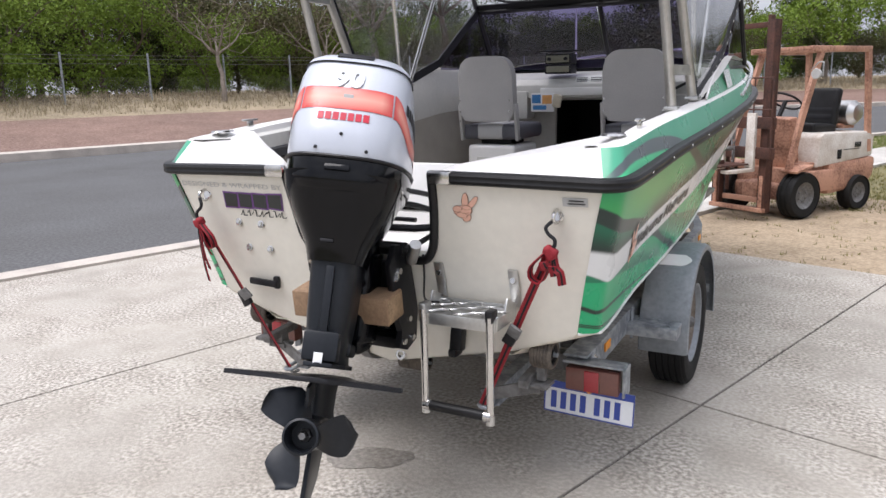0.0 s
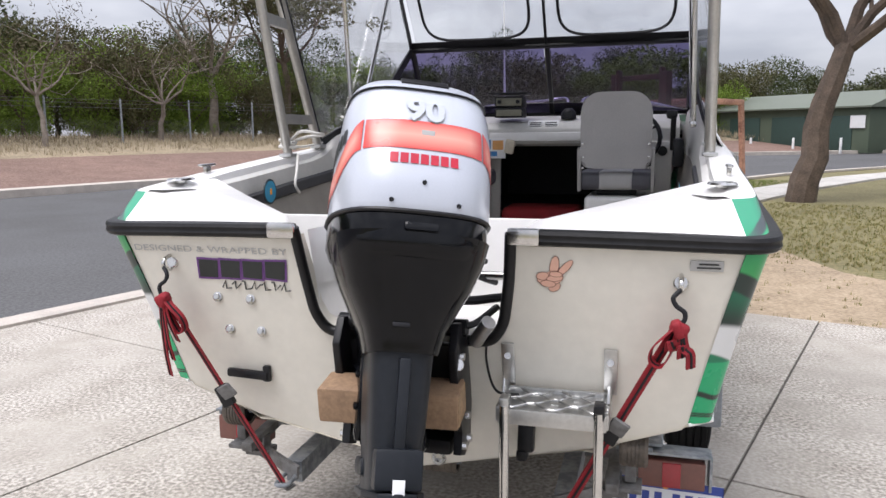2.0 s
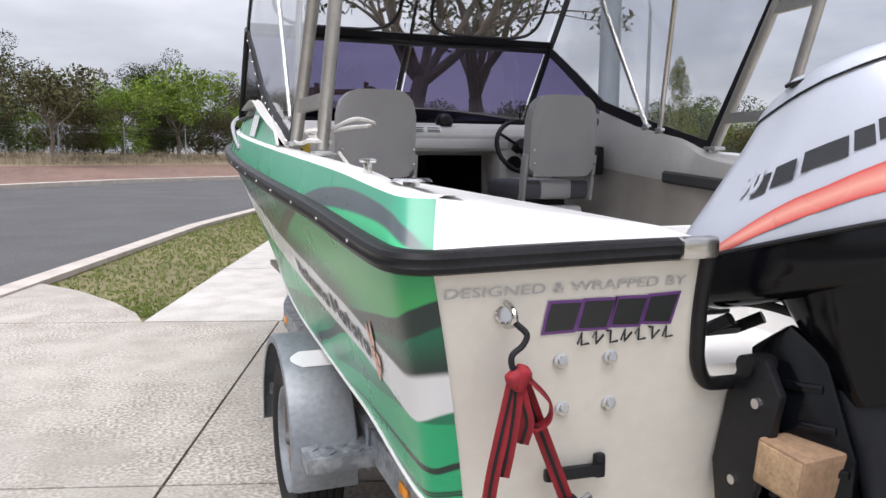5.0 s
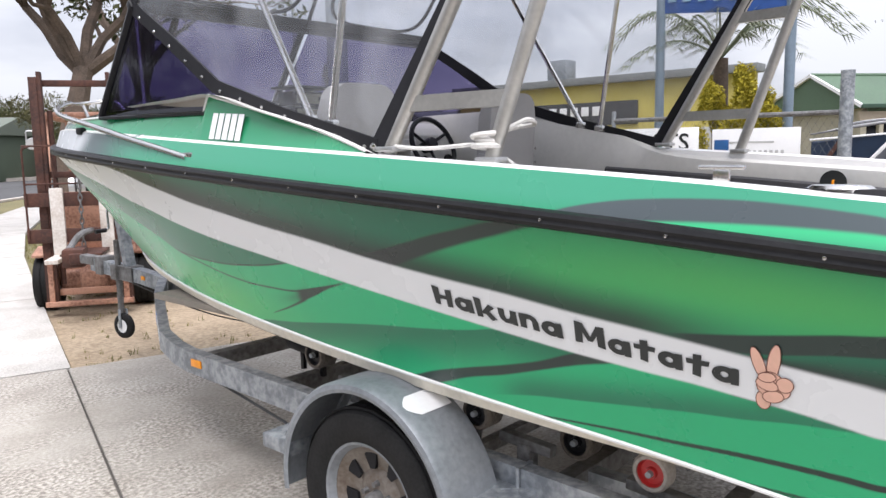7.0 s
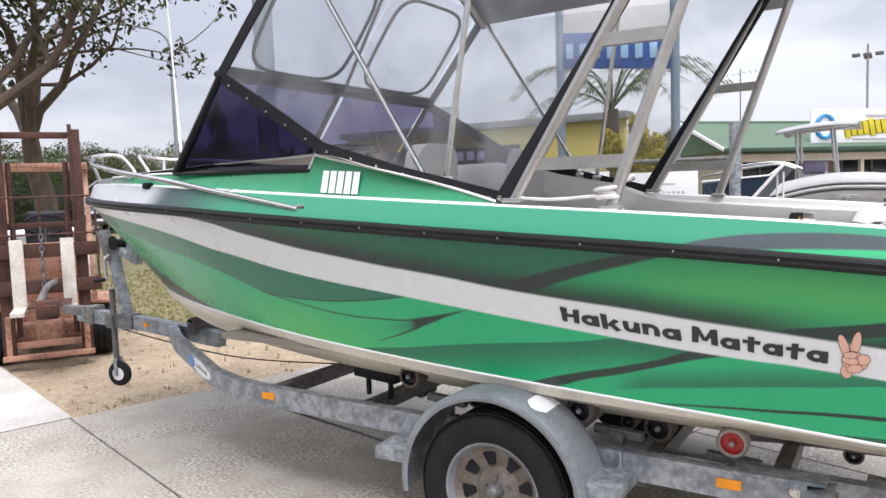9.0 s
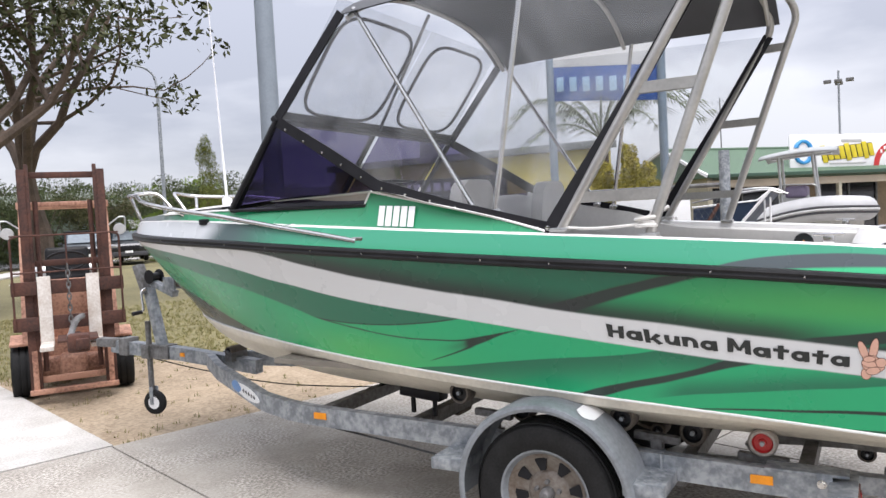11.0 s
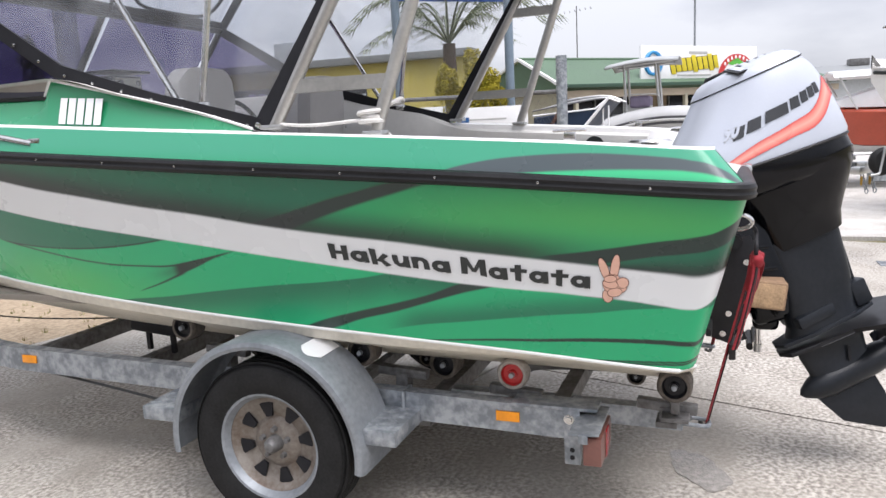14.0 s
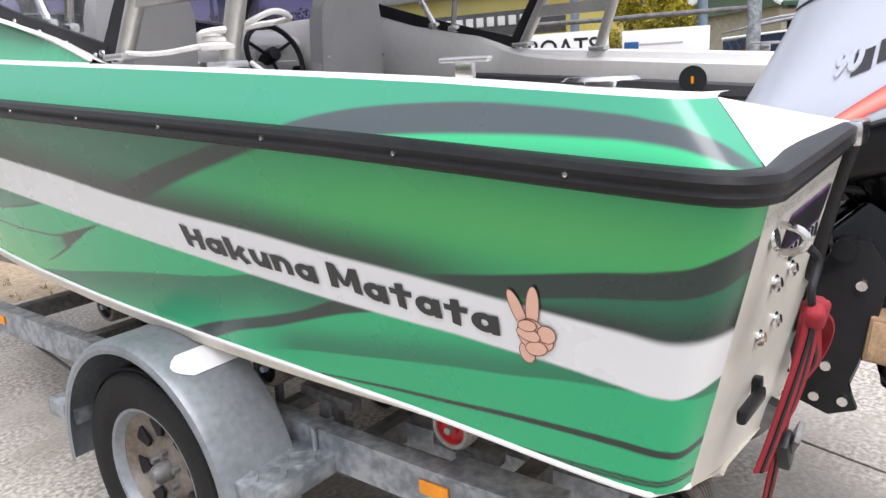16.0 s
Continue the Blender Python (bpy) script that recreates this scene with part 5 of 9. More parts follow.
    part("guard_sticker", bm, M_WHITE, trailer, "white maker sticker")
    for y in (1.18, 2.09):
        part("guard_step", boxes(((.28, .17, .055), (sg * .855, y, .412), None, .006)), M_GALV, trailer, "galvanised tread step")
        for i in range(5):
            for j in range(3):
                part("tread_bar", boxes(((.035, .006, .004), (sg * (.75 + .05 * i), y - .05 + .05 * j, .441), pose(0, 0, 0, 0, 0, 45 if (i + j) % 2 else -45), .001)), M_GALV, trailer)
    # tail lamp
    part("lamp_bracket", boxes(((.245, .10, .010), (sg * .80, .47, .468), pose(0, 0, 0, -5, 0, 0), .003), ((.010, .085, .12) if sg > 0 else (.010, .03, .03), (sg * .925, .47, .41 if sg > 0 else .455), None, .003)), M_GALV, trailer, "folded steel lamp bracket")
    part("bracket_plate", boxes(((.010, .055, .20), (sg * .768, .535, .392), None, .003), ((.03, .008, .15), (sg * .752, .512, .375), None, .002)), M_GALV, trailer, "drilled galvanised plate")
    for z in (.318, .345):
        part("plate_hole", lathe(bmesh.new(), ((0, .0012), (.0085, .0012), (.009, 0)), Matrix.Translation((sg * .773, .535, z)) @ pose(0, 0, 0, 0, 90 * sg, 0), 12), M_HEMDARK, trailer)
    part("plate_bolt", lathe(bmesh.new(), ((0, .012), (.011, .012), (.013, .004), (.018, .003), (.019, 0)), Matrix.Translation((sg * .773, .545, .455)) @ pose(0, 0, 0, 0, 90 * sg, 0), 8), M_STEEL, trailer)
    part("strap_eye", tube(bmesh.new(), round_corners([(sg * .45, .20, .375), (sg * .45, .10, .365), (sg * .50, .10, .36), (sg * .50, .19, .365)], .03), .008, 8), M_GALV, trailer)
    lamp = part("tail_lamp", boxes(((.215, .06, .095), (sg * .80, .445, .405), None, .006)), M_LAMP, trailer, "dusty red tail lamp")
    part("lens_panel", boxes(((.06, .008, .085), (sg * .80, .413, .405), None, .003)), M_LAMPR, lamp)
    for dx in (.768, .832):
        part("lens_rib", boxes(((.004, .006, .09), (sg * dx, .414, .405), None, 0)), M_LAMP, lamp)
plate = part("number_plate", boxes(((.372, .004, .134), (.782, .44, .305), pose(0, 0, 0, -4, 1.5, 0), .002)), M_PLATE, trailer, "white number plate with blue border")
pm = Matrix.Translation((.782, .44, .305)) @ pose(0, 0, 0, -4, 1.5, 0)
for (w, h), (x, z) in (((.372, .030), (0, .052)), ((.372, .005), (0, -.0645)), ((.005, .134), (-.1835, 0)), ((.005, .134), (.1835, 0))):
    bm = boxes(((w, .002, h), (x, -.003, z), None, 0))
    bmesh.ops.transform(bm, matrix=pm, verts=bm.verts)
    part("plate_border", bm, M_BLUE, plate)
for i in range(7):
    x = -.145 + i * .041 + (.018 if i > 3 else 0)
    bm = boxes(((.024, .002, .072), (x, -.003, -.012), None, 0))
    bmesh.ops.transform(bm, matrix=pm, verts=bm.verts)
    part("plate_bar", bm, M_BLUE, plate)
bm = lathe(bmesh.new(), ((0, .004), (.012, .003), (.013, 0)), pm @ Matrix.Translation((0, -.003, .05)) @ pose(0, 0, 0, 90, 0, 0), 10)
part("plate_screw", bm, M_ORANGE, plate)


# rollers in their cradles
def roller(x, y, z, r, w, yaw=0, tyre=None, core=None, fins=True):
    m = Matrix.Translation((x, y, z)) @ pose(0, 0, 0, 0, 90, yaw)
    prof = [(.70 * r, -w / 2 + .01), (.72 * r, -w / 2), (.88 * r, -w / 2), (r, -w / 2 + .010)]
    n = 5
    for k in range(n):
        a = -w / 2 + .014 + (w - .028) * k / n
        b = a + (w - .028) / n
        prof += [(r, a), (r, b - .005), (r * .95, b - .004), (r * .95, b - .001)] if fins else [(r, a), (r, b)]
    prof += [(r, w / 2 - .010), (.88 * r, w / 2), (.72 * r, w / 2), (.70 * r, w / 2 - .01)]
    ro = part("keel_roller", lathe(bmesh.new(), prof, m, 26), tyre or M_ROLL, trailer, "worn ribbed rubber roller")
    for s in (-1, 1):
        part("roller_core", lathe(bmesh.new(), ((0, s * (w / 2 - .004)), (.25 * r, s * (w / 2 - .004)), (.30 * r, s * (w / 2 - .014)), (.60 * r, s * (w / 2 - .016)), (.70 * r, s * (w / 2 - .004))), m, 22), core or M_BLACK, ro)
        part("roller_pin", lathe(bmesh.new(), ((0, s * (w / 2 + .012)), (.16 * r, s * (w / 2 + .012)), (.18 * r, s * (w / 2 - .006))), m, 10), M_GALV, ro)
    return ro


def cradle(x, y, z0, z1):
    part("roller_cradle", boxes(((.05, .05, max(z1 - z0, .03)), (x, y, (z0 + z1) / 2), None, .004), ((.04, .20, .035), (x, y, z1), pose(0, 0, 0, 4, 0, 0), .006), ((.09, .07, .02), (x, y, z0), None, .003)), M_GALVDARK, trailer, "bolted roller cradle")


for sg in (-1, 1):
    roller(sg * .735, 2.128, .695, .057, .085, 0)
    roller(sg * .735, 1.32, .642, .057, .085, 0)
    roller(sg * .60, 1.86, .60, .06, .085, 0)
    roller(sg * .56, 1.06, .555, .06, .085, 0)
    roller(sg * .66, .765, .566, .058, .055, 0, M_POLY, M_RED if sg < 0 else M_BLACK, False)
    roller(sg * .68, .205, .578, .057, .085, 0, M_ROLL, M_BLACK)
    cradle(sg * .66, 2.0, .49, .575)
    cradle(sg * .66, 1.2, .44, .54)
    cradle(sg * .60, .775, .42, .475)
    cradle(sg * .62, .235, .42, .475)
    part("roller_stay", tube(bmesh.new(), [(sg * .66, 1.42, .46), (sg * .735, 1.32, .642)], .015, 6), M_GALVDARK, trailer)
    part("roller_stalk", boxes(((.07, .09, .015), (sg * .672, .205, .455), None, .003), ((.035, .03, .06), (sg * .672, .205, .50), None, .006)), M_GALVDARK, trailer)
    part("cradle_arm", ribbon(bmesh.new(), [(sg * .44, .16, .385), (sg * .62, .235, .42)], .05, .012, (0, 0, 1)), M_GALVDARK, trailer)
part("keel_beam", ribbon(bmesh.new(), curve_pts([(-.12, .90, .37), (-.12, .80, .425), (-.12, .50, .44), (-.12, .28, .44), (-.12, .20, .48), (-.12, .17, .55)], 6), .045, .05, (1, 0, 0)), M_GALVDARK, trailer, "bent brown grey keel beam")
for y, z in ((.40, .405), (1.35, .42), (2.55, .43)):
    roller(0, y, z - .03, .04, .14, 0)
for x in (-.46, .46):
    part("bunk_pad", boxes(((.10, .26, .06), (x, 2.53, .60), pose(0, 0, 0, 5, 0, 0), .012), ((.02, .02, .12), (x, 2.46, .53), None, 0), ((.02, .02, .12), (x, 2.60, .54), None, 0)), M_BLACK, trailer, "black bunk pad on twin stalks")
roller(0, 4.42, .668, .035, .16, 0)
part("roller_block", boxes(((.16, .07, .07), (0, 4.42, .625), None, .008)), M_GALVDARK, trailer)
# winch post with bow stop, crank and strap
post = part("winch_post", ribbon(bmesh.new(), [(0, 5.20, .60), (0, 5.33, 1.12)], .07, .06, (1, 0, 0)), M_GALV, trailer, "leaning galvanised winch post")
part("post_head", boxes(((.10, .045, .24), (-.02, 5.37, 1.19), pose(0, 0, 0, -18, 0, 12), .008)), M_GALVDARK, post)
part("bow_stop_arm", boxes(((.06, .28, .05), (0, 5.16, 1.12), pose(0, 0, 0, 20, 0, 0), .006), ((.02, .12, .10), (-.05, 5.03, 1.16), None, .006), ((.02, .12, .10), (.05, 5.03, 1.16), None, .006)), M_GALV, post)
roller(0, 4.995, 1.17, .042, .085)
part("winch_drum", lathe(bmesh.new(), ((0, -.05), (.055, -.05), (.055, -.045), (.03, -.04), (.03, .04), (.055, .045), (.055, .05), (0, .05)), Matrix.Translation((0, 5.26, 1.21)) @ pose(0, 0, 0, 0, 90, 0), 18), M_BLACK, post)
part("crank", tube(bmesh.new(), round_corners([(-.06, 5.30, 1.12), (-.10, 5.30, 1.10), (-.11, 5.27, .95), (-.18, 5.27, .94)], .02), .009, 8), M_STEEL, post)
part("crank_grip", tube(bmesh.new(), [(-.13, 5.27, .945), (-.21, 5.27, .94)], .016, 10), M_BLACK, post)
part("post_base", boxes(((.12, .16, .012), (0, 5.20, .668), None, .003), ((.012, .20, .11), (-.045, 5.20, .62), None, .003), ((.012, .20, .11), (.045, 5.20, .62), None, .003)), M_GALVDARK, post)
# jockey wheel, clear of the ground
jw = part("jockey_wheel", lathe(bmesh.new(), ((.05, -.022), (.078, -.024), (.092, -.016), (.096, 0), (.092, .016), (.078, .024), (.05, .022)), Matrix.Translation((-.035, 5.30, .215)) @ pose(0, 0, 0, 0, 90, 15), 28), M_TYRE, trailer, "black jockey wheel with a white hub")
part("jockey_rim", lathe(bmesh.new(), ((0, -.02), (.055, -.018), (.06, -.012), (.06, .012), (.055, .018), (0, .02)), Matrix.Translation((-.035, 5.30, .215)) @ pose(0, 0, 0, 0, 90, 15), 24), M_WHITE, jw)
part("jockey_stem", tube(bmesh.new(), [(-.035, 5.33, .30), (-.035, 5.33, .86)], .022, 10), M_GALVDARK, jw)
part("jockey_fork", boxes(((.008, .035, .14), (-.008, 5.31, .27), None, .002), ((.008, .035, .14), (-.062, 5.31, .27), None, .002)), M_GALV, jw)
part("jockey_clamp", boxes(((.08, .09, .11), (-.035, 5.34, .62), None, .01)), M_GALVDARK, jw)
part("coupling", boxes(((.085, .26, .075), (0, 5.86, .665), None, .02), ((.12, .10, .14), (0, 5.62, .645), None, .006)), M_GALVDARK, trailer, "galvanised coupling head")
part("drawbar_reflector", boxes(((.006, .05, .03), (-.041, 4.95, .61), None, .002)), M_ORANGE, trailer)
part("brake_cable", tube(bmesh.new(), curve_pts([(-.72, 3.0, .43), (-.76, 2.6, .405), (-.80, 2.2, .375)], 8), .006, 6), M_CABLE, trailer)
part("wiring_run", tube(bmesh.new(), curve_pts([(.04, 5.5, .56), (.02, 4.8, .49), (.05, 4.0, .43), (.3, 3.0, .42)], 8), .005, 6), M_CABLE, trailer)

# ---- outboard motor ----
STEER = Matrix.Translation((-.036, .004, .972)) @ pose(0, 0, 0, 0, -3.5, 0) @ pose(0, 0, 0, -23.2, 0, 0)
motor = thing("outboard_motor", STEER @ pose(0, 0, 0, 0, 0, 27.4), "silver and black outboard motor tilted up on the transom", "outboard motor")


def ring(y0, y1, w, z0, z1, n=44, e=3.2, taper=0.0):
    """A rounded-rectangle ring; z0 at its aft end, z1 at its front end; taper narrows the front."""
    out = []
    yc, hy = (y0 + y1) / 2, (y1 - y0) / 2
    for q in np.linspace(0, 2 * math.pi, n, endpoint=False):
        c, s = math.cos(q), math.sin(q)
        x = w * np.sign(c) * abs(c) ** (2 / e)
        y = yc + hy * np.sign(s) * abs(s) ** (2 / e)
        f = (y - y0) / (y1 - y0)
        out.append((x * (1 - taper * step(.45, 1, np.array(f))), y, z0 + (z1 - z0) * f))
    return out


# silver cowl from the seam up to the crown (aft is -y)
seam = (-.515, .235, .215, .165, .29)
R = [ring(-.516, .232, .213, .200, .290, taper=.25), ring(-.528, .232, .216, .222, .31, taper=.25), ring(-.526, .165, .214, .30, .37, taper=.3), ring(-.512, .06, .208, .42, .45, taper=.35), ring(-.490, -.02, .198, .50, .515, taper=.4), ring(-.465, -.065, .185, .545, .555, taper=.4)]
loft("cowl", np.array(R), M_SILVER, motor, "silver painted engine cowl", True, closed=True)
R = [ring(-.472, -.06, .188, .548, .556, taper=.4), ring(-.458, -.075, .182, .566, .572, taper=.4), ring(-.42, -.10, .165, .590, .590, taper=.42), ring(-.37, -.13, .13, .602, .600, taper=.4), ring(-.28, -.20, .04, .605, .603)]
loft("cowl_lid", np.array(R), M_SILVER, motor, "silver crown moulding", True, closed=True, caps=True)
part("lid_seam", tube(bmesh.new(), [Vector(p) for p in ring(-.470, -.061, .189, .546, .554, taper=.4)], .0025, 6, closed=True), M_BLACK, motor)
part("air_slot", boxes(((.125, .036, .010), (0, -.446, .575), pose(0, 0, 0, 42, 0, 0), .006)), M_BLACK, motor, "dark air intake slot")
for sg in (-1, 1):
    vm = Matrix.Translation((sg * .108, -.27, .592)) @ pose(0, 0, 0, 3, sg * 22, sg * -6)
    bm = boxes(((.085, .19, .008), (0, 0, 0), None, .003))
    bmesh.ops.transform(bm, matrix=vm, verts=bm.verts)
    vent = part("vent_grille", bm, M_BLACK, motor, "black framed vent with pale slats")
    for i in range(4):
        bm = boxes(((.068, .030, .010), (0, -.066 + .044 * i, .002), None, .003))
        bmesh.ops.transform(bm, matrix=vm, verts=bm.verts)
        part("slat", bm, M_SILVER, vent)
part("cowl_seam", tube(bmesh.new(), [Vector(p) for p in ring(-.518, .236, .217, .203, .293, taper=.25)], .006, 6, closed=True), M_BLACK, motor)
# black lower pan under the engine, and the cover that tapers from it to the leg
R = [ring(-.514, .232, .214, .198, .287, taper=.25), ring(-.515, .224, .214, .135, .225, taper=.3), ring(-.50, .20, .200, .10, .185, taper=.3), ring(-.46, .15, .160, .085, .165, taper=.3), ring(-.40, .08, .09, .085, .155, taper=.2)]
loft("lower_pan", np.array(R), M_PHANTOM, motor, "glossy black engine pan", True, closed=True, caps=True, angle=50)
R = [ring(-.513, .02, .210, .155, .20, taper=.2), ring(-.492, -.01, .196, .10, .13, taper=.2), ring(-.455, -.03, .170, .04, .06, taper=.15), ring(-.425, -.05, .140, -.01, .0, taper=.1), ring(-.398, -.06, .114, -.06, -.045), ring(-.385, -.065, .101, -.105, -.095), ring(-.380, -.068, .098, -.12, -.11)]
loft("lower_cowl", np.array(R), M_PHANTOM, motor, "glossy black lower cowl", True, closed=True, caps=True, angle=50)
part("carry_handle", tube(bmesh.new(), [(-.10, .10, .13), (-.09, .17, .12), (.09, .17, .12), (.10, .10, .13)], .016, 8), M_BLACK, motor)
for sg in (-1, 1):
    bm = bmesh.new()
    prism(bm, [(0, .08, .06), (0, -.02, .09), (0, -.075, .0), (0, -.07, -.22), (0, -.02, -.34), (0, .03, -.33), (0, .05, -.15), (0, .10, -.02)], (sg * .045, 0, 0), (sg * .085, 0, 0), .014)
    part("swivel_cheek", bm, M_PHANTOM, motor, "black ribbed swivel casting")
    for z in (-.05, -.14, -.23):
        part("casting_rib", boxes(((.02, .085, .02), (sg * .085, -.01, z), pose(0, 0, 0, 20, 0, 0), .007)), M_PHANTOM, motor)
part("cowl_latch", boxes(((.085, .018, .022), (-.0, -.515, .165), pose(0, 0, 0, -8, 0, 0), .008)), M_PHANTOM, motor)
part("tell_tale", boxes(((.045, .012, .012), (-.02, -.402, -.055), None, .004)), M_HEMDARK, motor)
# drive shaft leg
R = [ring(-.368, -.05, .086, -.09, -.07, e=4), ring(-.335, -.045, .078, -.30, -.28, e=4), ring(-.31, -.03, .068, -.44, -.42, e=3), ring(-.33, .0, .072, -.47, -.46, e=2.4)]
loft("drive_leg", np.array(R), M_LEG, motor, "dark grey drive shaft leg", True, closed=True, caps=True)
part("leg_rib", boxes(((.03, .02, .28), (0, -.352, -.27), pose(0, 0, 0, 6, 0, 0), .008)), M_LEG, motor)
part("leg_collar", boxes(((.16, .16, .05), (0, -.12, -.40), None, .015), ((.12, .07, .10), (0, -.33, -.40), None, .012)), M_LEG, motor)
# anti-ventilation plate with a fin kit, splash plate
bm = bmesh.new()
wing = [(0, .05), (.06, .03), (.085, -.08), (.10, -.22), (.285, -.375), (.292, -.40), (.10, -.455), (.06, -.49), (0, -.50)]
prism(bm, [(x, y, -.505 - .02 * abs(x) - .10 * (y + .2) * -.15) for x, y in wing] + [(-x, y, -.505 - .02 * abs(x) - .10 * (y + .2) * -.15) for x, y in wing[::-1][1:-1]], (0, 0, -.008), (0, 0, .008), .004)
part("stabiliser_fin", bm, M_BLACK, motor, "black hydrofoil fin")
bm = bmesh.new()
prism(bm, [(x * .8, y * .9, -.462) for x, y in [(0, .06), (.06, .04), (.10, -.10), (.10, -.30), (.06, -.40), (0, -.42)]] + [(-x * .8, y * .9, -.462) for x, y in [(.06, -.40), (.10, -.30), (.10, -.10), (.06, .04)]], (0, 0, -.008), (0, 0, .008), .004)
part("splash_plate", bm, M_LEG, motor)
part("spec_label", boxes(((.03, .003, .035), (.0, -.372, -.44), None, .001)), M_WHITE, motor, "small white label")
# gearcase torpedo, strut, skeg
R = []
for z, y0, y1, w in ((-.50, -.31, -.02, .045), (-.56, -.30, -.02, .040), (-.62, -.29, -.03, .040), (-.66, -.30, -.03, .05)):
    R.append(ring(y0, y1, w, z, z, e=2.2))
loft("gearcase_strut", np.array(R), M_LEG, motor, "", True, closed=True, caps=True)
part("gearcase", lathe(bmesh.new(), ((0, .10), (.02, .085), (.045, .04), (.06, -.02), (.062, -.18), (.055, -.28), (.05, -.30), (0, -.30)), Matrix.Translation((0, -.06, -.685)) @ pose(0, 0, 0, -90, 0, 0), 26), M_LEG, motor, "dark grey gearcase")
bm = bmesh.new()
prism(bm, [(0, -.02, -.73), (0, -.08, -.86), (0, -.22, -.96), (0, -.30, -.955), (0, -.27, -.73)], (-.008, 0, 0), (.008, 0, 0), .004)
part("skeg", bm, M_LEG, motor)
part("trim_tab", boxes(((.012, .10, .07), (0, -.41, -.55), pose(0, 0, 0, 20, 0, 0), .004)), M_LEG, motor)
part("pitot_slot", boxes(((.004, .012, .06), (-.05, -.19, -.60), pose(0, 0, 0, 20, 0, 0), .001)), M_HEMDARK, motor)
prop = part("propeller", lathe(bmesh.new(), ((.0, .02), (.046, .02), (.052, 0), (.055, -.05), (.057, -.115), (.05, -.118), (.046, -.08), (.044, -.03), (0, -.03)), Matrix.Translation((0, -.365, -.685)) @ pose(0, 0, 0, -90, 0, 0), 28), M_LEG, motor, "dark three bladed propeller")
part("prop_nut", lathe(bmesh.new(), ((0, -.09), (.012, -.09), (.014, -.05), (.022, -.045), (.024, -.035)), Matrix.Translation((0, -.365, -.685)) @ pose(0, 0, 0, -90, 0, 0), 6), M_GALVDARK, prop)
for k in range(3):
    a0 = 2 * math.pi * k / 3 + 2.04
    bm = bmesh.new()
    rows = []
    for r in np.linspace(.045, .172, 12):
        u = (r - .045) / .127
        half = .70 * math.sqrt(max(1 - (u * 1.02 - .12) ** 4, 0)) * (1 - .30 * u) if u < 1 else .1
        half = max(half * (1 - step(.82, 1.02, np.array(u)) * .75), .04)
        row = []
        for s in np.linspace(-1, 1, 11):
            a = a0 + half * s + .22 * u
            pitch = -.045 * s * (1 - .3 * u) - .02 * u
            row.append((r * math.cos(a), -.425 + pitch, -.685 + r * math.sin(a)))
        rows.append(row)
    P = np.array(rows)
    n1, n2 = P.shape[:2]
    vs = [tuple(p) for p in P.reshape(-1, 3)] + [(p[0], p[1] - .006, p[2]) for p in P.reshape(-1, 3)]
    fs = grid_faces(n1, n2) + [tuple(i + n1 * n2 for i in q[::-1]) for q in grid_faces(n1, n2)]
    edge = [i * n2 for i in range(n1)] + [(n1 - 1) * n2 + j for j in range(1, n2)] + [i * n2 + n2 - 1 for i in range(n1 - 2, -1, -1)]
    for a, b in zip(edge, edge[1:]):
        fs.append((a, b, b + n1 * n2, a + n1 * n2))
    raw("blade", vs, fs, M_LEG, prop, "")


# decals that follow the cowl
COWL = [(.200, .290, -.516, .232, .213, .25), (.222, .31, -.528, .232, .216, .25), (.30, .37, -.526, .165, .214, .3), (.42, .45, -.512, .06, .208, .35), (.50, .515, -.490, -.02, .198, .4), (.545, .555, -.465, -.065, .185, .4)]


def cowl_pt(q, h, lift=.0015):
    """A point on the cowl: q the angle round it (aft is -pi/2), h 0 at the seam to 1 at the crown."""
    k = h * (len(COWL) - 1)
    i = min(int(k), len(COWL) - 2)
    f = k - i
    a = np.array(COWL[i]) * (1 - f) + np.array(COWL[i + 1]) * f
    c, s = math.cos(q), math.sin(q)
    e = 2 / 3.2
    yc, hy = (a[2] + a[3]) / 2, (a[3] - a[2]) / 2
    x = (a[4] + lift) * np.sign(c) * abs(c) ** e
    y = yc + (hy + lift) * np.sign(s) * abs(s) ** e
    g = (y - a[2]) / (a[3] - a[2])
    return np.array((x * (1 - a[5] * step(.45, 1, np.array(min(max(g, 0), 1)))), y, a[0] + (a[1] - a[0]) * g))


def q_of_x(x):
    """Angle on the aft face at sideways place x."""
    return -math.pi / 2 + math.copysign(math.asin(min(abs(x) / .21, 1) ** 1.6), x) if x else -math.pi / 2


def h_of_z(q, z):
    hs = np.linspace(0, 1, 60)
    zs = [cowl_pt(q, h)[2] for h in hs]
    return float(np.interp(z, zs, hs))


def cowl_band(name, qs, lo, hi, material, lift=.0015, label="", nv=8):
    P = []
    for q, a, b in zip(qs, lo, hi):
        P.append([cowl_pt(q, h_of_z(q, a + (b - a) * j / (nv - 1)), lift) for j in range(nv)])
    return loft(name, np.array(P), material, motor, label, True)


RIM_INK, MID_INK = np.array((.56, .05, .045)), np.array((.74, .34, .27))


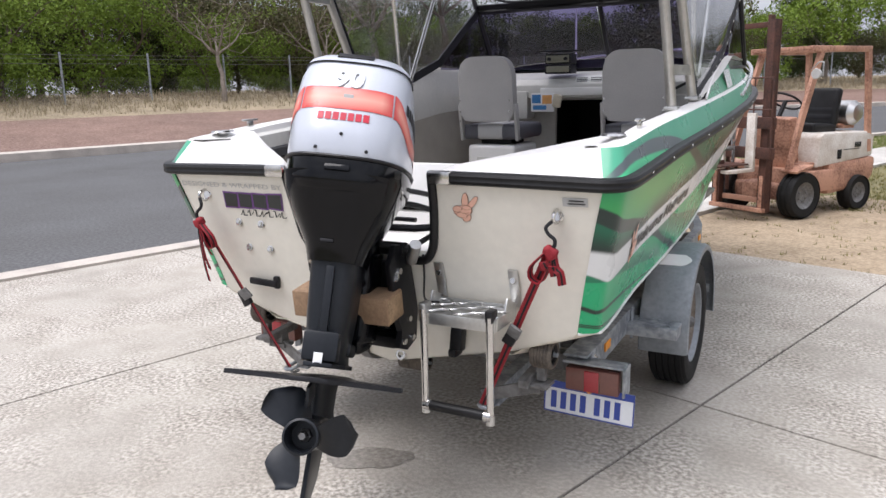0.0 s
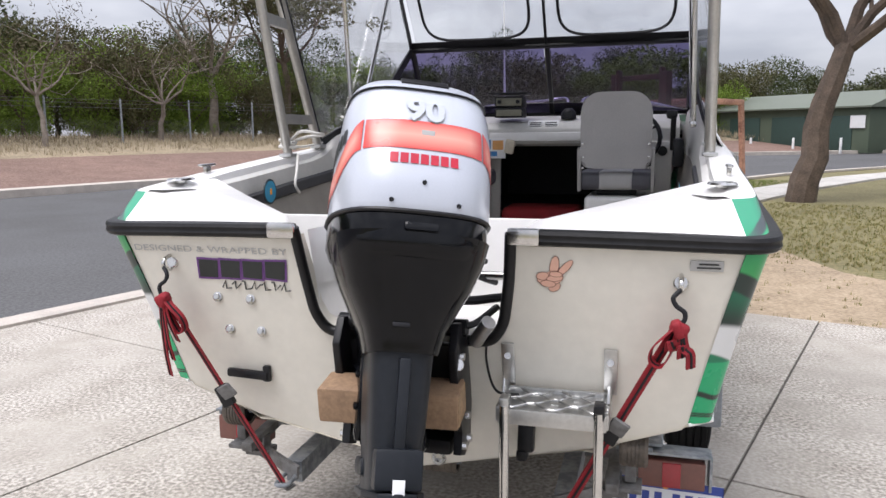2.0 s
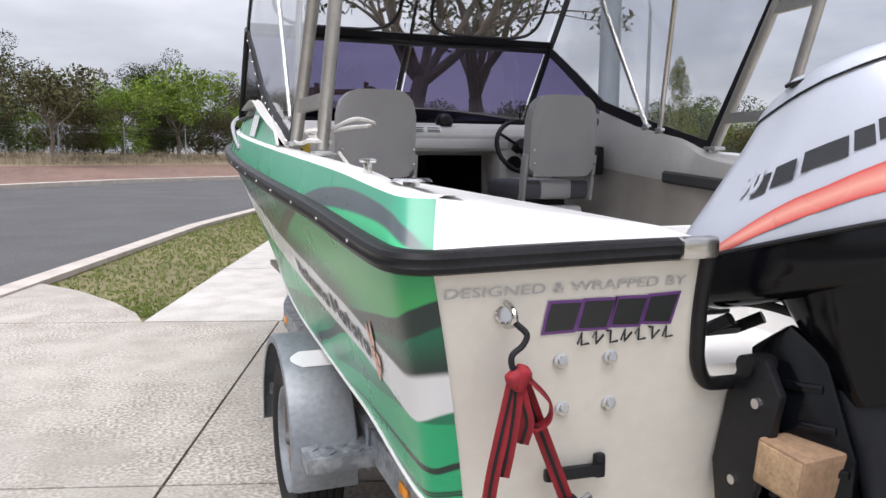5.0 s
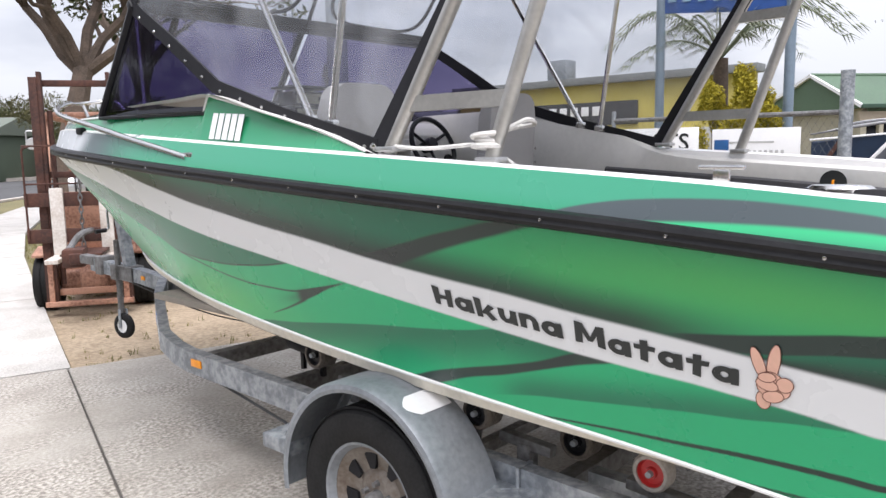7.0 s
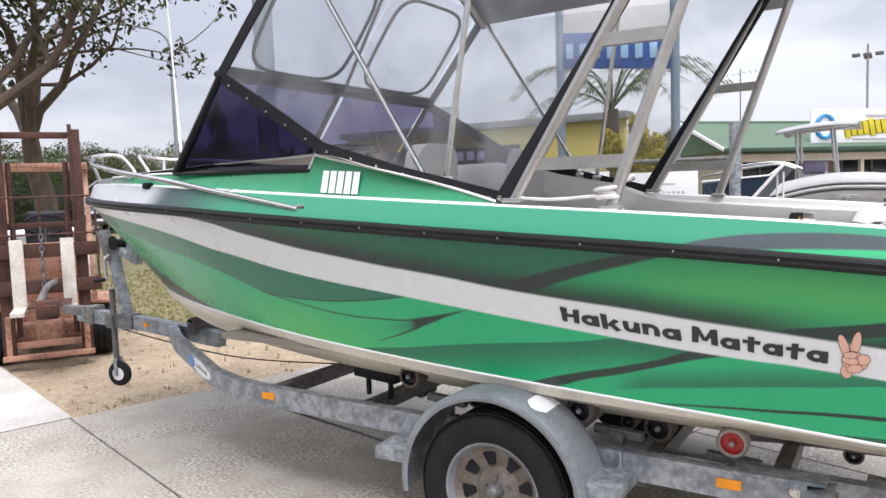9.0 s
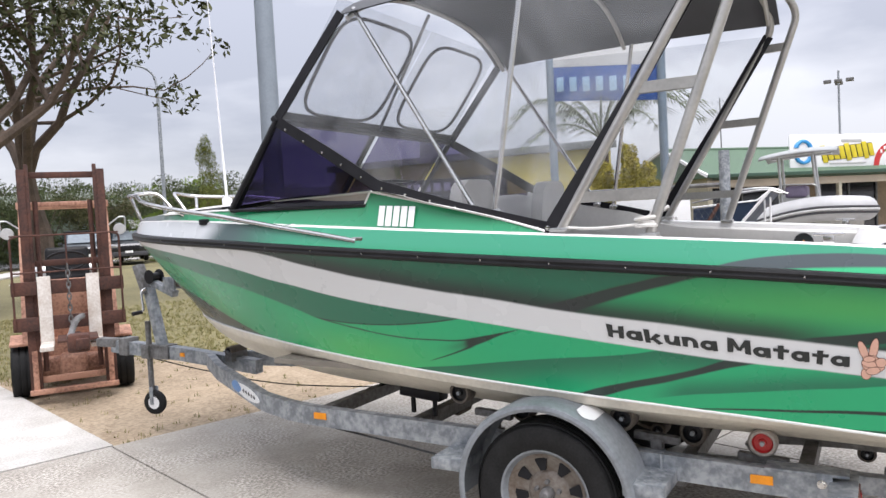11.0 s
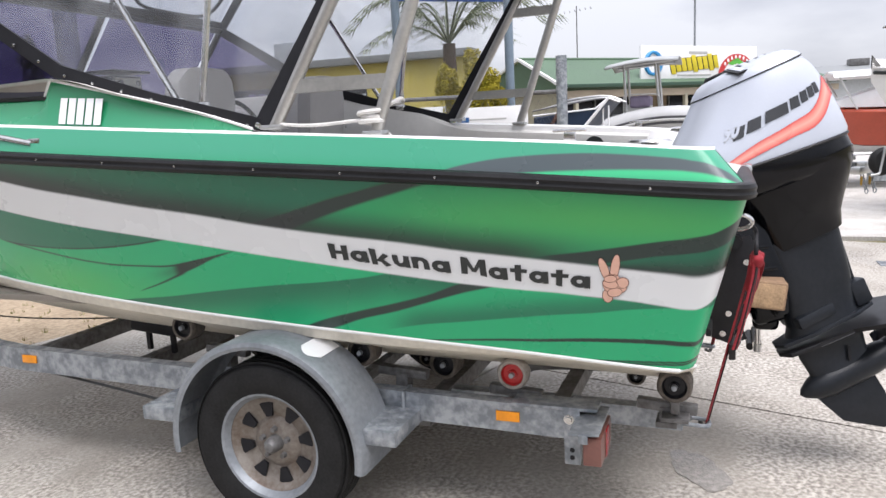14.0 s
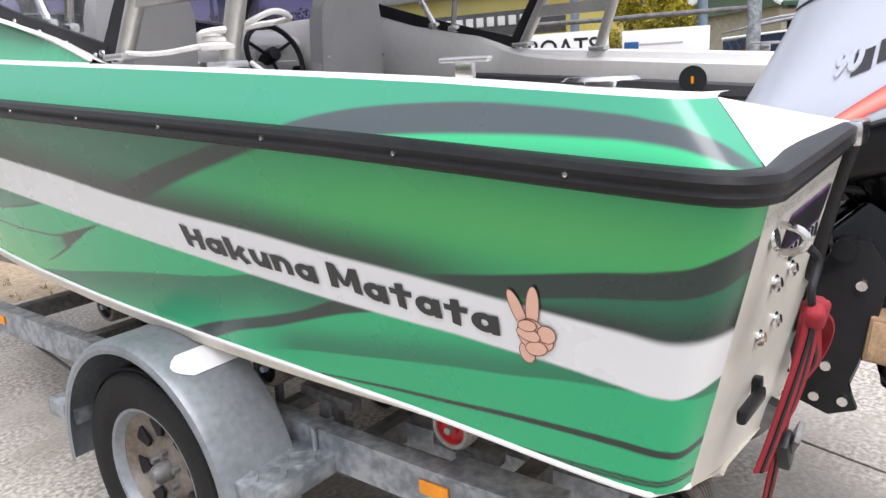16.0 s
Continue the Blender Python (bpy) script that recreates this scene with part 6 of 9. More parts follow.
def glow_band(name, qs, lo, hi, label=""):
    """A stripe printed from red edges to a pale orange middle."""
    ob = cowl_band(name, qs, lo, hi, M_WRAP, .0015, label, 9)
    f = 1 - np.abs(np.linspace(-1, 1, 9))
    e = np.clip(np.minimum(np.arange(len(qs)), np.arange(len(qs))[::-1]) / 4, 0, 1)
    k = np.outer(e, f ** .8)[..., None]
    cols = RIM_INK * (1 - k) + MID_INK * k
    at = ob.data.color_attributes.new("print", 'FLOAT_COLOR', 'POINT')
    at.data.foreach_set("color", np.concatenate([cols.reshape(-1, 3), np.ones((cols.size // 3, 1))], 1).ravel().astype(np.float32))


qa = np.linspace(-math.pi / 2 - .62, -math.pi / 2 + .62, 24)
glow_band("aft_stripe", qa, [.362] * 24, [.442] * 24, "orange red stripe with pale centre")
for s in (-1, 1):
    base = -math.pi / 2
    t = np.linspace(.66, 2.05, 40)
    qs = base + s * t
    u = (t - .66) / 1.39
    mid = .402 - .088 * step(.0, .50, u) - .035 * step(.55, 1.0, u)
    # stripe sweeps down and forward, thinning
    w = .039 * (1 - u) ** .65 + .003
    glow_band("side_stripe", qs, mid - w, mid + w, "red stripe sweeping down the cowl")
    # maker's word as slanted blocks along the side
    for i in range(7):
        q0, q1 = base + s * (1.02 + .118 * i), base + s * (1.02 + .118 * i + .098)
        up = .416 - .005 * i
        qq = np.linspace(q0, q1, 4)
        cowl_band("side_block", qq, [up - .020] * 4, [up + .020] * 4, M_DARKLET, .002, "charcoal blocks of a maker's word" if i == 0 else "")
# blocks of the maker's word on the aft face, and the power rating
for i in range(7):
    x0 = -.085 + .0245 * i
    qq = [q_of_x(x0 + .0065 * k) for k in range(4)]
    cowl_band("aft_block", qq, [.322] * 4, [.349] * 4, M_DEEPRED, .002, "deep red blocks of a maker's word" if i == 0 else "")
v, f = letters("90", .098, .004)
v = v - (v.max(0) + v.min(0)) / 2
for off, mt, lift in (((.0, .0), M_GREYINK, .0022), ((-.002, .003), M_SILVER, .006)):
    V = []
    for a, b in v:
        q = q_of_x((a + off[0]))
        V.append(cowl_pt(q, h_of_z(q, .474 + b * .95 + off[1]), lift))
    raw("power_rating", V, f, mt, motor, "raised silver numerals" if lift > .003 else "", False)
v, f = letters("90", .062, .003)
v = v - (v.max(0) + v.min(0)) / 2
for sd in (-1, 1):
    for mt, lift, off in ((M_GREYINK, .0022, -.003), (M_SILVER, .0045, .0)):
        V = []
        for a, b in v:
            q = -math.pi / 2 + sd * (1.86 + sd * a * 2.6)
            V.append(cowl_pt(q, h_of_z(q, .400 + b * .95 + off), lift))
        raw("side_rating", V, f, mt, motor, "", False)
part("badge", boxes(((.034, .004, .032), (.005, -.513, .400), pose(0, 0, 0, 8, 0, 0), .003)), M_GREYINK, motor, "small square badge")
for x, z in ((-.075, .225), (.0, .275), (.085, .225)):
    q = q_of_x(x)
    p = cowl_pt(q, h_of_z(q, z))
    part("cowl_screw", lathe(bmesh.new(), ((0, .001), (.0035, .001), (.005, .003), (.006, 0)), Matrix.Translation(p) @ pose(0, 0, 0, 90, 0, 0), 12), M_BLACK, motor)

# clamp bracket, swivel and rams stay with the transom
bracket = thing("motor_bracket", Matrix.Identity(4), "black clamp bracket bolted to the transom", "bracket")
for sg in (-1, 1):
    bm = bmesh.new()
    prism(bm, [(0, .04, .99), (0, -.03, 1.0), (0, -.075, .93), (0, -.05, .80), (0, .0, .66), (0, -.03, .60), (0, .03, .575), (0, .10, .60), (0, .12, .72), (0, .08, .90)], (sg * .165, 0, 0), (sg * .19, 0, 0), .006)
    part("clamp_plate", bm, M_BLACK, bracket, "black cast clamp plate")
    for y, z in ((-.02, .90), (.04, .70), (.0, .62), (.06, .62)):
        part("bracket_bolt", lathe(bmesh.new(), ((0, .012), (.012, .012), (.014, 0)), Matrix.Translation((sg * .19, y, z)) @ pose(0, 0, 0, 0, 90 * sg, 0), 8), M_STEEL, bracket)
bm = bmesh.new()
tube(bm, [(-.20, .02, .975), (.20, .02, .975)], .026, 12)
part("tilt_tube", bm, M_BLACK, bracket)
part("backing_plate", boxes(((.36, .03, .34), (0, .06, .76), pose(0, 0, 0, 13.6, 0, 0), .02), ((.30, .08, .05), (0, .05, .60), None, .015)), M_BLACK, bracket)
part("swivel_bracket", boxes(((.17, .13, .40), (.02, -.06, .82), pose(0, 0, 0, -16, 0, 6), .035, 3), ((.12, .10, .10), (.03, -.10, .64), None, .03, 3)), M_PHANTOM, bracket, "black swivel casting")
part("trim_ram", tube(bmesh.new(), [(-.08, .04, .66), (-.03, -.14, .92)], .028, 12), M_PHANTOM, bracket)
part("trim_ram", tube(bmesh.new(), [(.10, .04, .66), (.07, -.14, .92)], .022, 12), M_PHANTOM, bracket)
part("hinge_eye", lathe(bmesh.new(), ((0, .01), (.018, .01), (.02, 0)), Matrix.Translation((.185, -.04, .88)) @ pose(0, 0, 0, 60, 30, 0), 10), M_STEEL, bracket)
for i, (a, b, c) in enumerate((((.02, .02, 1.03), (.10, .16, 1.12), (.22, .34, 1.05)), ((-.05, -.05, 1.08), (-.14, .12, 1.10), (-.25, .36, 1.02)), ((.08, -.02, 1.0), (.20, .03, .98), (.27, .12, 1.02)), ((-.02, .0, 1.10), (.06, .22, 1.16), (.16, .45, 1.10)))):
    part("rigging_hose", tube(bmesh.new(), curve_pts([a, b, c], 8), .011, 8), M_CABLE, bracket, "black rigging hose" if i == 0 else "")
part("steering_arm", tube(bmesh.new(), [(.03, -.02, 1.06), (.20, .10, 1.04), (.29, .15, 1.045)], .014, 8), M_BLACK, bracket)
part("ram_end", tube(bmesh.new(), [(.225, .02, .935), (.275, -.03, 1.01)], .022, 10), M_ALU, bracket, "bare alloy ram end")

block = thing("timber_block", Matrix.Translation((.0, -.085, .775)) @ pose(0, 0, 0, 6, 0, 4), "sawn timber block wedged behind the motor leg", "timber block")
part("block_body", boxes(((.41, .125, .105), (0, 0, 0), None, .008)), M_WOOD, block)
for sg in (-1, 1):
    part("end_grain", boxes(((.004, .110, .09), (sg * .2055, 0, 0), None, .001)), mat("pale_end_grain", (.46, .31, .18), .8, 0, .25, 18, 120, .3), block)

# ---- boarding ladder ----
ladder = thing("boarding_ladder", pose(.46, 0, 0), "folding alloy boarding ladder hung on the transom", "ladder")
for s in (-1, 1):
    x = s * .15
    part("hanger", boxes(((.038, .008, .15), (x, tr_y(.85) - .008, .85), pose(0, 0, 0, 13.6, 0, 0), .003), ((.008, .09, .05), (x, .05, .79), pose(0, 0, 0, -25, 0, 0), .003)), M_ALU, ladder, "alloy hanger bracket")
    part("hanger_bolt", lathe(bmesh.new(), ((0, .010), (.010, .010), (.012, 0)), Matrix.Translation((x, tr_y(.88) - .012, .882)) @ pose(0, 0, 0, 76, 0, 0), 10), M_STEEL, ladder)
    part("leg_tube", tube(bmesh.new(), [(s * .13, -.085, .79), (s * .13, -.085, .42)], .0135, 12), M_STEEL, ladder, "bright ladder leg")
    part("leg_tip", tube(bmesh.new(), [(s * .13, -.085, .43), (s * .13, -.085, .395)], .016, 12), M_ALU, ladder)
    part("hinge_knuckle", boxes(((.03, .05, .045), (s * .13, -.07, .79), None, .008)), M_BLACK if s > 0 else M_ALU, ladder)
part("platform_frame", boxes(((.30, .012, .045), (0, -.075, .755), None, .004), ((.30, .012, .045), (0, .09, .765), None, .004), ((.012, .17, .045), (-.15, .008, .76), None, .004), ((.012, .17, .045), (.15, .008, .76), None, .004)), M_ALU, ladder, "alloy step frame")
bm = bmesh.new()
for j in range(4):
    for i in range(5):
        x, y = -.12 + .06 * i, -.055 + .04 * j
        tube(bm, [(x - .03, y, .782), (x - .012, y + (.018 if (i + j) % 2 else -.018), .782), (x + .012, y + (.018 if (i + j) % 2 else -.018), .782), (x + .03, y, .782)], .0035, 6)
part("tread_mesh", bm, M_ALU, ladder, "raised honeycomb tread")
part("platform_sheet", boxes(((.29, .16, .004), (0, .008, .772), None, 0)), M_ALU, ladder)
part("rung", tube(bmesh.new(), [(-.115, -.085, .425), (.115, -.085, .425)], .019, 14), M_RUBBER, ladder, "black ribbed rung")
part("rung", tube(bmesh.new(), [(-.115, -.055, .410), (.115, -.055, .410)], .016, 14), M_RUBBER, ladder, "black ribbed rung")
for s in (-1, 1):
    part("rung_ferrule", tube(bmesh.new(), [(s * .135, -.085, .425), (s * .108, -.085, .425)], .021, 12), M_STEEL, ladder)
part("lanyard", tube(bmesh.new(), curve_pts([(-.21, tr_y(.95) - .01, .95), (-.215, tr_y(.85) - .02, .86), (-.17, -.0, .80), (-.10, -.02, .80)], 8), .004, 6), M_CABLE, ladder)


# ---- ratchet straps ----
def tie_strap(sg, label):
    st = thing("tie_down_strap", pose(sg * .79, 0, 1.08), label, "strap", "stern tie-downs")
    X = sg
    raked = lambda P: [Vector((p[0], p[1] - .23 * min(p[2] + .03, 0), p[2])) for p in P]
    hook = [(0, -.02, .045), (-.018 * X, -.03, .025), (-.010 * X, -.03, .004), (.012 * X, -.03, -.014), (.010 * X, -.03, -.038), (-.008 * X, -.03, -.042)]
    part("hook", tube(bmesh.new(), curve_pts(hook, 6), .0065, 8), M_HEMDARK, st, "black coated S hook")
    end = Vector((-.32 * X, .105, -.705))
    a = Vector((0, -.028, -.040))
    part("webbing", ribbon(bmesh.new(), [a.lerp(end, f) for f in np.linspace(0, 1, 12)], .03, .004, (-.85 * X, -.45, .42)), M_WEB, st, "red polyester webbing")
    part("webbing_stripe", ribbon(bmesh.new(), [a.lerp(end, f) + Vector((.0012 * X, -.0034, -.0014)) for f in np.linspace(0, 1, 12)], .007, .002, (-.85 * X, -.45, .42)), M_HEMDARK, st)
    loop = [(0, -.03, -.042), (-.030 * X, -.052, -.070), (-.066 * X, -.058, -.110), (-.070 * X, -.055, -.150), (-.040 * X, -.048, -.165), (-.012 * X, -.038, -.110), (.0, -.03, -.045)]
    part("tail_loop", ribbon(bmesh.new(), raked(curve_pts(loop, 6)), .026, .004, (.35, 1, .2)), M_WEB, st)
    part("loop_stripe", ribbon(bmesh.new(), [p + Vector((0, -.0025, 0)) for p in raked(curve_pts(loop, 6))], .006, .004, (.35, 1, .2)), M_HEMDARK, st)
    part("knot", boxes(((.050, .030, .034), (0, -.034, -.055), pose(0, 0, 0, 0, 25 * X, 10), .012, 3), ((.028, .036, .050), (-.004 * X, -.034, -.058), pose(0, 0, 0, 10, -20 * X, 0), .012, 3)), M_WEB, st, "red webbing tied in a knot")
    for k, (lean, low) in enumerate(((.030, -.33 if sg < 0 else -.17), (.008, -.27 if sg < 0 else -.14), (-.022, -.20 if sg < 0 else -.12))):
        tail = [(.004 * X, -.036, -.050), (lean * .5 * X, -.044 - .004 * k, -.11), (lean * X, -.046 - .006 * k, low * .75), (lean * 1.1 * X, -.044, low)]
        part("tail", ribbon(bmesh.new(), raked(curve_pts(tail, 5)), .028, .004, (.85 * X, .5, 0)), M_WEB, st)
        part("tail_stripe", ribbon(bmesh.new(), [p + Vector((.002 * X, -.0025, 0)) for p in raked(curve_pts(tail, 5))], .006, .003, (.85 * X, .5, 0)), M_HEMDARK, st)
    b = a.lerp(end, .52)
    rot = pose(0, 0, 0, 0, 30 * X, 0)
    part("buckle", boxes(((.045, .022, .075), tuple(b + Vector((0, -.012, 0))), rot, .006)), M_BLACK, st, "black cam buckle")
    part("buckle_lever", boxes(((.05, .012, .05), tuple(b + Vector((.015, -.026, .02))), pose(0, 0, 0, 20, 30 * X, 0), .004)), M_GALVDARK, st)
    part("lower_hook", tube(bmesh.new(), curve_pts([tuple(end), tuple(end + Vector((-.01 * X, .01, -.03))), tuple(end + Vector((-.03 * X, .03, -.02)))], 5), .007, 8), M_GALVDARK, st)
    return st


tie_strap(-1, "red tie-down strap hooked to the port stern eye")
tie_strap(1, "red tie-down strap hooked to the starboard stern eye")

# ---- ground ----
AX = radians(17)
UX, UY = Vector((math.cos(AX), -math.sin(AX))), Vector((math.sin(AX), math.cos(AX)))


def uv(u, v, z=0.0):
    """A place by metres across (u) and along (v) the driveway."""
    p = UX * u + UY * v
    return (p.x, p.y, z)


def speckled(name, base, dark, pale, scale, rough=.9, bump=.5, blot=.6, blotscale=.6, patch=False):
    """Aggregate surface: fine chips over broad stains."""
    m = bpy.data.materials.new(name)
    m.use_nodes = True
    nt = m.node_tree
    p = nt.nodes["Principled BSDF"]
    co = nt.nodes.new("ShaderNodeTexCoord")
    vo = nt.nodes.new("ShaderNodeTexVoronoi")
    vo.inputs["Scale"].default_value = scale
    n1, n2, n3 = (nt.nodes.new("ShaderNodeTexNoise") for _ in range(3))
    n1.inputs["Scale"].default_value, n1.inputs["Detail"].default_value = blotscale, 7
    n2.inputs["Scale"].default_value, n2.inputs["Detail"].default_value = scale * .45, 4
    n3.inputs["Scale"].default_value, n3.inputs["Detail"].default_value = blotscale * 5, 6
    for n in (vo, n1, n2, n3):
        nt.links.new(co.outputs["Object"], n.inputs["Vector"])
    r1, r2, r3 = (nt.nodes.new("ShaderNodeValToRGB") for _ in range(3))
    r1.color_ramp.elements[0].position, r1.color_ramp.elements[1].position = .38, .64
    r1.color_ramp.elements[0].color, r1.color_ramp.elements[1].color = (*dark, 1), (*pale, 1)
    nt.links.new(n2.outputs["Fac"], r1.inputs["Fac"])
    r2.color_ramp.elements[0].position, r2.color_ramp.elements[1].position = .38, .66
    r2.color_ramp.elements[0].color, r2.color_ramp.elements[1].color = (*(np.array(base) * (1 - blot * .5)), 1), (*(np.array(base) * 1.08), 1)
    nt.links.new(n1.outputs["Fac"], r2.inputs["Fac"])
    mx = nt.nodes.new("ShaderNodeMix")
    mx.data_type, mx.blend_type = 'RGBA', 'MIX'
    mx.inputs["Factor"].default_value = .5
    nt.links.new(r2.outputs["Color"], mx.inputs[6])
    nt.links.new(r1.outputs["Color"], mx.inputs[7])
    mx2 = nt.nodes.new("ShaderNodeMix")
    mx2.data_type, mx2.blend_type = 'RGBA', 'MULTIPLY'
    mx2.inputs["Factor"].default_value = .7
    r3.color_ramp.elements[0].position, r3.color_ramp.elements[1].position = .3, .6
    r3.color_ramp.elements[0].color, r3.color_ramp.elements[1].color = (.72, .70, .67, 1), (1, 1, 1, 1)
    nt.links.new(n3.outputs["Fac"], r3.inputs["Fac"])
    nt.links.new(mx.outputs[2], mx2.inputs[6])
    nt.links.new(r3.outputs["Color"], mx2.inputs[7])
    nt.links.new(mx2.outputs[2], p.inputs["Base Color"])
    if patch:
        # smooth cement paste, worn through to the stones in places
        n4, r4 = nt.nodes.new("ShaderNodeTexNoise"), nt.nodes.new("ShaderNodeValToRGB")
        n4.inputs["Scale"].default_value, n4.inputs["Detail"].default_value = 1.1, 9
        n4.inputs["Roughness"].default_value = .68
        r4.color_ramp.elements[0].position, r4.color_ramp.elements[1].position = .44, .56
        r4.color_ramp.elements[0].color, r4.color_ramp.elements[1].color = (.22, .22, .22, 1), (.9, .9, .9, 1)
        nt.links.new(co.outputs["Object"], n4.inputs["Vector"])
        nt.links.new(n4.outputs["Fac"], r4.inputs["Fac"])
        nt.links.new(r4.outputs["Color"], mx.inputs["Factor"])
    p.inputs["Roughness"].default_value = rough
    b = nt.nodes.new("ShaderNodeBump")
    b.inputs["Strength"].default_value, b.inputs["Distance"].default_value = bump, .004
    nt.links.new(vo.outputs["Distance"], b.inputs["Height"])
    nt.links.new(b.outputs["Normal"], p.inputs["Normal"])
    return m


M_CONC = speckled("exposed_aggregate_concrete", (.41, .38, .335), (.21, .19, .165), (.56, .52, .465), 110, .9, .42, .36, .6, True)
M_PATH = speckled("pale_path_concrete", (.52, .50, .47), (.36, .34, .31), (.60, .58, .54), 120, .9, .3, .4)
M_ASPH = speckled("worn_asphalt", (.086, .086, .088), (.045, .045, .047), (.13, .13, .132), 60, .9, .4, .4, .12)
M_LAWN = speckled("dry_lawn", (.19, .165, .075), (.09, .095, .035), (.30, .25, .13), 40, .95, .6, .9, .35)
M_SAND = speckled("bare_sandy_soil", (.36, .28, .19), (.23, .17, .11), (.46, .37, .26), 60, .95, .5, .6, .7)
M_MULCH = speckled("reddish_mulch_verge", (.20, .125, .10), (.11, .06, .045), (.30, .21, .17), 30, .95, .6, .5, .3)
M_DRY = speckled("dry_straw_grass_ground", (.30, .24, .16), (.17, .135, .085), (.42, .35, .24), 25, .95, .6, .6, .3)
M_KERB = mat("weathered_kerb", (.50, .45, .40), .85, 0, .15, 3, 60, .2)


def slab(name, pts, z, material, label="", th=.08, kind="structure", cat="ground"):
    bm = bmesh.new()
    prism(bm, [(x, y, z) for x, y, *_ in pts], (0, 0, -th), (0, 0, 0))
    ob = part(name, bm, material, None, label, False)
    return tagged(ob, label, cat, "", kind)


# one sheet to the horizon, rising a little beyond the road
N = 90
gx = np.sign(np.linspace(-1, 1, N)) * np.abs(np.linspace(-1, 1, N)) ** 3 * 420
P = np.zeros((N, N, 3))
P[..., 0], P[..., 1] = np.meshgrid(gx, gx, indexing='ij')
uu = P[..., 0] * UX.x + P[..., 1] * UX.y
P[..., 2] = -.055 + .42 * step(-21, -34, uu)
loft("ground", P, M_LAWN, None, "")
ground = bpy.data.objects["ground"]
tagged(ground, "dry patchy lawn and verge running to the distance", "ground", kind="structure")

# driveway panels between tooled joints
US = (-4.98, -2.0, .655, 3.3, 5.95)
VS = (-8.2, -4.95, -1.7, 1.57, 4.88)
drive = tagged(new("driveway"), "pale exposed aggregate concrete driveway with tooled joints", "driveway", kind="structure")
J = .007
for i in range(len(US) - 1):
    for j in range(len(VS) - 1):
        a, b, c, d = US[i] + J, US[i + 1] - J, VS[j] + J, VS[j + 1] - J
        part("panel", prism(bmesh.new(), [uv(a, c), uv(b, c), uv(b, d), uv(a, d)], (0, 0, -.10), (0, 0, 0), .004), M_CONC, drive, "", False)
slab("joint_bed", [uv(-4.99, -8.25), uv(5.97, -8.25), uv(5.97, 4.87), uv(-4.99, 4.87)], -.014, mat("dark_joint_filler", (.10, .09, .08), .95), "dark joint filler under the driveway panels", .05)
slab("yard_apron", [(6.2, -14), (60, -14), (60, 3.2), (6.75, 3.2), (6.75, 1.0), (6.2, -1.0)], -.006, M_PATH, "pale concrete yard in front of the boat shop", .1)
flare = [uv(-4.98, 4.885), uv(-3.18, 4.885), uv(-3.35, 5.25), uv(-3.75, 5.8), uv(-4.35, 6.45), uv(-4.98, 6.95)]
slab("driveway_flare", flare, .0, M_CONC, "concrete crossover flaring to the road", .1)
# footpath leaving the driveway, curving away
pl = [(-3.17, 4.89), (-3.17, 8), (-3.15, 12), (-3.0, 16), (-2.5, 20), (-1.2, 26), (1.5, 33), (6, 40), (14, 47), (40, 60)]
pr = [(-1.98, 4.89), (-1.98, 8), (-1.95, 12), (-1.75, 16), (-1.2, 20), (.1, 25.6), (2.8, 32), (7, 38.6), (14.7, 45.7), (40.5, 58.5)]
path = tagged(new("footpath"), "pale concrete footpath beside the road", "footpath", kind="structure")
for (a, b), (c, d), (e, f), (g, h) in zip(pl, pr, pl[1:], pr[1:]):
    k = max(1, int(((e - a) ** 2 + (f - b) ** 2) ** .5 / 1.6))
    k = min(k, 3)
    for q in range(k):
        s0, s1 = q / k + .003, (q + 1) / k - .003
        L = lambda p, r, s: (p[0] + (r[0] - p[0]) * s, p[1] + (r[1] - p[1]) * s)
        A, B, C, D = L((a, b), (e, f), s0), L((c, d), (g, h), s0), L((c, d), (g, h), s1), L((a, b), (e, f), s1)
        part("panel", prism(bmesh.new(), [uv(*A), uv(*B), uv(*C), uv(*D)], (0, 0, -.1), (0, 0, 0)), M_PATH, path, "", False)
# road with kerbs: straight past the drive, then bending away to the right
near = [(-5.1, -70), (-5.1, -20), (-5.1, 0), (-5.1, 14), (-4.6, 20), (-2.9, 27), (.5, 35), (6, 43), (15, 50.5), (40, 64), (120, 100)]
far = [(-19.5, -70), (-19.5, -20), (-19.5, 0), (-19.3, 16), (-18.6, 27), (-15.5, 38), (-9, 48), (0, 56), (12, 63), (38, 76), (118, 113)]
bm = bmesh.new()
va = [bm.verts.new(uv(*p, -.035)) for p in near]
vb = [bm.verts.new(uv(*p, -.035)) for p in far]
for i in range(len(near) - 1):
    bm.faces.new((va[i], va[i + 1], vb[i + 1], vb[i]))
tagged(part("road", bm, M_ASPH, None, "worn grey asphalt road", False), category="road", kind="structure")


def kerb(name, line, w, h, label):
    pts = [Vector(uv(u, v, -.035 + h / 2)) for u, v in line]
    tagged(part(name, ribbon(bmesh.new(), pts, h + .02, w, (0, 0, 1)), M_KERB, None, label, True), category="kerb", kind="structure")


kerb("kerb_near", near, .28, .05, "flush concrete kerb by the driveway")
kerb("kerb_far", far, .80, .20, "pale concrete kerb across the road")
# bare sand patch past the driveway, mulch strip and straw verge across the road
slab("sand_patch", [uv(-1.96, 4.90), uv(.4, 4.90), uv(2.2, 4.90), uv(3.4, 5.3), uv(3.2, 6.3), uv(1.6, 6.9), uv(.6, 7.6), uv(-.4, 9.2), uv(-1.2, 9.6), uv(-1.97, 8.6)], -.047, M_SAND, "bare sandy soil worn into the lawn", .03)


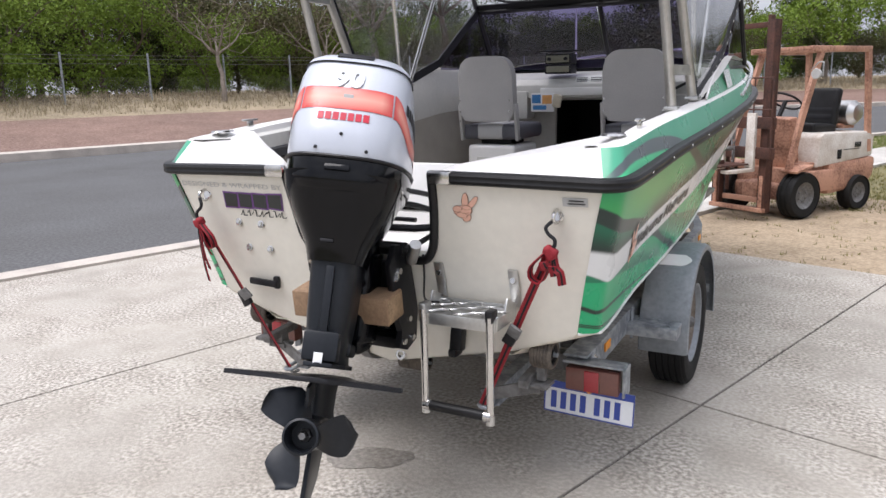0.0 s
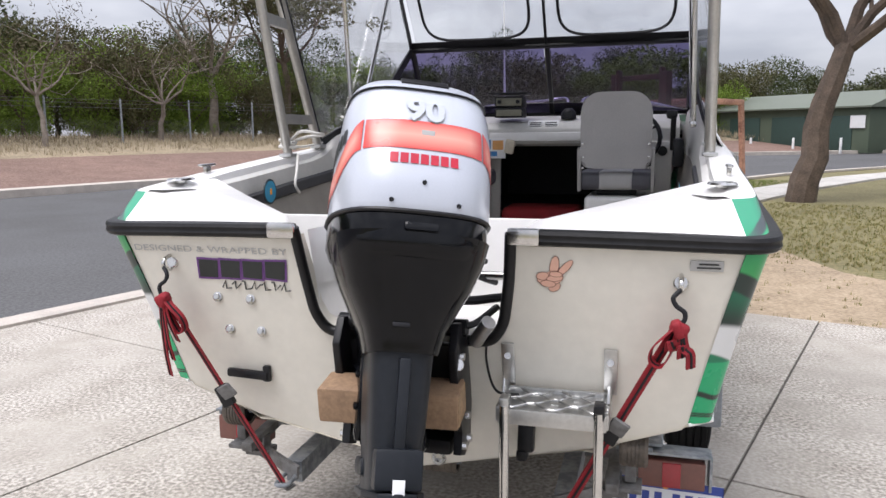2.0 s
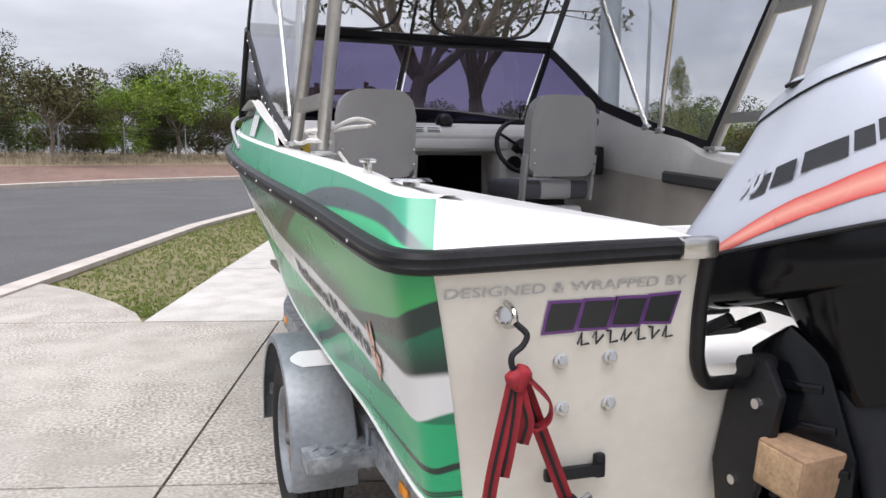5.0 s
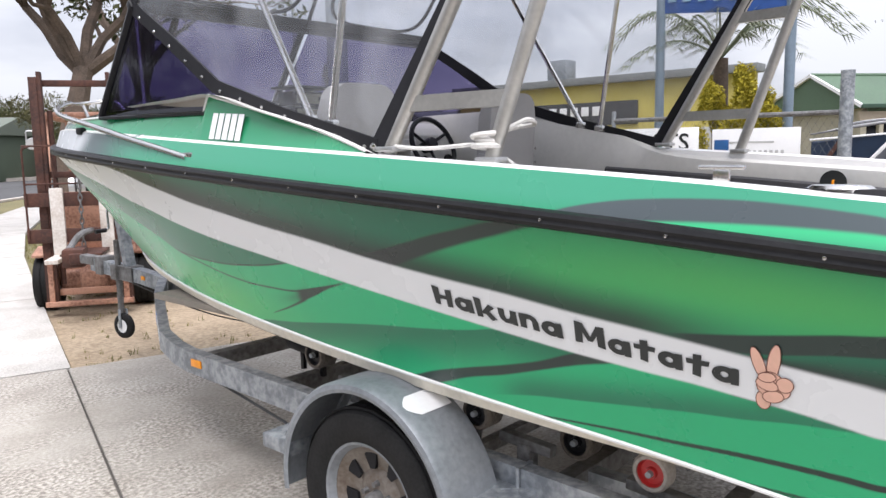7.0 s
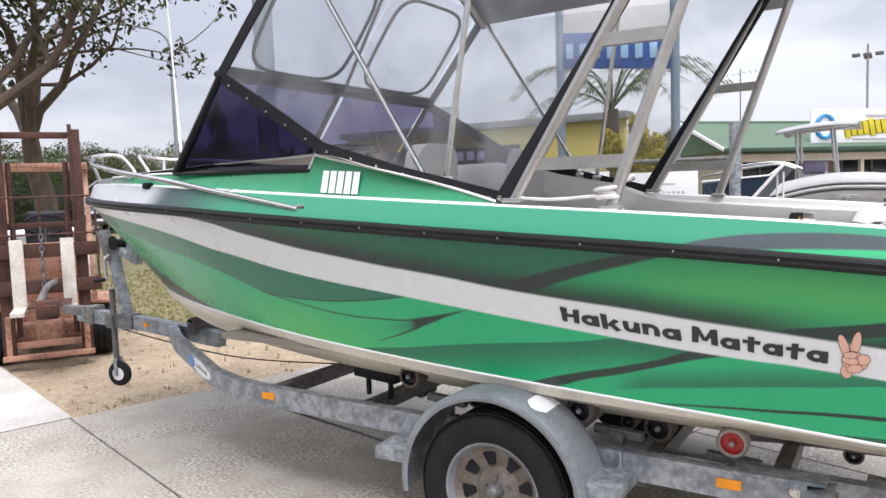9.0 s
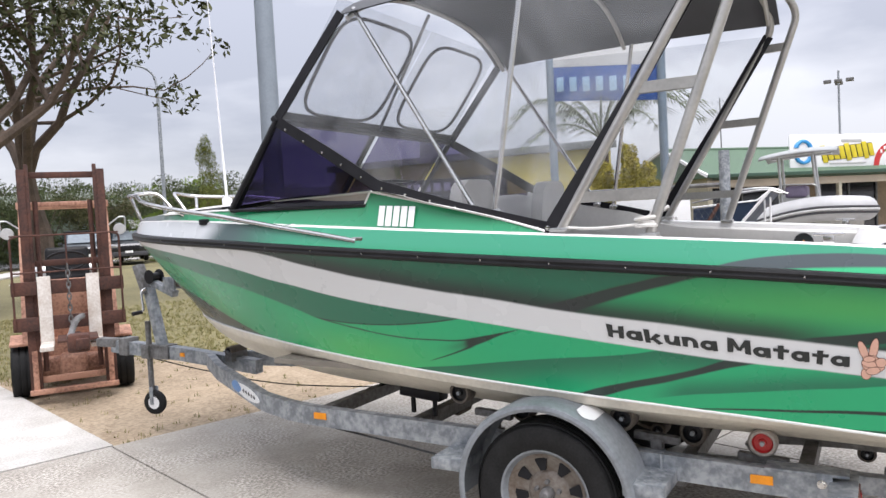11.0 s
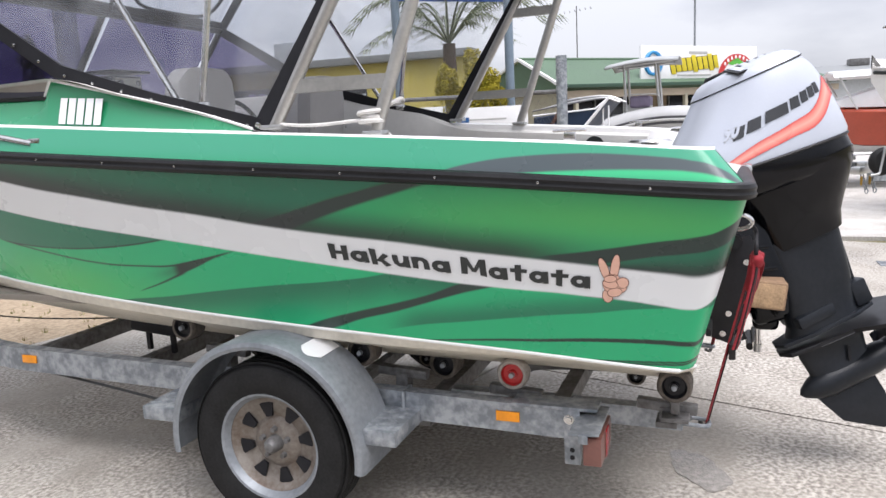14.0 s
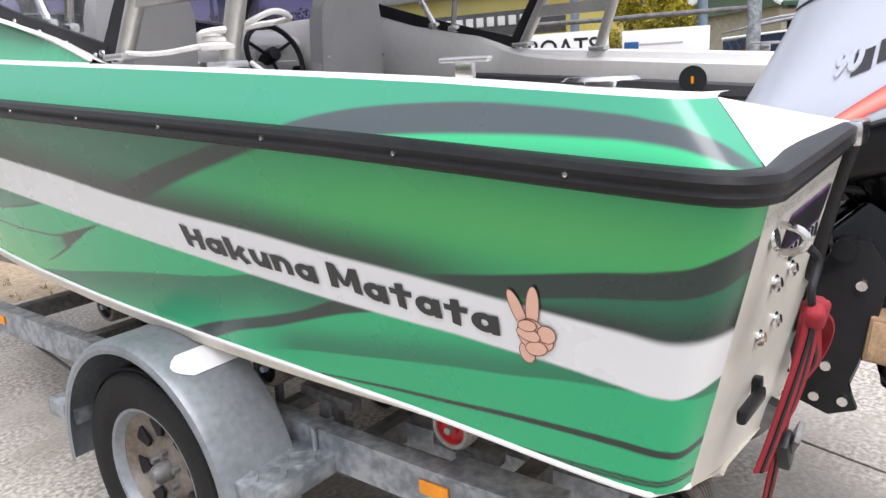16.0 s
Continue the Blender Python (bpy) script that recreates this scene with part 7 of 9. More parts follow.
def strip(name, lo, hi, z0, z1, material, label):
    bm = bmesh.new()
    A = [bm.verts.new(uv(u, v, z0)) for u, v in lo]
    B = [bm.verts.new(uv(u, v, z1)) for u, v in hi]
    for i in range(len(lo) - 1):
        bm.faces.new((A[i], A[i + 1], B[i + 1], B[i]))
    tagged(part(name, bm, material, None, label, False), category="ground", kind="structure")


def shift(line, d):
    out = []
    for i, p in enumerate(line):
        a, b = line[max(i - 1, 0)], line[min(i + 1, len(line) - 1)]
        t = Vector((b[0] - a[0], b[1] - a[1])).normalized()
        out.append((p[0] - t.y * d, p[1] + t.x * d))
    return out


f1, f2, f3 = shift(far, .2), shift(far, 7.5), shift(far, 13)
strip("mulch_verge", f1, f2, .06, .78, M_MULCH, "reddish mulch verge across the road")
strip("straw_verge", f2, f3, .78, 1.45, M_DRY, "dry straw coloured grass verge")
strip("far_ground", f3, shift(far, 120), 1.45, 1.8, M_DRY, "dry ground running under the bush")

# ---- forklift holding the drawbar ----
fork = thing("forklift", pose(.78, 7.55, -.04, 0, 0, 146.6), "weathered orange and white forklift with a rusty mast", "forklift")


def truck_wheel(x, y, r, w, name="wheel"):
    m = Matrix.Translation((x, y, r)) @ pose(0, 0, 0, 0, 90 if x > 0 else -90, 0)
    wh = part(name, lathe(bmesh.new(), ((.0, w * .30), (.35 * r, w * .30), (.5 * r, w * .38), (.58 * r, w * .48), (.6 * r, -w * .4), (0, -w * .4)), m, 24), M_GALVDARK, fork, "dull grey steel rim")
    prof = [(.56 * r, -w * .45), (.7 * r, -w * .5), (.92 * r, -w * .5), (r, -w * .4)]
    for k in range(3):
        a = -w * .3 + k * w * .3
        prof += [(r, a - .02), (r, a + .02), (r * .96, a + .025), (r * .96, a + .045)]
    prof += [(r, w * .4), (.92 * r, w * .5), (.7 * r, w * .5), (.56 * r, w * .45)]
    part("tyre", lathe(bmesh.new(), prof, m, 36), M_TYRE, wh, "worn black solid tyre")
    for k in range(6):
        a = 2 * math.pi * k / 6
        part("wheel_nut", lathe(bmesh.new(), ((0, w * .36), (.012, w * .36), (.014, w * .29)), m @ Matrix.Translation((.25 * r * math.cos(a), .25 * r * math.sin(a), 0)), 6), M_GALVDARK, wh)


for s in (-1, 1):
    truck_wheel(s * .45, 0, .27, .20)
    truck_wheel(s * .42, -1.08, .215, .16)
part("chassis", boxes(((.72, 1.10, .34), (0, -.45, .40), None, .03), ((.92, .95, .26), (0, -.52, .40), None, .03)), M_FLPAINT, fork, "faded orange chassis")
bm = bmesh.new()
prism(bm, [(0, -.55, .22), (0, -1.28, .28), (0, -1.42, .40), (0, -1.44, .60), (0, -1.40, .64), (0, -.55, .60)], (-.45, 0, 0), (.45, 0, 0), .05)
part("counterweight", bm, M_FLPAINT, fork, "rounded faded orange counterweight")
bm = bmesh.new()
prism(bm, [(0, -.32, .56), (0, -1.38, .645), (0, -1.39, .90), (0, -1.28, .95), (0, -.42, .96), (0, -.36, .92)], (-.44, 0, 0), (.44, 0, 0), .03)
part("engine_cover", bm, M_FLWHITE, fork, "worn white engine cover")
for s in (-1, 1):
    part("grab_recess", boxes(((.012, .07, .11), (s * .445, -.72, .70), None, .004)), M_HEMDARK, fork)
    part("cover_line", boxes(((.006, .30, .008), (s * .443, -.95, .75), None, .001)), M_INK, fork)
    for k in range(4):
        part("model_bar", boxes(((.006, .022, .06), (s * .443, -1.02 - .032 * k, .80), None, .001)), M_INK, fork, "short black bars of a model mark" if k == 0 else "")
    part("front_guard", boxes(((.22, .30, .03), (s * .45, .05, .58), pose(0, 0, 0, -12, 0, 0), .01)), M_FLPAINT, fork)
    # overhead guard posts
    part("front_post", ribbon(bmesh.new(), [(s * .42, .16, .55), (s * .41, -.02, 1.15), (s * .40, -.30, 1.91)], .075, .045, (0, 1, 0)), M_FLPAINT, fork, "sloping orange guard post")
    part("rear_post", ribbon(bmesh.new(), [(s * .42, -1.30, .70), (s * .41, -1.24, 1.3), (s * .40, -1.18, 1.91)], .075, .045, (0, 1, 0)), M_FLPAINT, fork, "orange guard post")
    part("guard_rail", boxes(((.06, 1.10, .07), (s * .40, -.66, 1.93), None, .01)), M_FLPAINT, fork)
    part("mirror_arm", tube(bmesh.new(), round_corners([(s * .42, -.12, 1.70), (s * .52, -.10, 1.78), (s * .58, -.10, 1.78), (s * .58, -.10, 1.62)], .02), .008, 6), M_ALU, fork)
    part("work_lamp", lathe(bmesh.new(), ((0, -.05), (.05, -.04), (.06, 0), (.055, .008), (0, .008)), Matrix.Translation((s * .52, -.06, 1.65)) @ pose(0, 0, 0, -90, 0, 0), 16), M_GREYINK, fork, "round grey work lamp")
for y in (-1.18, -.92, -.66, -.40, -.14):
    part("guard_bar", boxes(((.84, .05 if y not in (-1.18, -.14) else .07, .045), (0, y, 1.94), None, .008)), M_FLPAINT, fork)
seat = part("seat", boxes(((.46, .45, .12), (0, -.72, 1.00), pose(0, 0, 0, 4, 0, 0), .04, 3), ((.45, .11, .50), (0, -.95, 1.23), pose(0, 0, 0, 10, 0, 0), .05, 3)), M_RUBBER, fork, "black vinyl bucket seat")
for k in range(4):
    part("seat_rib", boxes(((.36, .02, .07), (0, -.885 - .016 * k, 1.13 + .085 * k), pose(0, 0, 0, 10, 0, 0), .01)), M_BLACK, seat)
part("dash_cowl", boxes(((.62, .16, .60), (0, -.06, .86), pose(0, 0, 0, -8, 0, 0), .03), ((.80, .40, .05), (0, -.22, .60), None, .01)), M_FLPAINT, fork, "faded orange front cowl")
part("steering_wheel", tube(bmesh.new(), [(.19 * math.cos(a), -.26 + .16 * math.sin(a), 1.34 + .10 * math.sin(a)) for a in np.linspace(0, 2 * math.pi, 26, endpoint=False)], .014, 8, closed=True), M_BLACK, fork, "black steering wheel")
part("steering_column", tube(bmesh.new(), [(0, -.26, 1.34), (0, -.08, 1.02)], .028, 10), M_BLACK, fork)
part("wheel_spoke", tube(bmesh.new(), [(-.18, -.26, 1.34), (.18, -.26, 1.34)], .012, 6), M_BLACK, fork)
part("control_lever", tube(bmesh.new(), [(.16, -.10, 1.12), (.18, -.16, 1.36)], .008, 6), M_BLACK, fork)
part("gas_bottle", lathe(bmesh.new(), ((0, -.36), (.10, -.34), (.15, -.28), (.155, .26), (.12, .33), (.14, .34), (.14, .40), (.12, .40), (.11, .34), (0, .34)), Matrix.Translation((.03, -1.22, 1.17)) @ pose(0, 0, 0, 0, 90, 0), 28), M_ALU, fork, "silver gas bottle lying behind the seat")
part("bottle_cradle", boxes(((.40, .22, .04), (0, -1.22, 1.0), None, .006), ((.03, .34, .03), (-.15, -1.22, 1.03), None, .004), ((.03, .34, .03), (.2, -1.22, 1.03), None, .004)), M_FLPAINT, fork)
part("bottle_label", boxes(((.16, .004, .10), (.02, -1.065, 1.19), None, .001)), M_WHITE, fork)
part("hose", tube(bmesh.new(), curve_pts([(.40, -1.22, 1.15), (.55, -1.35, 1.05), (.62, -1.5, 1.06)], 6), .010, 6), M_WHITE, fork)
# mast
for s in (-1, 1):
    part("outer_channel", boxes(((.03, .11, 2.16), (s * .36, .44, 1.17), None, .005), ((.07, .02, 2.16), (s * .345, .49, 1.17), None, .004), ((.07, .02, 2.16), (s * .345, .39, 1.17), None, .004)), M_RUST, fork, "rusty mast channel")
    part("inner_channel", boxes(((.035, .08, 2.18), (s * .295, .45, 1.21), None, .005)), M_RUST, fork)
    part("lift_ram", tube(bmesh.new(), [(s * .24, .40, .3), (s * .24, .40, 1.95)], .024, 10), M_RUST, fork)
    part("fork_shank", boxes(((.115, .045, .66), (s * .21, .56, .90), None, .008)), M_FLWHITE, fork, "worn grey fork shank")
    part("fork_tine", boxes(((.115, .42, .04), (s * .21, .76, .585), None, .008)), M_FLWHITE, fork, "grey fork tine")
    part("backrest_side", tube(bmesh.new(), round_corners([(s * .47, .56, .74), (s * .47, .56, 1.60), (s * .40, .56, 1.62)], .04), .011, 6), M_RUST, fork)
for z in (2.20, .22, 1.35):
    part("mast_tie", boxes(((.70, .05, .06), (0, .40, z), None, .008)), M_RUST if z > .5 else M_FLPAINT, fork)
for z in (1.12, .78):
    part("carriage_bar", boxes(((.98, .05, .13), (0, .525, z), None, .008)), M_RUST, fork, "rusty fork carriage bar")
for z in (1.62, 1.27):
    part("backrest_bar", tube(bmesh.new(), [(-.47, .56, z), (.47, .56, z)], .009, 6), M_RUST, fork)
for x in (-.22, 0, .22):
    part("backrest_bar", tube(bmesh.new(), [(x, .56, 1.18), (x, .56, 1.62)], .008, 6), M_RUST, fork)
for k in range(14):
    z = 1.30 - k * .055
    bm = bmesh.new()
    tube(bm, [(.016 * math.cos(a) if k % 2 else 0, .60 + (0 if k % 2 else .016 * math.cos(a)), z + .036 * math.sin(a)) for a in np.linspace(0, 2 * math.pi, 12, endpoint=False)], .007, 6, closed=True)
    part("chain_link", bm, M_GALVDARK, fork)
part("drive_axle", boxes(((.66, .22, .20), (0, .06, .30), None, .05, 3), ((.26, .30, .26), (0, .14, .30), None, .07, 3)), M_FLPAINT, fork, "grimy orange drive axle")
part("axle_frame", boxes(((.78, .06, .05), (0, .50, .12), None, .008), ((.05, .06, .40), (-.33, .48, .32), None, .008), ((.05, .06, .40), (.33, .48, .32), None, .008)), M_FLPAINT, fork)
part("hitch_plate", boxes(((.34, .46, .02), (-.05, .82, .65), None, .004), ((.10, .62, .09), (-.05, 1.12, .66), pose(0, 0, 0, 0, 0, 6), .012), ((.18, .16, .16), (-.05, 1.30, .66), None, .03)), M_RUST, fork, "rusty tow hitch slung under the forks")
part("hitch_strap", tube(bmesh.new(), curve_pts([(-.10, .74, .84), (-.04, .98, .82), (.02, 1.22, .70)], 6), .028, 8), M_GALVDARK, fork)


# ---- trees ----
def leaf_mat(name, a, b, rough=.6):
    """Leaf colour wandering from leaf to leaf."""
    m = bpy.data.materials.new(name)
    m.use_nodes = True
    nt = m.node_tree
    p = nt.nodes["Principled BSDF"]
    geo, ramp = nt.nodes.new("ShaderNodeNewGeometry"), nt.nodes.new("ShaderNodeValToRGB")
    ramp.color_ramp.elements[0].color, ramp.color_ramp.elements[1].color = (*a, 1), (*b, 1)
    nt.links.new(geo.outputs["Random Per Island"], ramp.inputs["Fac"])
    nt.links.new(ramp.outputs["Color"], p.inputs["Base Color"])
    p.inputs["Roughness"].default_value = rough
    p.inputs["Specular IOR Level"].default_value = .2
    return m


M_GUM = leaf_mat("gum_leaves", (.030, .038, .016), (.075, .080, .036), .8)
M_BUSH = leaf_mat("wattle_leaves", (.095, .145, .020), (.165, .235, .038), .9)
M_BUSHD = leaf_mat("dark_bush_leaves", (.036, .050, .020), (.075, .090, .036), .9)
M_OLIVE = leaf_mat("olive_bush_leaves", (.055, .056, .024), (.105, .098, .046), .9)
M_DRYLEAF = leaf_mat("dry_brown_leaves", (.055, .045, .028), (.11, .092, .058), .9)
M_GOLD = leaf_mat("golden_conifer_leaves", (.22, .19, .02), (.44, .37, .04), .8)
M_CYP = leaf_mat("green_conifer_leaves", (.05, .075, .012), (.17, .17, .03))
M_PALM = leaf_mat("palm_leaves", (.10, .12, .075), (.20, .22, .15))
M_STRAW = leaf_mat("dry_grass_blades", (.20, .16, .10), (.42, .36, .25), .9)
M_GRASS = leaf_mat("lawn_grass_blades", (.09, .105, .03), (.32, .27, .12), .8)
M_BARK = mat("rough_grey_brown_bark", (.13, .095, .07), .95, 0, .3, 4, 30, .8, tint=(.055, .04, .03), bumpscale=14)
M_PALEBARK = mat("pale_dead_wood", (.26, .225, .19), .9, 0, .25, 5, 40, .5, tint=(.13, .105, .085))


def leaves(rng, clumps, per, leaf, flat=.7):
    """Leaf triangles and quads scattered in clumps (centre, radius)."""
    vs, fs = [], []
    for c, r in clumps:
        n = max(6, int(per * (r ** 2)))
        d = rng.normal(size=(n, 3))
        d /= np.linalg.norm(d, axis=1)[:, None]
        rad = r * rng.uniform(.45, 1.05, n) ** .6
        P = np.asarray(c) + d * rad[:, None] * (1, 1, flat)
        A = rng.normal(size=(n, 3))
        A /= np.linalg.norm(A, axis=1)[:, None]
        B = np.cross(A, rng.normal(size=(n, 3)))
        B /= np.linalg.norm(B, axis=1)[:, None] + 1e-9
        s = leaf * rng.uniform(.6, 1.4, n)[:, None]
        k = len(vs)
        q = np.stack([P - A * s, P + B * s * .42, P + A * s, P - B * s * .42], 1)
        vs += list(q.reshape(-1, 3))
        fs += [(k + 4 * i, k + 4 * i + 1, k + 4 * i + 2, k + 4 * i + 3) for i in range(n)]
    return vs, fs


def limb(bm, rng, a, b, r0, r1, bend=.15, k=6):
    a, b = Vector(a), Vector(b)
    L = (b - a).length
    pts, rs = [], []
    off = Vector(rng.normal(size=3)) * L * bend
    for i in range(k + 1):
        f = i / k
        pts.append(a.lerp(b, f) + off * math.sin(math.pi * f) * .6 + Vector(rng.normal(size=3)) * L * .012 * (0 < i < k))
        rs.append(r0 + (r1 - r0) * f)
    tube(bm, pts, rs, 8)
    return pts


def tree(name, m, label, seed, height, spread, trunk_r, leafmat, per=150, leaf=.10, forks=5, trunk_h=.35, bark=None, twigs=2, lean=(0, 0), flat=.7, crown_r=.32, category="tree", group="", skirt=0):
    rng = np.random.default_rng(seed)
    t = thing(name, m, label, category, group)
    bm = bmesh.new()
    top = Vector((lean[0], lean[1], height * trunk_h))
    limb(bm, rng, (0, 0, -.1), top, trunk_r * 1.25, trunk_r * .75, .06)
    clumps = []
    for i in range(forks):
        a = 2 * math.pi * (i + rng.uniform(-.3, .3)) / forks
        e = top + Vector((math.cos(a) * spread * rng.uniform(.35, .7), math.sin(a) * spread * rng.uniform(.35, .7), height * (1 - trunk_h) * rng.uniform(.45, .8)))
        pts = limb(bm, rng, top - Vector((0, 0, .1)), e, trunk_r * .5, trunk_r * .16)
        clumps.append((tuple(e), spread * crown_r * rng.uniform(.8, 1.2)))
        for j in range(twigs):
            s = pts[rng.integers(2, 6)]
            e2 = s + Vector((rng.normal() * spread * .36, rng.normal() * spread * .36, height * rng.uniform(.05, .28)))
            limb(bm, rng, s, e2, trunk_r * .2, trunk_r * .05, .12, 4)
            clumps.append((tuple(e2), spread * crown_r * rng.uniform(.55, 1.0)))
            e3 = e2 + Vector((rng.normal() * spread * .2, rng.normal() * spread * .2, rng.uniform(-.1, .25) * spread))
            limb(bm, rng, e2, e3, trunk_r * .07, trunk_r * .03, .1, 3)
            clumps.append((tuple(e3), spread * crown_r * rng.uniform(.4, .75)))
    for i in range(skirt):
        a, q = rng.uniform(0, 2 * math.pi), rng.uniform(.1, .55)
        clumps.append(((math.cos(a) * spread * q, math.sin(a) * spread * q, height * rng.uniform(.06, .42)), spread * crown_r * rng.uniform(.5, .85)))
    part("trunk", bm, bark or M_BARK, t)
    if leafmat is not None:
        vs, fs = leaves(rng, clumps, per, leaf, flat)
        raw("crown", vs, fs, leafmat, t, "", False)
    return t


# the big gum by the forklift
tree("gum_tree", pose(3.9, 16.2, -.05), "large leaning gum tree with rough dark bark", 5, 8.4, 4.2, .27, M_GUM, 210, .085, 6, .40, M_BARK, 4, (.75, .2), .75, .20)
tree("gum_tree", pose(7.3, 17.8, -.05), "gum tree with dark trunks behind the forklift", 11, 8.6, 4.2, .26, M_GUM, 150, .10, 6, .36, M_BARK, 3, (-.5, .3), .75, .22)


def conifer(m, label, seed, h, r, leafmat, n=15000):
    rng = np.random.default_rng(seed)
    t = thing("conifer", m, label, "tree", "conifers")
    part("trunk", tube(bmesh.new(), [(0, 0, -.05), (0, 0, h * .5)], [.09, .04], 8), M_BARK, t)
    cl = []
    for i in range(46):
        f = rng.uniform(.02, 1)
        rr = r * (1 - f ** 1.6) * .78 + .05
        a = rng.uniform(0, 2 * math.pi)
        cl.append(((rr * math.cos(a), rr * math.sin(a), .1 + h * f * .96), (.17 + .18 * (1 - f)) * r * 1.25))
    vs, fs = leaves(rng, cl, 1.5 * n / 46 / (.28 * r) ** 2, .026, 1.9)
    raw("crown", vs, fs, leafmat, t, "", False)
    return t


for i, (x, y, h, r) in enumerate(((8.9, 4.45, 2.35, .46), (9.1, 4.05, 2.62, .46), (8.9, 3.66, 2.25, .40))):
    conifer(pose(x, y, -.05), "golden conifer behind the yard fence", 30 + i, h, r, M_GOLD)
conifer(pose(19.3, 25.5, -.05), "tall dark green conifer by the road", 41, 5.6, 1.0, M_CYP, 14000)
conifer(pose(26, 23.5, -.05), "tall dark green conifer by the road", 42, 4.2, .8, M_CYP, 10000)


def palm(m, seed, h=3.2):
    rng = np.random.default_rng(seed)
    t = thing("palm_tree", m, "feathery palm behind the yard fence", "tree")
    part("trunk", tube(bmesh.new(), [(0, 0, -.1), (.05, 0, h * .5), (0, 0, h)], [.17, .14, .12], 10), M_BARK, t)
    vs, fs = [], []
    bm = bmesh.new()
    for i in range(15):
        a = 2 * math.pi * i / 15 + rng.uniform(-.15, .15)
        L, up = rng.uniform(1.6, 2.1), rng.uniform(.5, 1.5)
        pts = [Vector((math.cos(a) * L * f, math.sin(a) * L * f, h + up * math.sin(f * 2.2) * .9 - .5 * f * f)) for f in np.linspace(0, 1, 12)]
        tube(bm, pts, [.025 * (1 - .8 * f) for f in np.linspace(0, 1, 12)], 5)
        side = Vector((-math.sin(a), math.cos(a), 0))
        for p, f in zip(pts[2:], np.linspace(.2, 1, 10)):
            for q in range(3):
                for s in (-1, 1):
                    b = p + (pts[-1] - pts[0]).normalized() * .06 * q
                    tip = b + side * s * .42 * (1.1 - f * .6) + Vector((math.cos(a), math.sin(a), 0)) * .18 + Vector((0, 0, -.16))
                    w = Vector((math.cos(a), math.sin(a), 0)) * .016
                    k = len(vs)
                    vs += [b - w, b + w, tip]
                    fs.append((k, k + 1, k + 2))
    part("frond_stalks", bm, M_PALM, t)
    raw("fronds", vs, fs, M_PALM, t, "", False)


palm(pose(10.6, 5.0, -.05), 3, 3.0)

# ---- yard fence with its signs ----
FX = 6.85
fence = thing("yard_fence", pose(FX, 0, -.05), "galvanised chain-link yard fence with a top rail", "fence")
for y in (2.1, 5.0):
    big = abs(y - 2.1) < .1
    part("post", tube(bmesh.new(), [(0, y, 0), (0, y, 2.32 if big else 2.0)], .075 if big else .03, 10), M_GALV, fence, "thick galvanised post" if big else "")
part("top_rail", tube(bmesh.new(), [(0, 2.1, 1.86), (0, 5.0, 1.87)], .03, 8), M_GALVDARK, fence)
bm = bmesh.new()
for k in range(34):
    y0 = 1.05 + k * .088
    for s in (-1, 1):
        f0 = max(0, (2.12 - y0) / 1.062)
        za, zb = (.05, 1.82) if s > 0 else (1.82, .05)
        tube(bm, [(.0, y0 + 1.062 * f0, za + (zb - za) * f0), (.004, y0 + 1.062, zb)], .0016, 3, False)
tagged(part("chain_mesh", bm, M_GALVDARK, fence, "", False), kind="stuff")


def board(name, y0, y1, z0, z1, label, x=FX - .04, material=None, th=.02):
    b = thing(name, pose(x, (y0 + y1) / 2, (z0 + z1) / 2), label, "sign")
    part("panel", boxes(((th, y1 - y0, z1 - z0), (0, 0, 0), None, .003)), material or M_WHITE, b)
    return b, (y1 - y0), (z1 - z0)


def sign_words(parent, text, yl, zl, width, height, material, x=-.014):
    v, f = letters(text, 1.0, .012)
    v = v - v.min(0)
    v = v / np.ptp(v, axis=0)
    raw("words", [(x, yl - a * width, zl + b * height) for a, b in v], f, material, parent, "", False)


sg1, w, h = board("yard_sign", 3.78, 4.98, .95, 1.70, "white yard sign with bold black words")
sign_words(sg1, "BOATS", .52, .08, 1.0, .22, M_INK)
sign_words(sg1, "BOUGHT", .54, -.26, 1.05, .24, M_GREYINK)
sg2, w, h = board("club_sign", 2.56, 3.60, 1.13, 1.66, "white sign with a blue square badge")
part("badge", boxes(((.006, .18, .17), (-.012, .40, .05), None, .002)), mat("badge_blue", (.02, .10, .28), .4), sg2, "dark blue square badge")
for k in range(3):
    part("wave_bar", boxes(((.006, .18, .012), (-.012, .40, -.07 - .028 * k), None, .002)), mat("wave_blue", (.10, .30, .6), .4), sg2)
for k in range(10):
    part("word_bar", boxes(((.005, .036, .065), (-.012, .25 - .064 * k, -.03), None, .001)), M_GREYINK, sg2, "thin grey bars of a word" if k == 0 else "")
part("word_bar", boxes(((.005, .55, .02), (-.012, .05, .10), None, .001), ), M_GREYINK, sg2)
tarp = thing("blue_boat_cover", pose(7.9, 2.2, -.05), "dark blue boat hull with white edges standing behind the fence", "boat")
bm = bmesh.new()
prism(bm, [(0, .55, .7), (0, .55, 1.54), (0, -.37, 1.60), (0, -.55, 1.74), (0, -.02, 1.15), (0, .10, .7)], (0, 0, 0), (1.5, 0, 0), .03)
part("hull_side", bm, mat("dark_blue_paint", (.006, .022, .055), .5, 0, .2, 3, 40), tarp, "dark blue hull side")
part("gunwale_edge", tube(bmesh.new(), [(-.02, .55, 1.56), (-.02, -.37, 1.62), (-.02, -.56, 1.77)], .012, 8), M_WHITE, tarp)
part("transom_edge", tube(bmesh.new(), [(-.02, -.56, 1.77), (-.02, -.02, 1.15), (-.02, .10, .72)], .022, 8), M_WHITE, tarp)
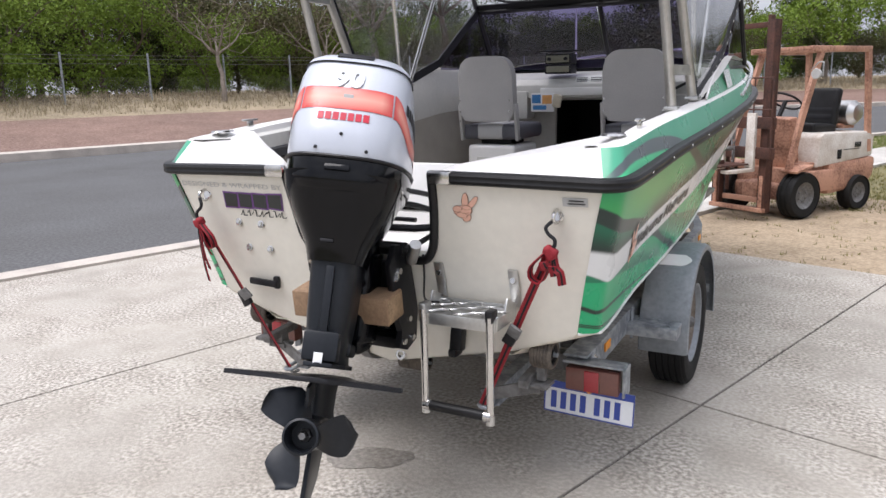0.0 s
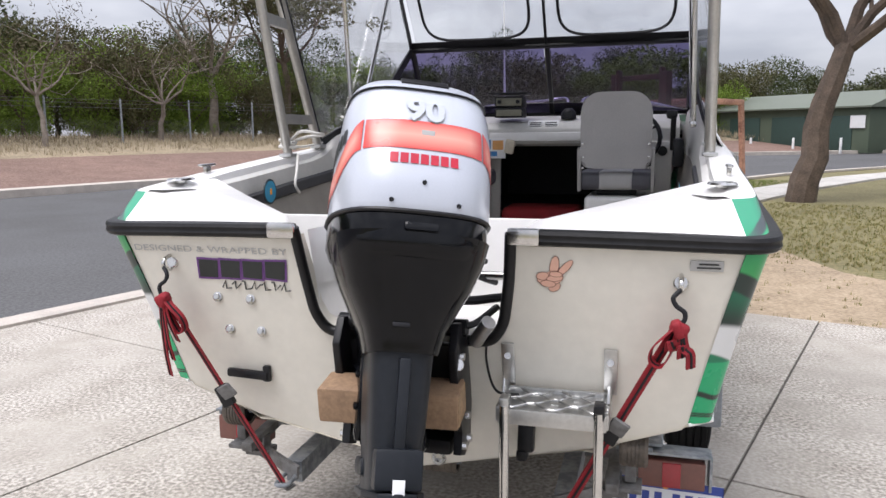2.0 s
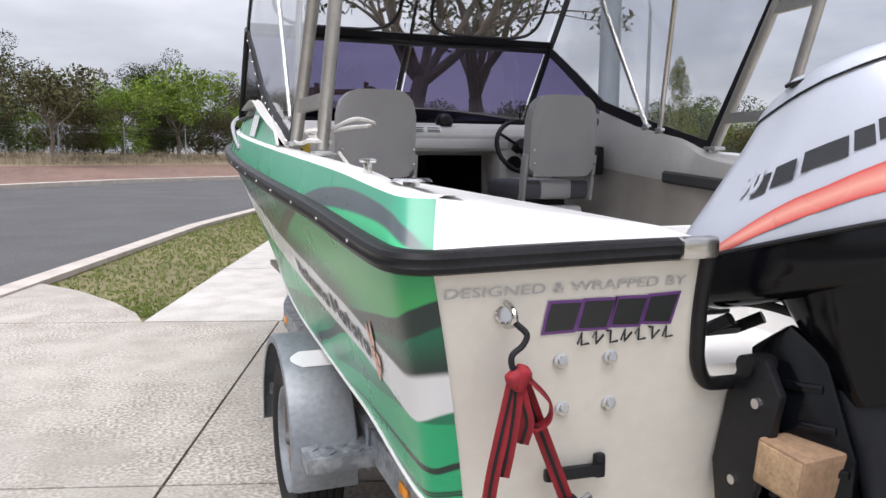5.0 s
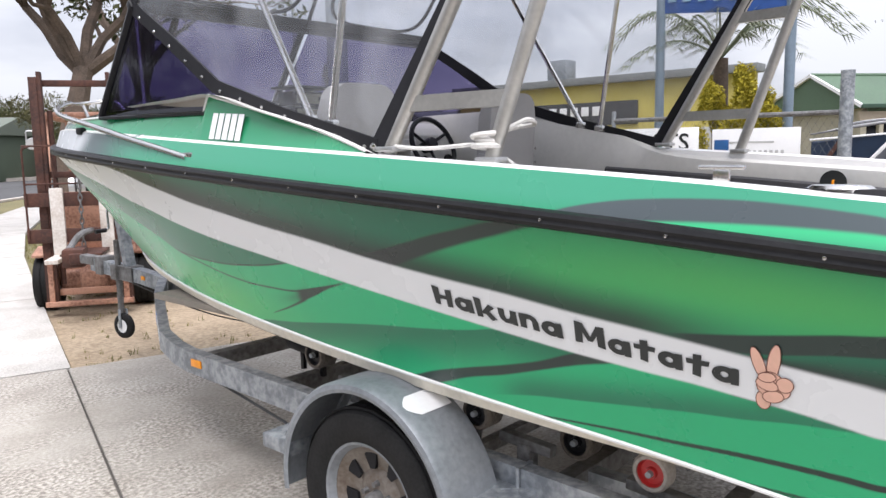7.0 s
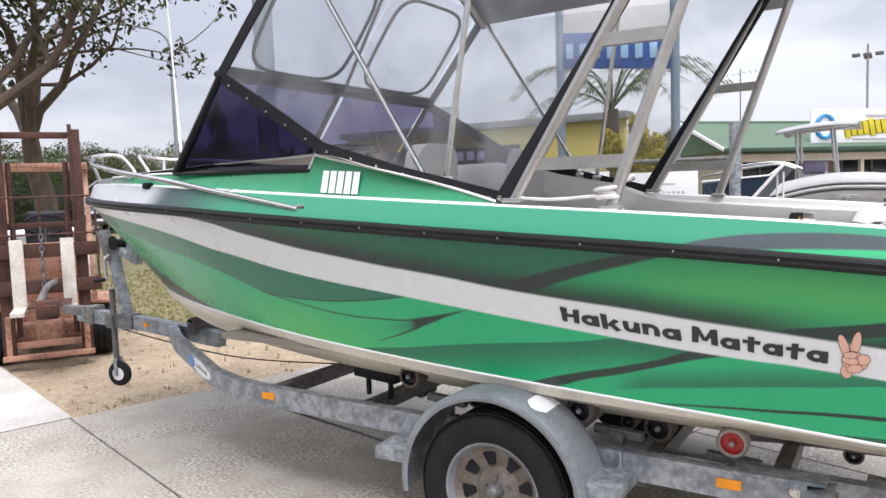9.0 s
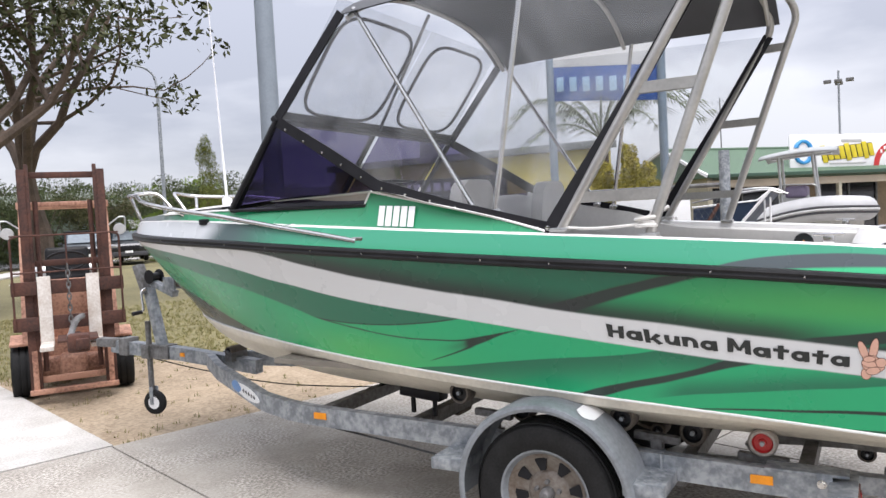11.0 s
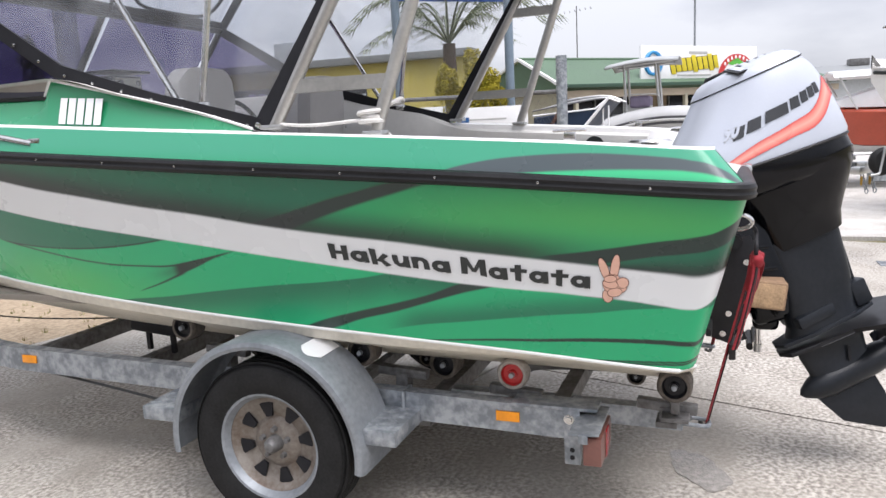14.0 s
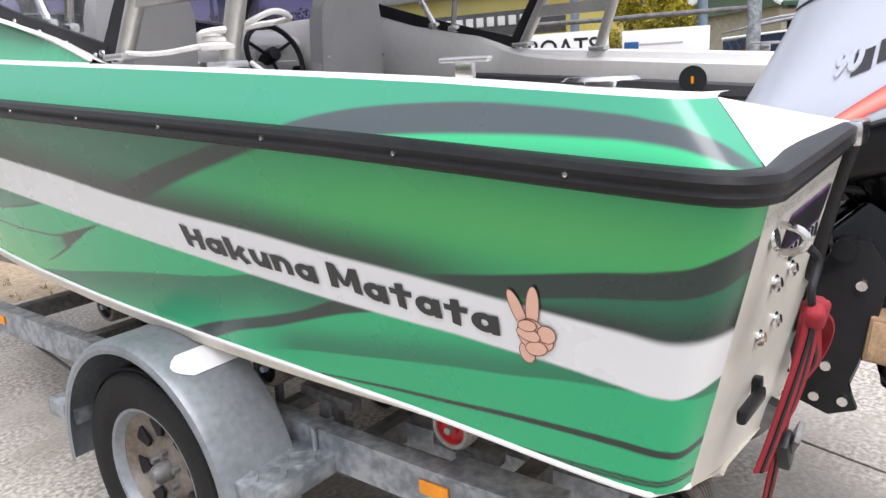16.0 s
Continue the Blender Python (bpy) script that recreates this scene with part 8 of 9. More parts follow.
part("brace", boxes(((.03, .05, .7), (-.05, .34, 1.30), pose(0, 0, 0, 32, 0, 0), .005)), M_RUST, tarp)
for y in (-.44, -.52):
    part("stand_post", tube(bmesh.new(), [(.25, y, .0), (.25, y, 1.66)], .014, 8), M_WHITE, tarp, "white stand post")
part("stand_rail", tube(bmesh.new(), [(.25, -.44, 1.22), (.25, -.9, 1.20)], .018, 8), M_WHITE, tarp)
for k in range(4):
    part("stacked_rail", tube(bmesh.new(), curve_pts([(.1 + .10 * k, .58 - .1 * k, 1.63 + .02 * k), (.1 + .1 * k, .1, 1.70 + .025 * k), (.12 + .1 * k, -.45, 1.76 + .015 * k), (.12 + .1 * k, -.66 - .03 * k, 1.70)], 6), .011, 6), M_ALU if k % 2 else M_GALVDARK, tarp)
for y in (.3, -.3):
    part("cradle", boxes(((1.2, .10, .75), (.75, y, .36), None, .02)), M_GALVDARK, tarp)

# inflatable boat: one tube round the bow, moulded hull, console under a flat roof
rib = thing("inflatable_boat", pose(12.2, 1.5, -.05), "pale grey inflatable boat with a console roof on cradles", "boat")
M_TUBE = mat("pale_grey_tube", (.44, .44, .44), .6, 0, .06)
M_HULLIN = mat("off_white_moulding", (.50, .50, .47), .5, 0, .08)
side = [(-.30, 2.1, .78), (-.30, 1.5, .96), (-.32, 1.0, 1.14), (-.32, .3, 1.33), (-.30, -.2, 1.40), (-.26, -.62, 1.40), (-.02, -.90, 1.38), (.35, -1.0, 1.37)]
loop = curve_pts(side + [(.7 - x, y, z) for x, y, z in side[-2::-1]], 6)
part("tube", tube(bmesh.new(), loop, .235, 18), M_TUBE, rib, "pale grey inflated tube")
mid = Vector((.35, .9, 0))
for dz, r in ((.03, .022), (-.02, .030), (-.075, .022)):
    ln = []
    for a, p, b in zip(loop, loop[1:], loop[2:]):
        q = (b - a).cross(Vector((0, 0, 1))).normalized()
        q = q if q.dot(p - mid) > 0 else -q
        ln.append(p + q * math.sqrt(.232 ** 2 - dz * dz) + Vector((0, 0, dz)))
    part("rub_strip", tube(bmesh.new(), ln, r, 8), M_DARKPAD if dz != -.02 else M_GREYINK, rib, "dark grey rubbing strip")
sec = []
for y, w, zt, zk in ((2.1, .50, .75, .25), (1.0, .52, 1.05, .42), (.2, .52, 1.28, .60), (-.4, .46, 1.32, .72), (-.8, .30, 1.30, .86), (-.98, .08, 1.28, 1.05)):
    sec.append([(.35 - w, y, zt), (.35 - w * .96, y, zt * .5 + zk * .5), (.35 - w * .5, y, zk + .08), (.35, y, zk), (.35 + w * .5, y, zk + .08), (.35 + w * .96, y, zt * .5 + zk * .5), (.35 + w, y, zt)])
loft("hull", np.array(sec), M_HULLIN, rib, "off-white moulded hull", closed=True, caps=True)
for y, z in ((.25, 1.02), (-.12, 1.10), (-.45, 1.12), (.62, .95)):
    part("hull_fitting", boxes(((.05, .05, .05), (-.16, y, z), None, .012)), M_GREYINK, rib)
part("bow_cushion", boxes(((.62, .60, .16), (.35, -.36, 1.56), None, .06, 3)), M_HULLIN, rib, "off-white bow cushion")
part("console", boxes(((.56, .50, .62), (.35, .20, 1.40), None, .09, 3)), M_HULLIN, rib)
M_LILAC = mat("lilac_vinyl", (.22, .18, .26), .6)
part("console_seat", boxes(((.66, .40, .24), (.35, .16, 1.75), None, .07, 3)), M_LILAC, rib, "lilac grey seat")
part("seat_rail", tube(bmesh.new(), round_corners([(-.02, .46, 1.45), (-.02, .46, 1.90), (-.02, -.20, 1.88), (-.02, -.26, 1.60)], .08), .014, 8), M_ALU, rib)
part("throttle_box", boxes(((.12, .14, .20), (-.10, .62, 1.42), None, .03)), M_BLACK, rib)
for x in (.0, .7):
    for y, y1 in ((.40, .46), (-.24, -.14)):
        part("roof_post", tube(bmesh.new(), [(x, y, 1.35), (x, y1, 2.46)], .028, 10), M_ALU, rib)
    part("roof_rail", tube(bmesh.new(), [(x, .66, 2.44), (x, -.45, 2.50)], .022, 8), M_ALU, rib)
gx, gy = np.meshgrid(np.linspace(-1, 1, 13), np.linspace(-1, 1, 11), indexing="ij")
top = np.stack([.35 + .74 * gx, .10 + .68 * gy, 2.60 - .10 * gx ** 2 - .05 * gy ** 2 - .045 * gy], -1)
roof = loft("console_roof", top, mat("pale_canopy", (.36, .37, .37), .7, 0, .08), rib, "pale grey cambered console roof")
roof.modifiers.new("thick", "SOLIDIFY").thickness = .035
for y in (-.5, .55, 1.4):
    part("cradle", boxes(((1.0, .12, .75), (.35, y, .37), None, .02)), M_GALVDARK, rib)

red = thing("red_cabin_boat", pose(12.4, -3.4, -.19), "white cabin boat with an orange red hull on a trailer", "boat")
sec = []
for y, w, z0, z1 in ((-3.4, 1.0, .75, 1.35), (-1.0, 1.05, .72, 1.42), (1.2, .9, .78, 1.50), (2.3, .55, .95, 1.58), (2.95, .05, 1.25, 1.64)):
    sec.append([(-w, y, z1), (-w * .8, y, z0 + .15), (0, y, z0), (w * .8, y, z0 + .15), (w, y, z1), (w * .92, y, z1 + .04), (0, y, z1 + .10), (-w * .92, y, z1 + .04)])
loft("hull", np.array(sec), mat("orange_red_gelcoat", (.42, .06, .025), .35, 0, .1, 3, 40, coat=.3), red, "orange red hull", closed=True, caps=True)
bm = bmesh.new()
prism(bm, [(0, 2.0, 1.60), (0, .9, 1.95), (0, -.9, 2.0), (0, -1.2, 1.5)], (-.75, 0, 0), (.75, 0, 0), .05)
part("cabin", bm, M_WHITE, red)
low = [[(x * 1.02, y, z - .012) for x, y, z in (r[1], ((r[1][0] + r[2][0]) / 2, r[2][1], (r[1][2] + r[2][2]) / 2 - .02), r[2], ((r[3][0] + r[2][0]) / 2, r[2][1], (r[3][2] + r[2][2]) / 2 - .02), r[3])] for r in sec]
loft("hull_bottom", np.array(low), M_GEL, red, "white hull bottom")
part("canopy", prism(bmesh.new(), [(-.95, 0, 2.10), (-.80, 0, 2.19), (0, 0, 2.24), (.80, 0, 2.19), (.95, 0, 2.10), (.80, 0, 2.15), (0, 0, 2.20), (-.80, 0, 2.15)], (0, -.9, .04), (0, 1.75, 0), .008), M_WHITE, red, "white canvas canopy")
for y, y1 in ((1.35, 1.68), (.5, .4), (-.8, -.8)):
    for x in (-.82, .82):
        part("canopy_pole", tube(bmesh.new(), [(x, y, 1.55), (x, y1, 2.17)], .018, 6), M_ALU, red)
part("window_strip", boxes(((1.53, .9, .18), (0, 0, 1.82), None, .03)), mat("smoked_glass", (.10, .12, .14), .15), red)
for x in (-.85, .85):
    part("wheel", lathe(bmesh.new(), ((0, -.08), (.18, -.08), (.30, -.09), (.32, 0), (.30, .09), (.18, .08), (0, .08)), Matrix.Translation((x, .2, .32)) @ pose(0, 0, 0, 0, 90, 0), 24), M_TYRE, red)
    part("frame_rail", boxes(((.08, 5.4, .10), (x * .8, .3, .5), None, .01)), M_GALV, red)
white = thing("white_cruiser", pose(8.6, -2.75, -.40), "white boat bow raised on a trailer with a pulpit rail", "boat")
sec = []
for y, w, z0, z1 in ((-5.5, 1.2, .9, 2.0), (-2.0, 1.2, .9, 2.1), (-.3, .95, 1.05, 2.2), (.35, .62, 1.35, 2.26), (.72, .34, 1.72, 2.30), (.98, .05, 2.14, 2.33)):
    sec.append([(-w, y, z1), (-w * .75, y, z0 + .35), (0, y, z0), (w * .75, y, z0 + .35), (w, y, z1), (0, y, z1 + .12)])
loft("hull", np.array(sec), M_GEL, white, "white hull", closed=True, caps=True)
part("hull_line", tube(bmesh.new(), [(-.07, .96, 2.26), (-.52, .5, 2.2), (-.97, -.3, 2.13), (-1.22, -2, 2.03)], .025, 6), M_INK, white)
part("pulpit_rail", tube(bmesh.new(), curve_pts([(-.9, -.6, 2.3), (-.7, -.1, 2.75), (-.3, .6, 2.85), (0, .85, 2.85), (.3, .6, 2.85), (.8, -.4, 2.75)], 6), .02, 8), M_STEEL, white)
for x, y in ((-.6, .1), (-.2, .75), (.2, .75)):
    part("stanchion", tube(bmesh.new(), [(x, y, 2.25), (x, y, 2.85)], .015, 6), M_STEEL, white)
part("trailer_rail", boxes(((.1, 6.0, .12), (-.7, -2.2, .98), None, .01)), M_GALV, white)
# its trailer coupling with chains and jack leg, reaching out over the concrete
C = Vector((-3.85, 1.63, 1.25))
part("drawbar_beam", ribbon(bmesh.new(), [C + Vector((.12, -.10, -.07)), (-.7, -1.6, .98)], .09, .07, (0, 0, 1)), M_GALV, white, "galvanised drawbar beam")
part("coupling_head", boxes(((.22, .10, .07), tuple(C), pose(0, 0, 0, 0, 0, -36), .02), ((.10, .09, .10), tuple(C + Vector((.05, -.03, .03))), pose(0, 0, 0, 0, 0, -36), .02)), M_ALU, white, "bright coupling head")
part("coupling_handle", tube(bmesh.new(), round_corners([C + Vector(p) for p in ((-.02, .06, .10), (-.02, .06, .15), (.02, -.10, .15), (.02, -.10, .10))], .02), .012, 8), M_ALU, white)
for k, (dx, dy) in enumerate(((.03, -.02), (.10, -.10))):
    bm = bmesh.new()
    for n in range(5):
        p = C + Vector((dx + .012 * n, dy - .012 * n, -.06 - .036 * n))
        w = Vector((.012, -.010, 0)) if n % 2 else Vector((.010, .012, 0))
        tube(bm, [p + w * math.cos(a) + Vector((0, 0, .024 * math.sin(a))) for a in np.linspace(0, 2 * math.pi, 9)[:-1]], .006, 5, False, True)
    part("safety_chain", bm, M_GALV, white, "short safety chain")
    part("shackle", tube(bmesh.new(), [C + Vector((dx + .02 * math.cos(a) - .03, dy + .01, -.10 + .04 * math.sin(a))) for a in np.linspace(0, 2 * math.pi, 10)], .009, 6), mat("yellow_zinc", (.42, .26, .05), .4, .6), white, "yellow zinc shackle")
J = Vector((-4.05, 1.37, .35))
leg = part("jack_leg", boxes(((.075, .075, 1.05), (J.x, J.y, .93), None, .008)), M_GALV, white, "square galvanised jack leg")
part("jack_foot", boxes(((.22, .22, .012), (J.x, J.y, .402), None, .003)), M_GALV, leg)
for k in range(5):
    part("pin_hole", lathe(bmesh.new(), ((0, .002), (.010, .002), (.011, 0)), Matrix.Translation((J.x - .038, J.y, .47 + .075 * k)) @ pose(0, 0, 0, 0, -90, 0), 10), M_BLACK, leg)
part("jack_crank", tube(bmesh.new(), round_corners([J + Vector(p) for p in ((0, .02, 1.10), (0, .10, 1.12), (-.02, .14, .88), (-.06, .22, .87))], .02), .010, 8), M_ALU, leg)
part("jockey_wheel", lathe(bmesh.new(), ((0, -.04), (.07, -.04), (.11, -.045), (.13, 0), (.11, .045), (.07, .04), (0, .04)), Matrix.Translation((J.x + .12, J.y + .10, 1.33)) @ pose(0, 0, 0, 0, 90, 30), 22), M_TYRE, white, "raised black jockey wheel")

# ---- boat shop: long low building, green roof, banner sign ----
SHOP = pose(19.3, 2.46, 0, 0, 0, 50)
shop = thing("boat_shop", SHOP, "low brick shop with a green metal roof and veranda", "building")
M_ROOF = mat("green_roof_sheet", (.085, .145, .088), .6, 0, .1, 1.0, 20)
M_BRICK = mat("tan_brick", (.30, .22, .14), .85, 0, .2, 2, 14, .3)
part("wall", boxes(((.2, 11.4, 2.4), (.95, -2.85, 1.15), None, .01)), M_BRICK, shop, "tan brick wall")
raw("roof", [(-.45, 3.1, 2.30), (1.4, 3.1, 3.13), (4.2, 3.1, 2.2), (-.45, -8.9, 2.30), (1.4, -7.3, 3.13), (4.2, -8.9, 2.2), (-.45, 3.1, 2.24), (4.2, 3.1, 2.12), (4.2, -8.9, 2.12), (-.45, -8.9, 2.24)],
    [(0, 3, 4, 1), (1, 4, 5, 2), (3, 5, 4), (6, 7, 8, 9), (0, 6, 9, 3), (2, 5, 8, 7), (3, 9, 8, 5), (0, 1, 2, 7, 6)], M_ROOF, shop, "green corrugated roof", False)
bm = bmesh.new()
for k in range(52):
    prism(bm, [(-.45, 0, 2.295), (1.38, 0, 3.116), (1.38, 0, 3.122), (-.45, 0, 2.301)], (0, 3.0 - .195 * k, 0), (0, 2.96 - .195 * k, 0))
tagged(part("roof_ribs", bm, M_ROOF, shop, "", False), kind="stuff")
part("ridge_cap", tube(bmesh.new(), [(1.4, 3.12, 3.13), (1.4, -7.3, 3.13)], .05, 8), M_ROOF, shop)
part("gutter", boxes(((.10, 12.1, .10), (-.50, -2.9, 2.27), None, .02)), mat("dark_green_gutter", (.03, .07, .045), .5), shop, "dark green gutter")
part("lintel_beam", boxes(((.10, 11.9, .20), (-.30, -2.9, 2.06), None, .01)), mat("cream_beam", (.44, .37, .28), .7, 0, .1, 2, 30), shop, "cream veranda beam")
M_CLAD = mat("cream_cladding", (.40, .37, .28), .7, 0, .1, 2, 30)
part("gable_wall", prism(bmesh.new(), [(-.25, 2.9, .0), (-.25, 2.9, 2.22), (1.4, 2.9, 3.02), (4.0, 2.9, 2.12), (4.0, 2.9, 0)], (0, -.1, 0), (0, .05, 0)), M_CLAD, shop, "cream gable wall")
part("barge_board", tube(bmesh.new(), [(-.50, 3.13, 2.27), (1.4, 3.13, 3.12), (4.2, 3.13, 2.18)], .055, 4), M_WHITE, shop)
for y in (2.5, -1.6, -4.1, -7.0):
    part("veranda_post", boxes(((.11, .11, 2.0), (-.30, y, 1.0), None, .01)), M_CLAD, shop)
M_SHOPDARK = mat("dark_shop_opening", (.02, .02, .024), .2)
# dark window panels; the widest paints in the shade under the veranda
for y, w in ((.9, 3.2), (-3.2, 2.3), (-7.2, 2.4)):
    win = part("shop_opening", boxes(((.05, w, 1.95), (.83, y, 1.0), None, .01)), M_SHOPDARK, shop, "dark panel for a shaded shop opening")
    for e in (-.5, 0, .5):
        part("mullion", boxes(((.06, .06, 1.95), (.80, y + e * w, 1.0), None, .006)), M_GALVDARK, win)
part("wall_notice", boxes(((.01, .45, .10), (.84, -5.2, 1.45), None, .003)), M_WHITE, shop)
bn = thing("shop_banner", SHOP @ pose(-.12, -2.45, 2.875) @ Matrix.Diagonal((1, 1.556, .853, 1)), "long white shop banner with coloured lettering", "sign")
part("panel", boxes(((.05, 3.15, 1.16), (0, 0, 0), None, .006)), M_WHITE, bn)
bm = bmesh.new()
tube(bm, [(-.035, 1.27 + .19 * math.cos(a), .0 + .36 * math.sin(a)) for a in np.linspace(.4, 5.9, 30)], .055, 6)
part("ring_mark", bm, mat("banner_blue", (.03, .26, .55), .5), bn, "blue ring mark")
part("block_shadow", boxes(((.010, 1.30, .46), (-.030, .20, -.02), pose(0, 0, 0, -7, 0, 0), .003)), M_INK, bn, "black shade behind the yellow word")
for k in range(9):
    part("banner_block", boxes(((.012, .118, .44 + .14 * (k in (0, 4, 7))), (-.042, .78 - .145 * k, -.09 + .017 * k), pose(0, 0, 0, -8, 0, 0), .003)), mat("banner_yellow", (.62, .50, .02), .5), bn, "yellow blocks of the shop's word" if k == 0 else "")
part("small_bar", boxes(((.012, .9, .05), (-.035, .2, -.40), None, .002)), M_GREYINK, bn)
part("small_bar", boxes(((.012, .5, .09), (-.035, .1, .36), None, .002)), M_GREYINK, bn)
bm = bmesh.new()
for a0, a1 in zip(np.linspace(0, math.pi, 25), np.linspace(0, math.pi, 25)[1:]):
    q = [(-.036, -1.0 + r * math.cos(a), -.55 + r * math.sin(a) * 1.55) for r, a in ((.42, a0), (.56, a0), (.56, a1), (.42, a1))]
    vs = [bm.verts.new(p) for p in q]
    bm.faces.new(vs)
part("red_arch", bm, M_RED, bn, "red arch of a badge")
for k in range(8):
    a = math.pi * (.24 + .075 * k)
    part("number_bar", boxes(((.012, .05, .11), (-.04, -1.0 + .49 * math.cos(a), -.55 + .49 * 1.55 * math.sin(a)), None, .002)), M_WHITE, bn, "white bars of a phone number" if k == 0 else "")
part("green_hut", prism(bmesh.new(), [(-.036, -.72, -.02), (-.036, -1.0, .18), (-.036, -1.28, -.10), (-.036, -1.15, -.16), (-.036, -1.0, -.02), (-.036, -.85, -.08)], (-.006, 0, 0), (0, 0, 0)), mat("banner_green", (.10, .42, .05), .5), bn, "green hut shape")
part("hut_body", boxes(((.010, .38, .26), (-.036, -1.0, -.28), None, .002)), mat("banner_pale", (.55, .62, .66), .5), bn)

wh = thing("warehouse", pose(36, -2.9, 0), "long low grey warehouse behind the boats", "building")
part("wall", boxes(((6, 22, 2.8), (3.2, -11, 1.4), None, .01)), mat("pale_grey_cladding", (.42, .43, .43), .7, 0, .1, .8, 12), wh, "pale grey wall")
part("roof", prism(bmesh.new(), [(-.2, 0, 2.75), (3.2, 0, 3.35), (6.6, 0, 2.75), (6.6, 0, 2.68), (-.2, 0, 2.68)], (0, .2, 0), (0, -22.2, 0)), mat("grey_roof_sheet", (.24, .25, .25), .6, 0, .1, .8, 12), wh, "grey metal roof")
for y, z in ((-.6, .18), (-3.0, .34)):
    part("air_unit", boxes(((.9, .55 + z, z), (3.0, y, 3.25 + z / 2), None, .04)), M_GALVDARK, wh, "grey rooftop unit")

yb = thing("yellow_workshop", pose(24, 15.5, 0), "yellow workshop with a flat dark roof edge", "building")
part("wall", boxes(((.3, 13, 4.0), (0, 0, 2.0), None, .01)), mat("yellow_wall_paint", (.55, .46, .13), .8, 0, .1, 1, 20), yb, "yellow painted wall")
part("roof_edge", boxes(((.8, 13.4, .28), (-.1, 0, 4.02), None, .02)), mat("grey_roof_edge", (.20, .21, .21), .6), yb)
part("sign_strip", boxes(((.06, 6.5, .9), (-.2, 1.0, 2.75), None, .01)), M_DARKPAD, yb, "dark name board")
for k in range(8):
    part("word_bar", boxes(((.03, .32, .35), (-.25, 3.0 - .5 * k, 2.85), None, .005)), M_WHITE, yb, "white bars of a word" if k == 0 else "")
part("air_unit", boxes(((.8, .9, .8), (.4, 1.5, 4.6), None, .06)), M_GALV, yb, "grey rooftop unit")
for k in range(4):
    part("roller_door", boxes(((.05, 2.0, 2.1), (-.17, -4.5 + 2.6 * k, 1.05), None, .01)), M_GREYINK, yb)

# banner on two poles, lamps and power poles
bp = thing("pole_banner", pose(9.4, 4.6, 0), "blue banner hung between two grey poles", "sign")
for y in (.95, -1.1):
    part("pole", tube(bmesh.new(), [(0, y, -.05), (0, y, 4.9)], .075, 12), mat("blue_grey_pole", (.20, .26, .32), .5, .2), bp)
part("banner_panel", boxes(((.03, 2.05, .62), (0, -.07, 3.83), pose(0, 0, 0, 6, 0, 0), .006)), mat("banner_deep_blue", (.03, .10, .36), .5), bp, "deep blue banner panel")
part("banner_panel", boxes(((.03, 2.05, .9), (0, -.07, 4.6), pose(0, 0, 0, 6, 0, 0), .006)), M_WHITE, bp)
for k in range(7):
    part("number_bar", boxes(((.02, .13, .26), (-.03, .75 - .25 * k, 3.91 - .026 * k), None, .004)), mat("pale_blue_ink", (.35, .55, .75), .5), bp, "pale bars of a phone number" if k == 0 else "")


def pole(m, h, r, label, material=None, name="street_pole"):
    p = thing(name, m, label, "pole")
    part("shaft", tube(bmesh.new(), [(0, 0, -.1), (0, 0, h)], [r, r * .8], 14), material or M_GALV, p)
    return p


pole(pose(4.8, 8.35, -.05), 7.0, .165, "thick galvanised sign pole on the verge", mat("dull_zinc_pole", (.27, .31, .35), .5, .3, .08, 3, 30))
pole(pose(-11.4, 59.5, 0), 8.8, .10, "thin grey street pole across the road", None, "street_pole")
lp = pole(pose(22.4, 32, 0), 9.0, .10, "curved arm street lamp", None, "street_lamp")
part("arm", tube(bmesh.new(), curve_pts([(0, 0, 8.9), (-.1, .15, 9.6), (-.7, .5, 10.0), (-2.3, 1.3, 10.15)], 8), .06, 8), M_GALV, lp)
part("lamp_head", boxes(((.7, .35, .14), (-2.6, 1.45, 10.12), pose(0, 0, 0, 0, 0, -30), .05)), M_GALV, lp)
fl = pole(pose(56, 2.3, -2), 12.4, .085, "tall sports light pole far behind the shop", None, "light_mast")
for a in range(4):
    part("flood_lamp", boxes(((.5, .5, .22), (.6 * math.cos(a * 1.57), .7 * math.sin(a * 1.57), 11.6 + .1 * (a % 2)), None, .05)), M_GALVDARK, fl)
an = pole(pose(20.6, 4.4, 2.2), 2.6, .02, "thin roof television aerial", M_GALVDARK, "roof_aerial")
for k in range(6):
    part("element", tube(bmesh.new(), [(-.3 + .1 * k, -.5 + .18 * k, 2.45), (.1 + .1 * k, -.4 + .18 * k, 2.55)], .012, 5), M_GALVDARK, an)

# ---- across the road: bush, dead trees, fence, straw ----
BUSH = []
for i, (h, sp, lm, seed) in enumerate(((6.2, 4.2, M_BUSH, 101), (7.4, 4.6, M_BUSHD, 102), (6.6, 4.4, M_OLIVE, 103), (5.2, 4.0, M_BUSH, 104), (8.2, 4.4, M_BUSHD, 105))):
    BUSH.append(tree("bush_tree", Matrix.Translation(uv((-35.5, -38, -40, -37, -42)[i], (12.8, 3, 19, 26, 34)[i], 1.45)), ("rounded bright green wattle bush across the road", "dense dark green bush tree across the road", "olive brown bush tree across the road", "low bright green wattle bush across the road", "tall dark bush tree across the road")[i], seed, h, sp, .14, lm, 230, .085, 6, .22, M_BARK, 3, (0, 0), .8, .30, "tree", "bush across the road", 34))
rng = np.random.default_rng(77)
k = 0
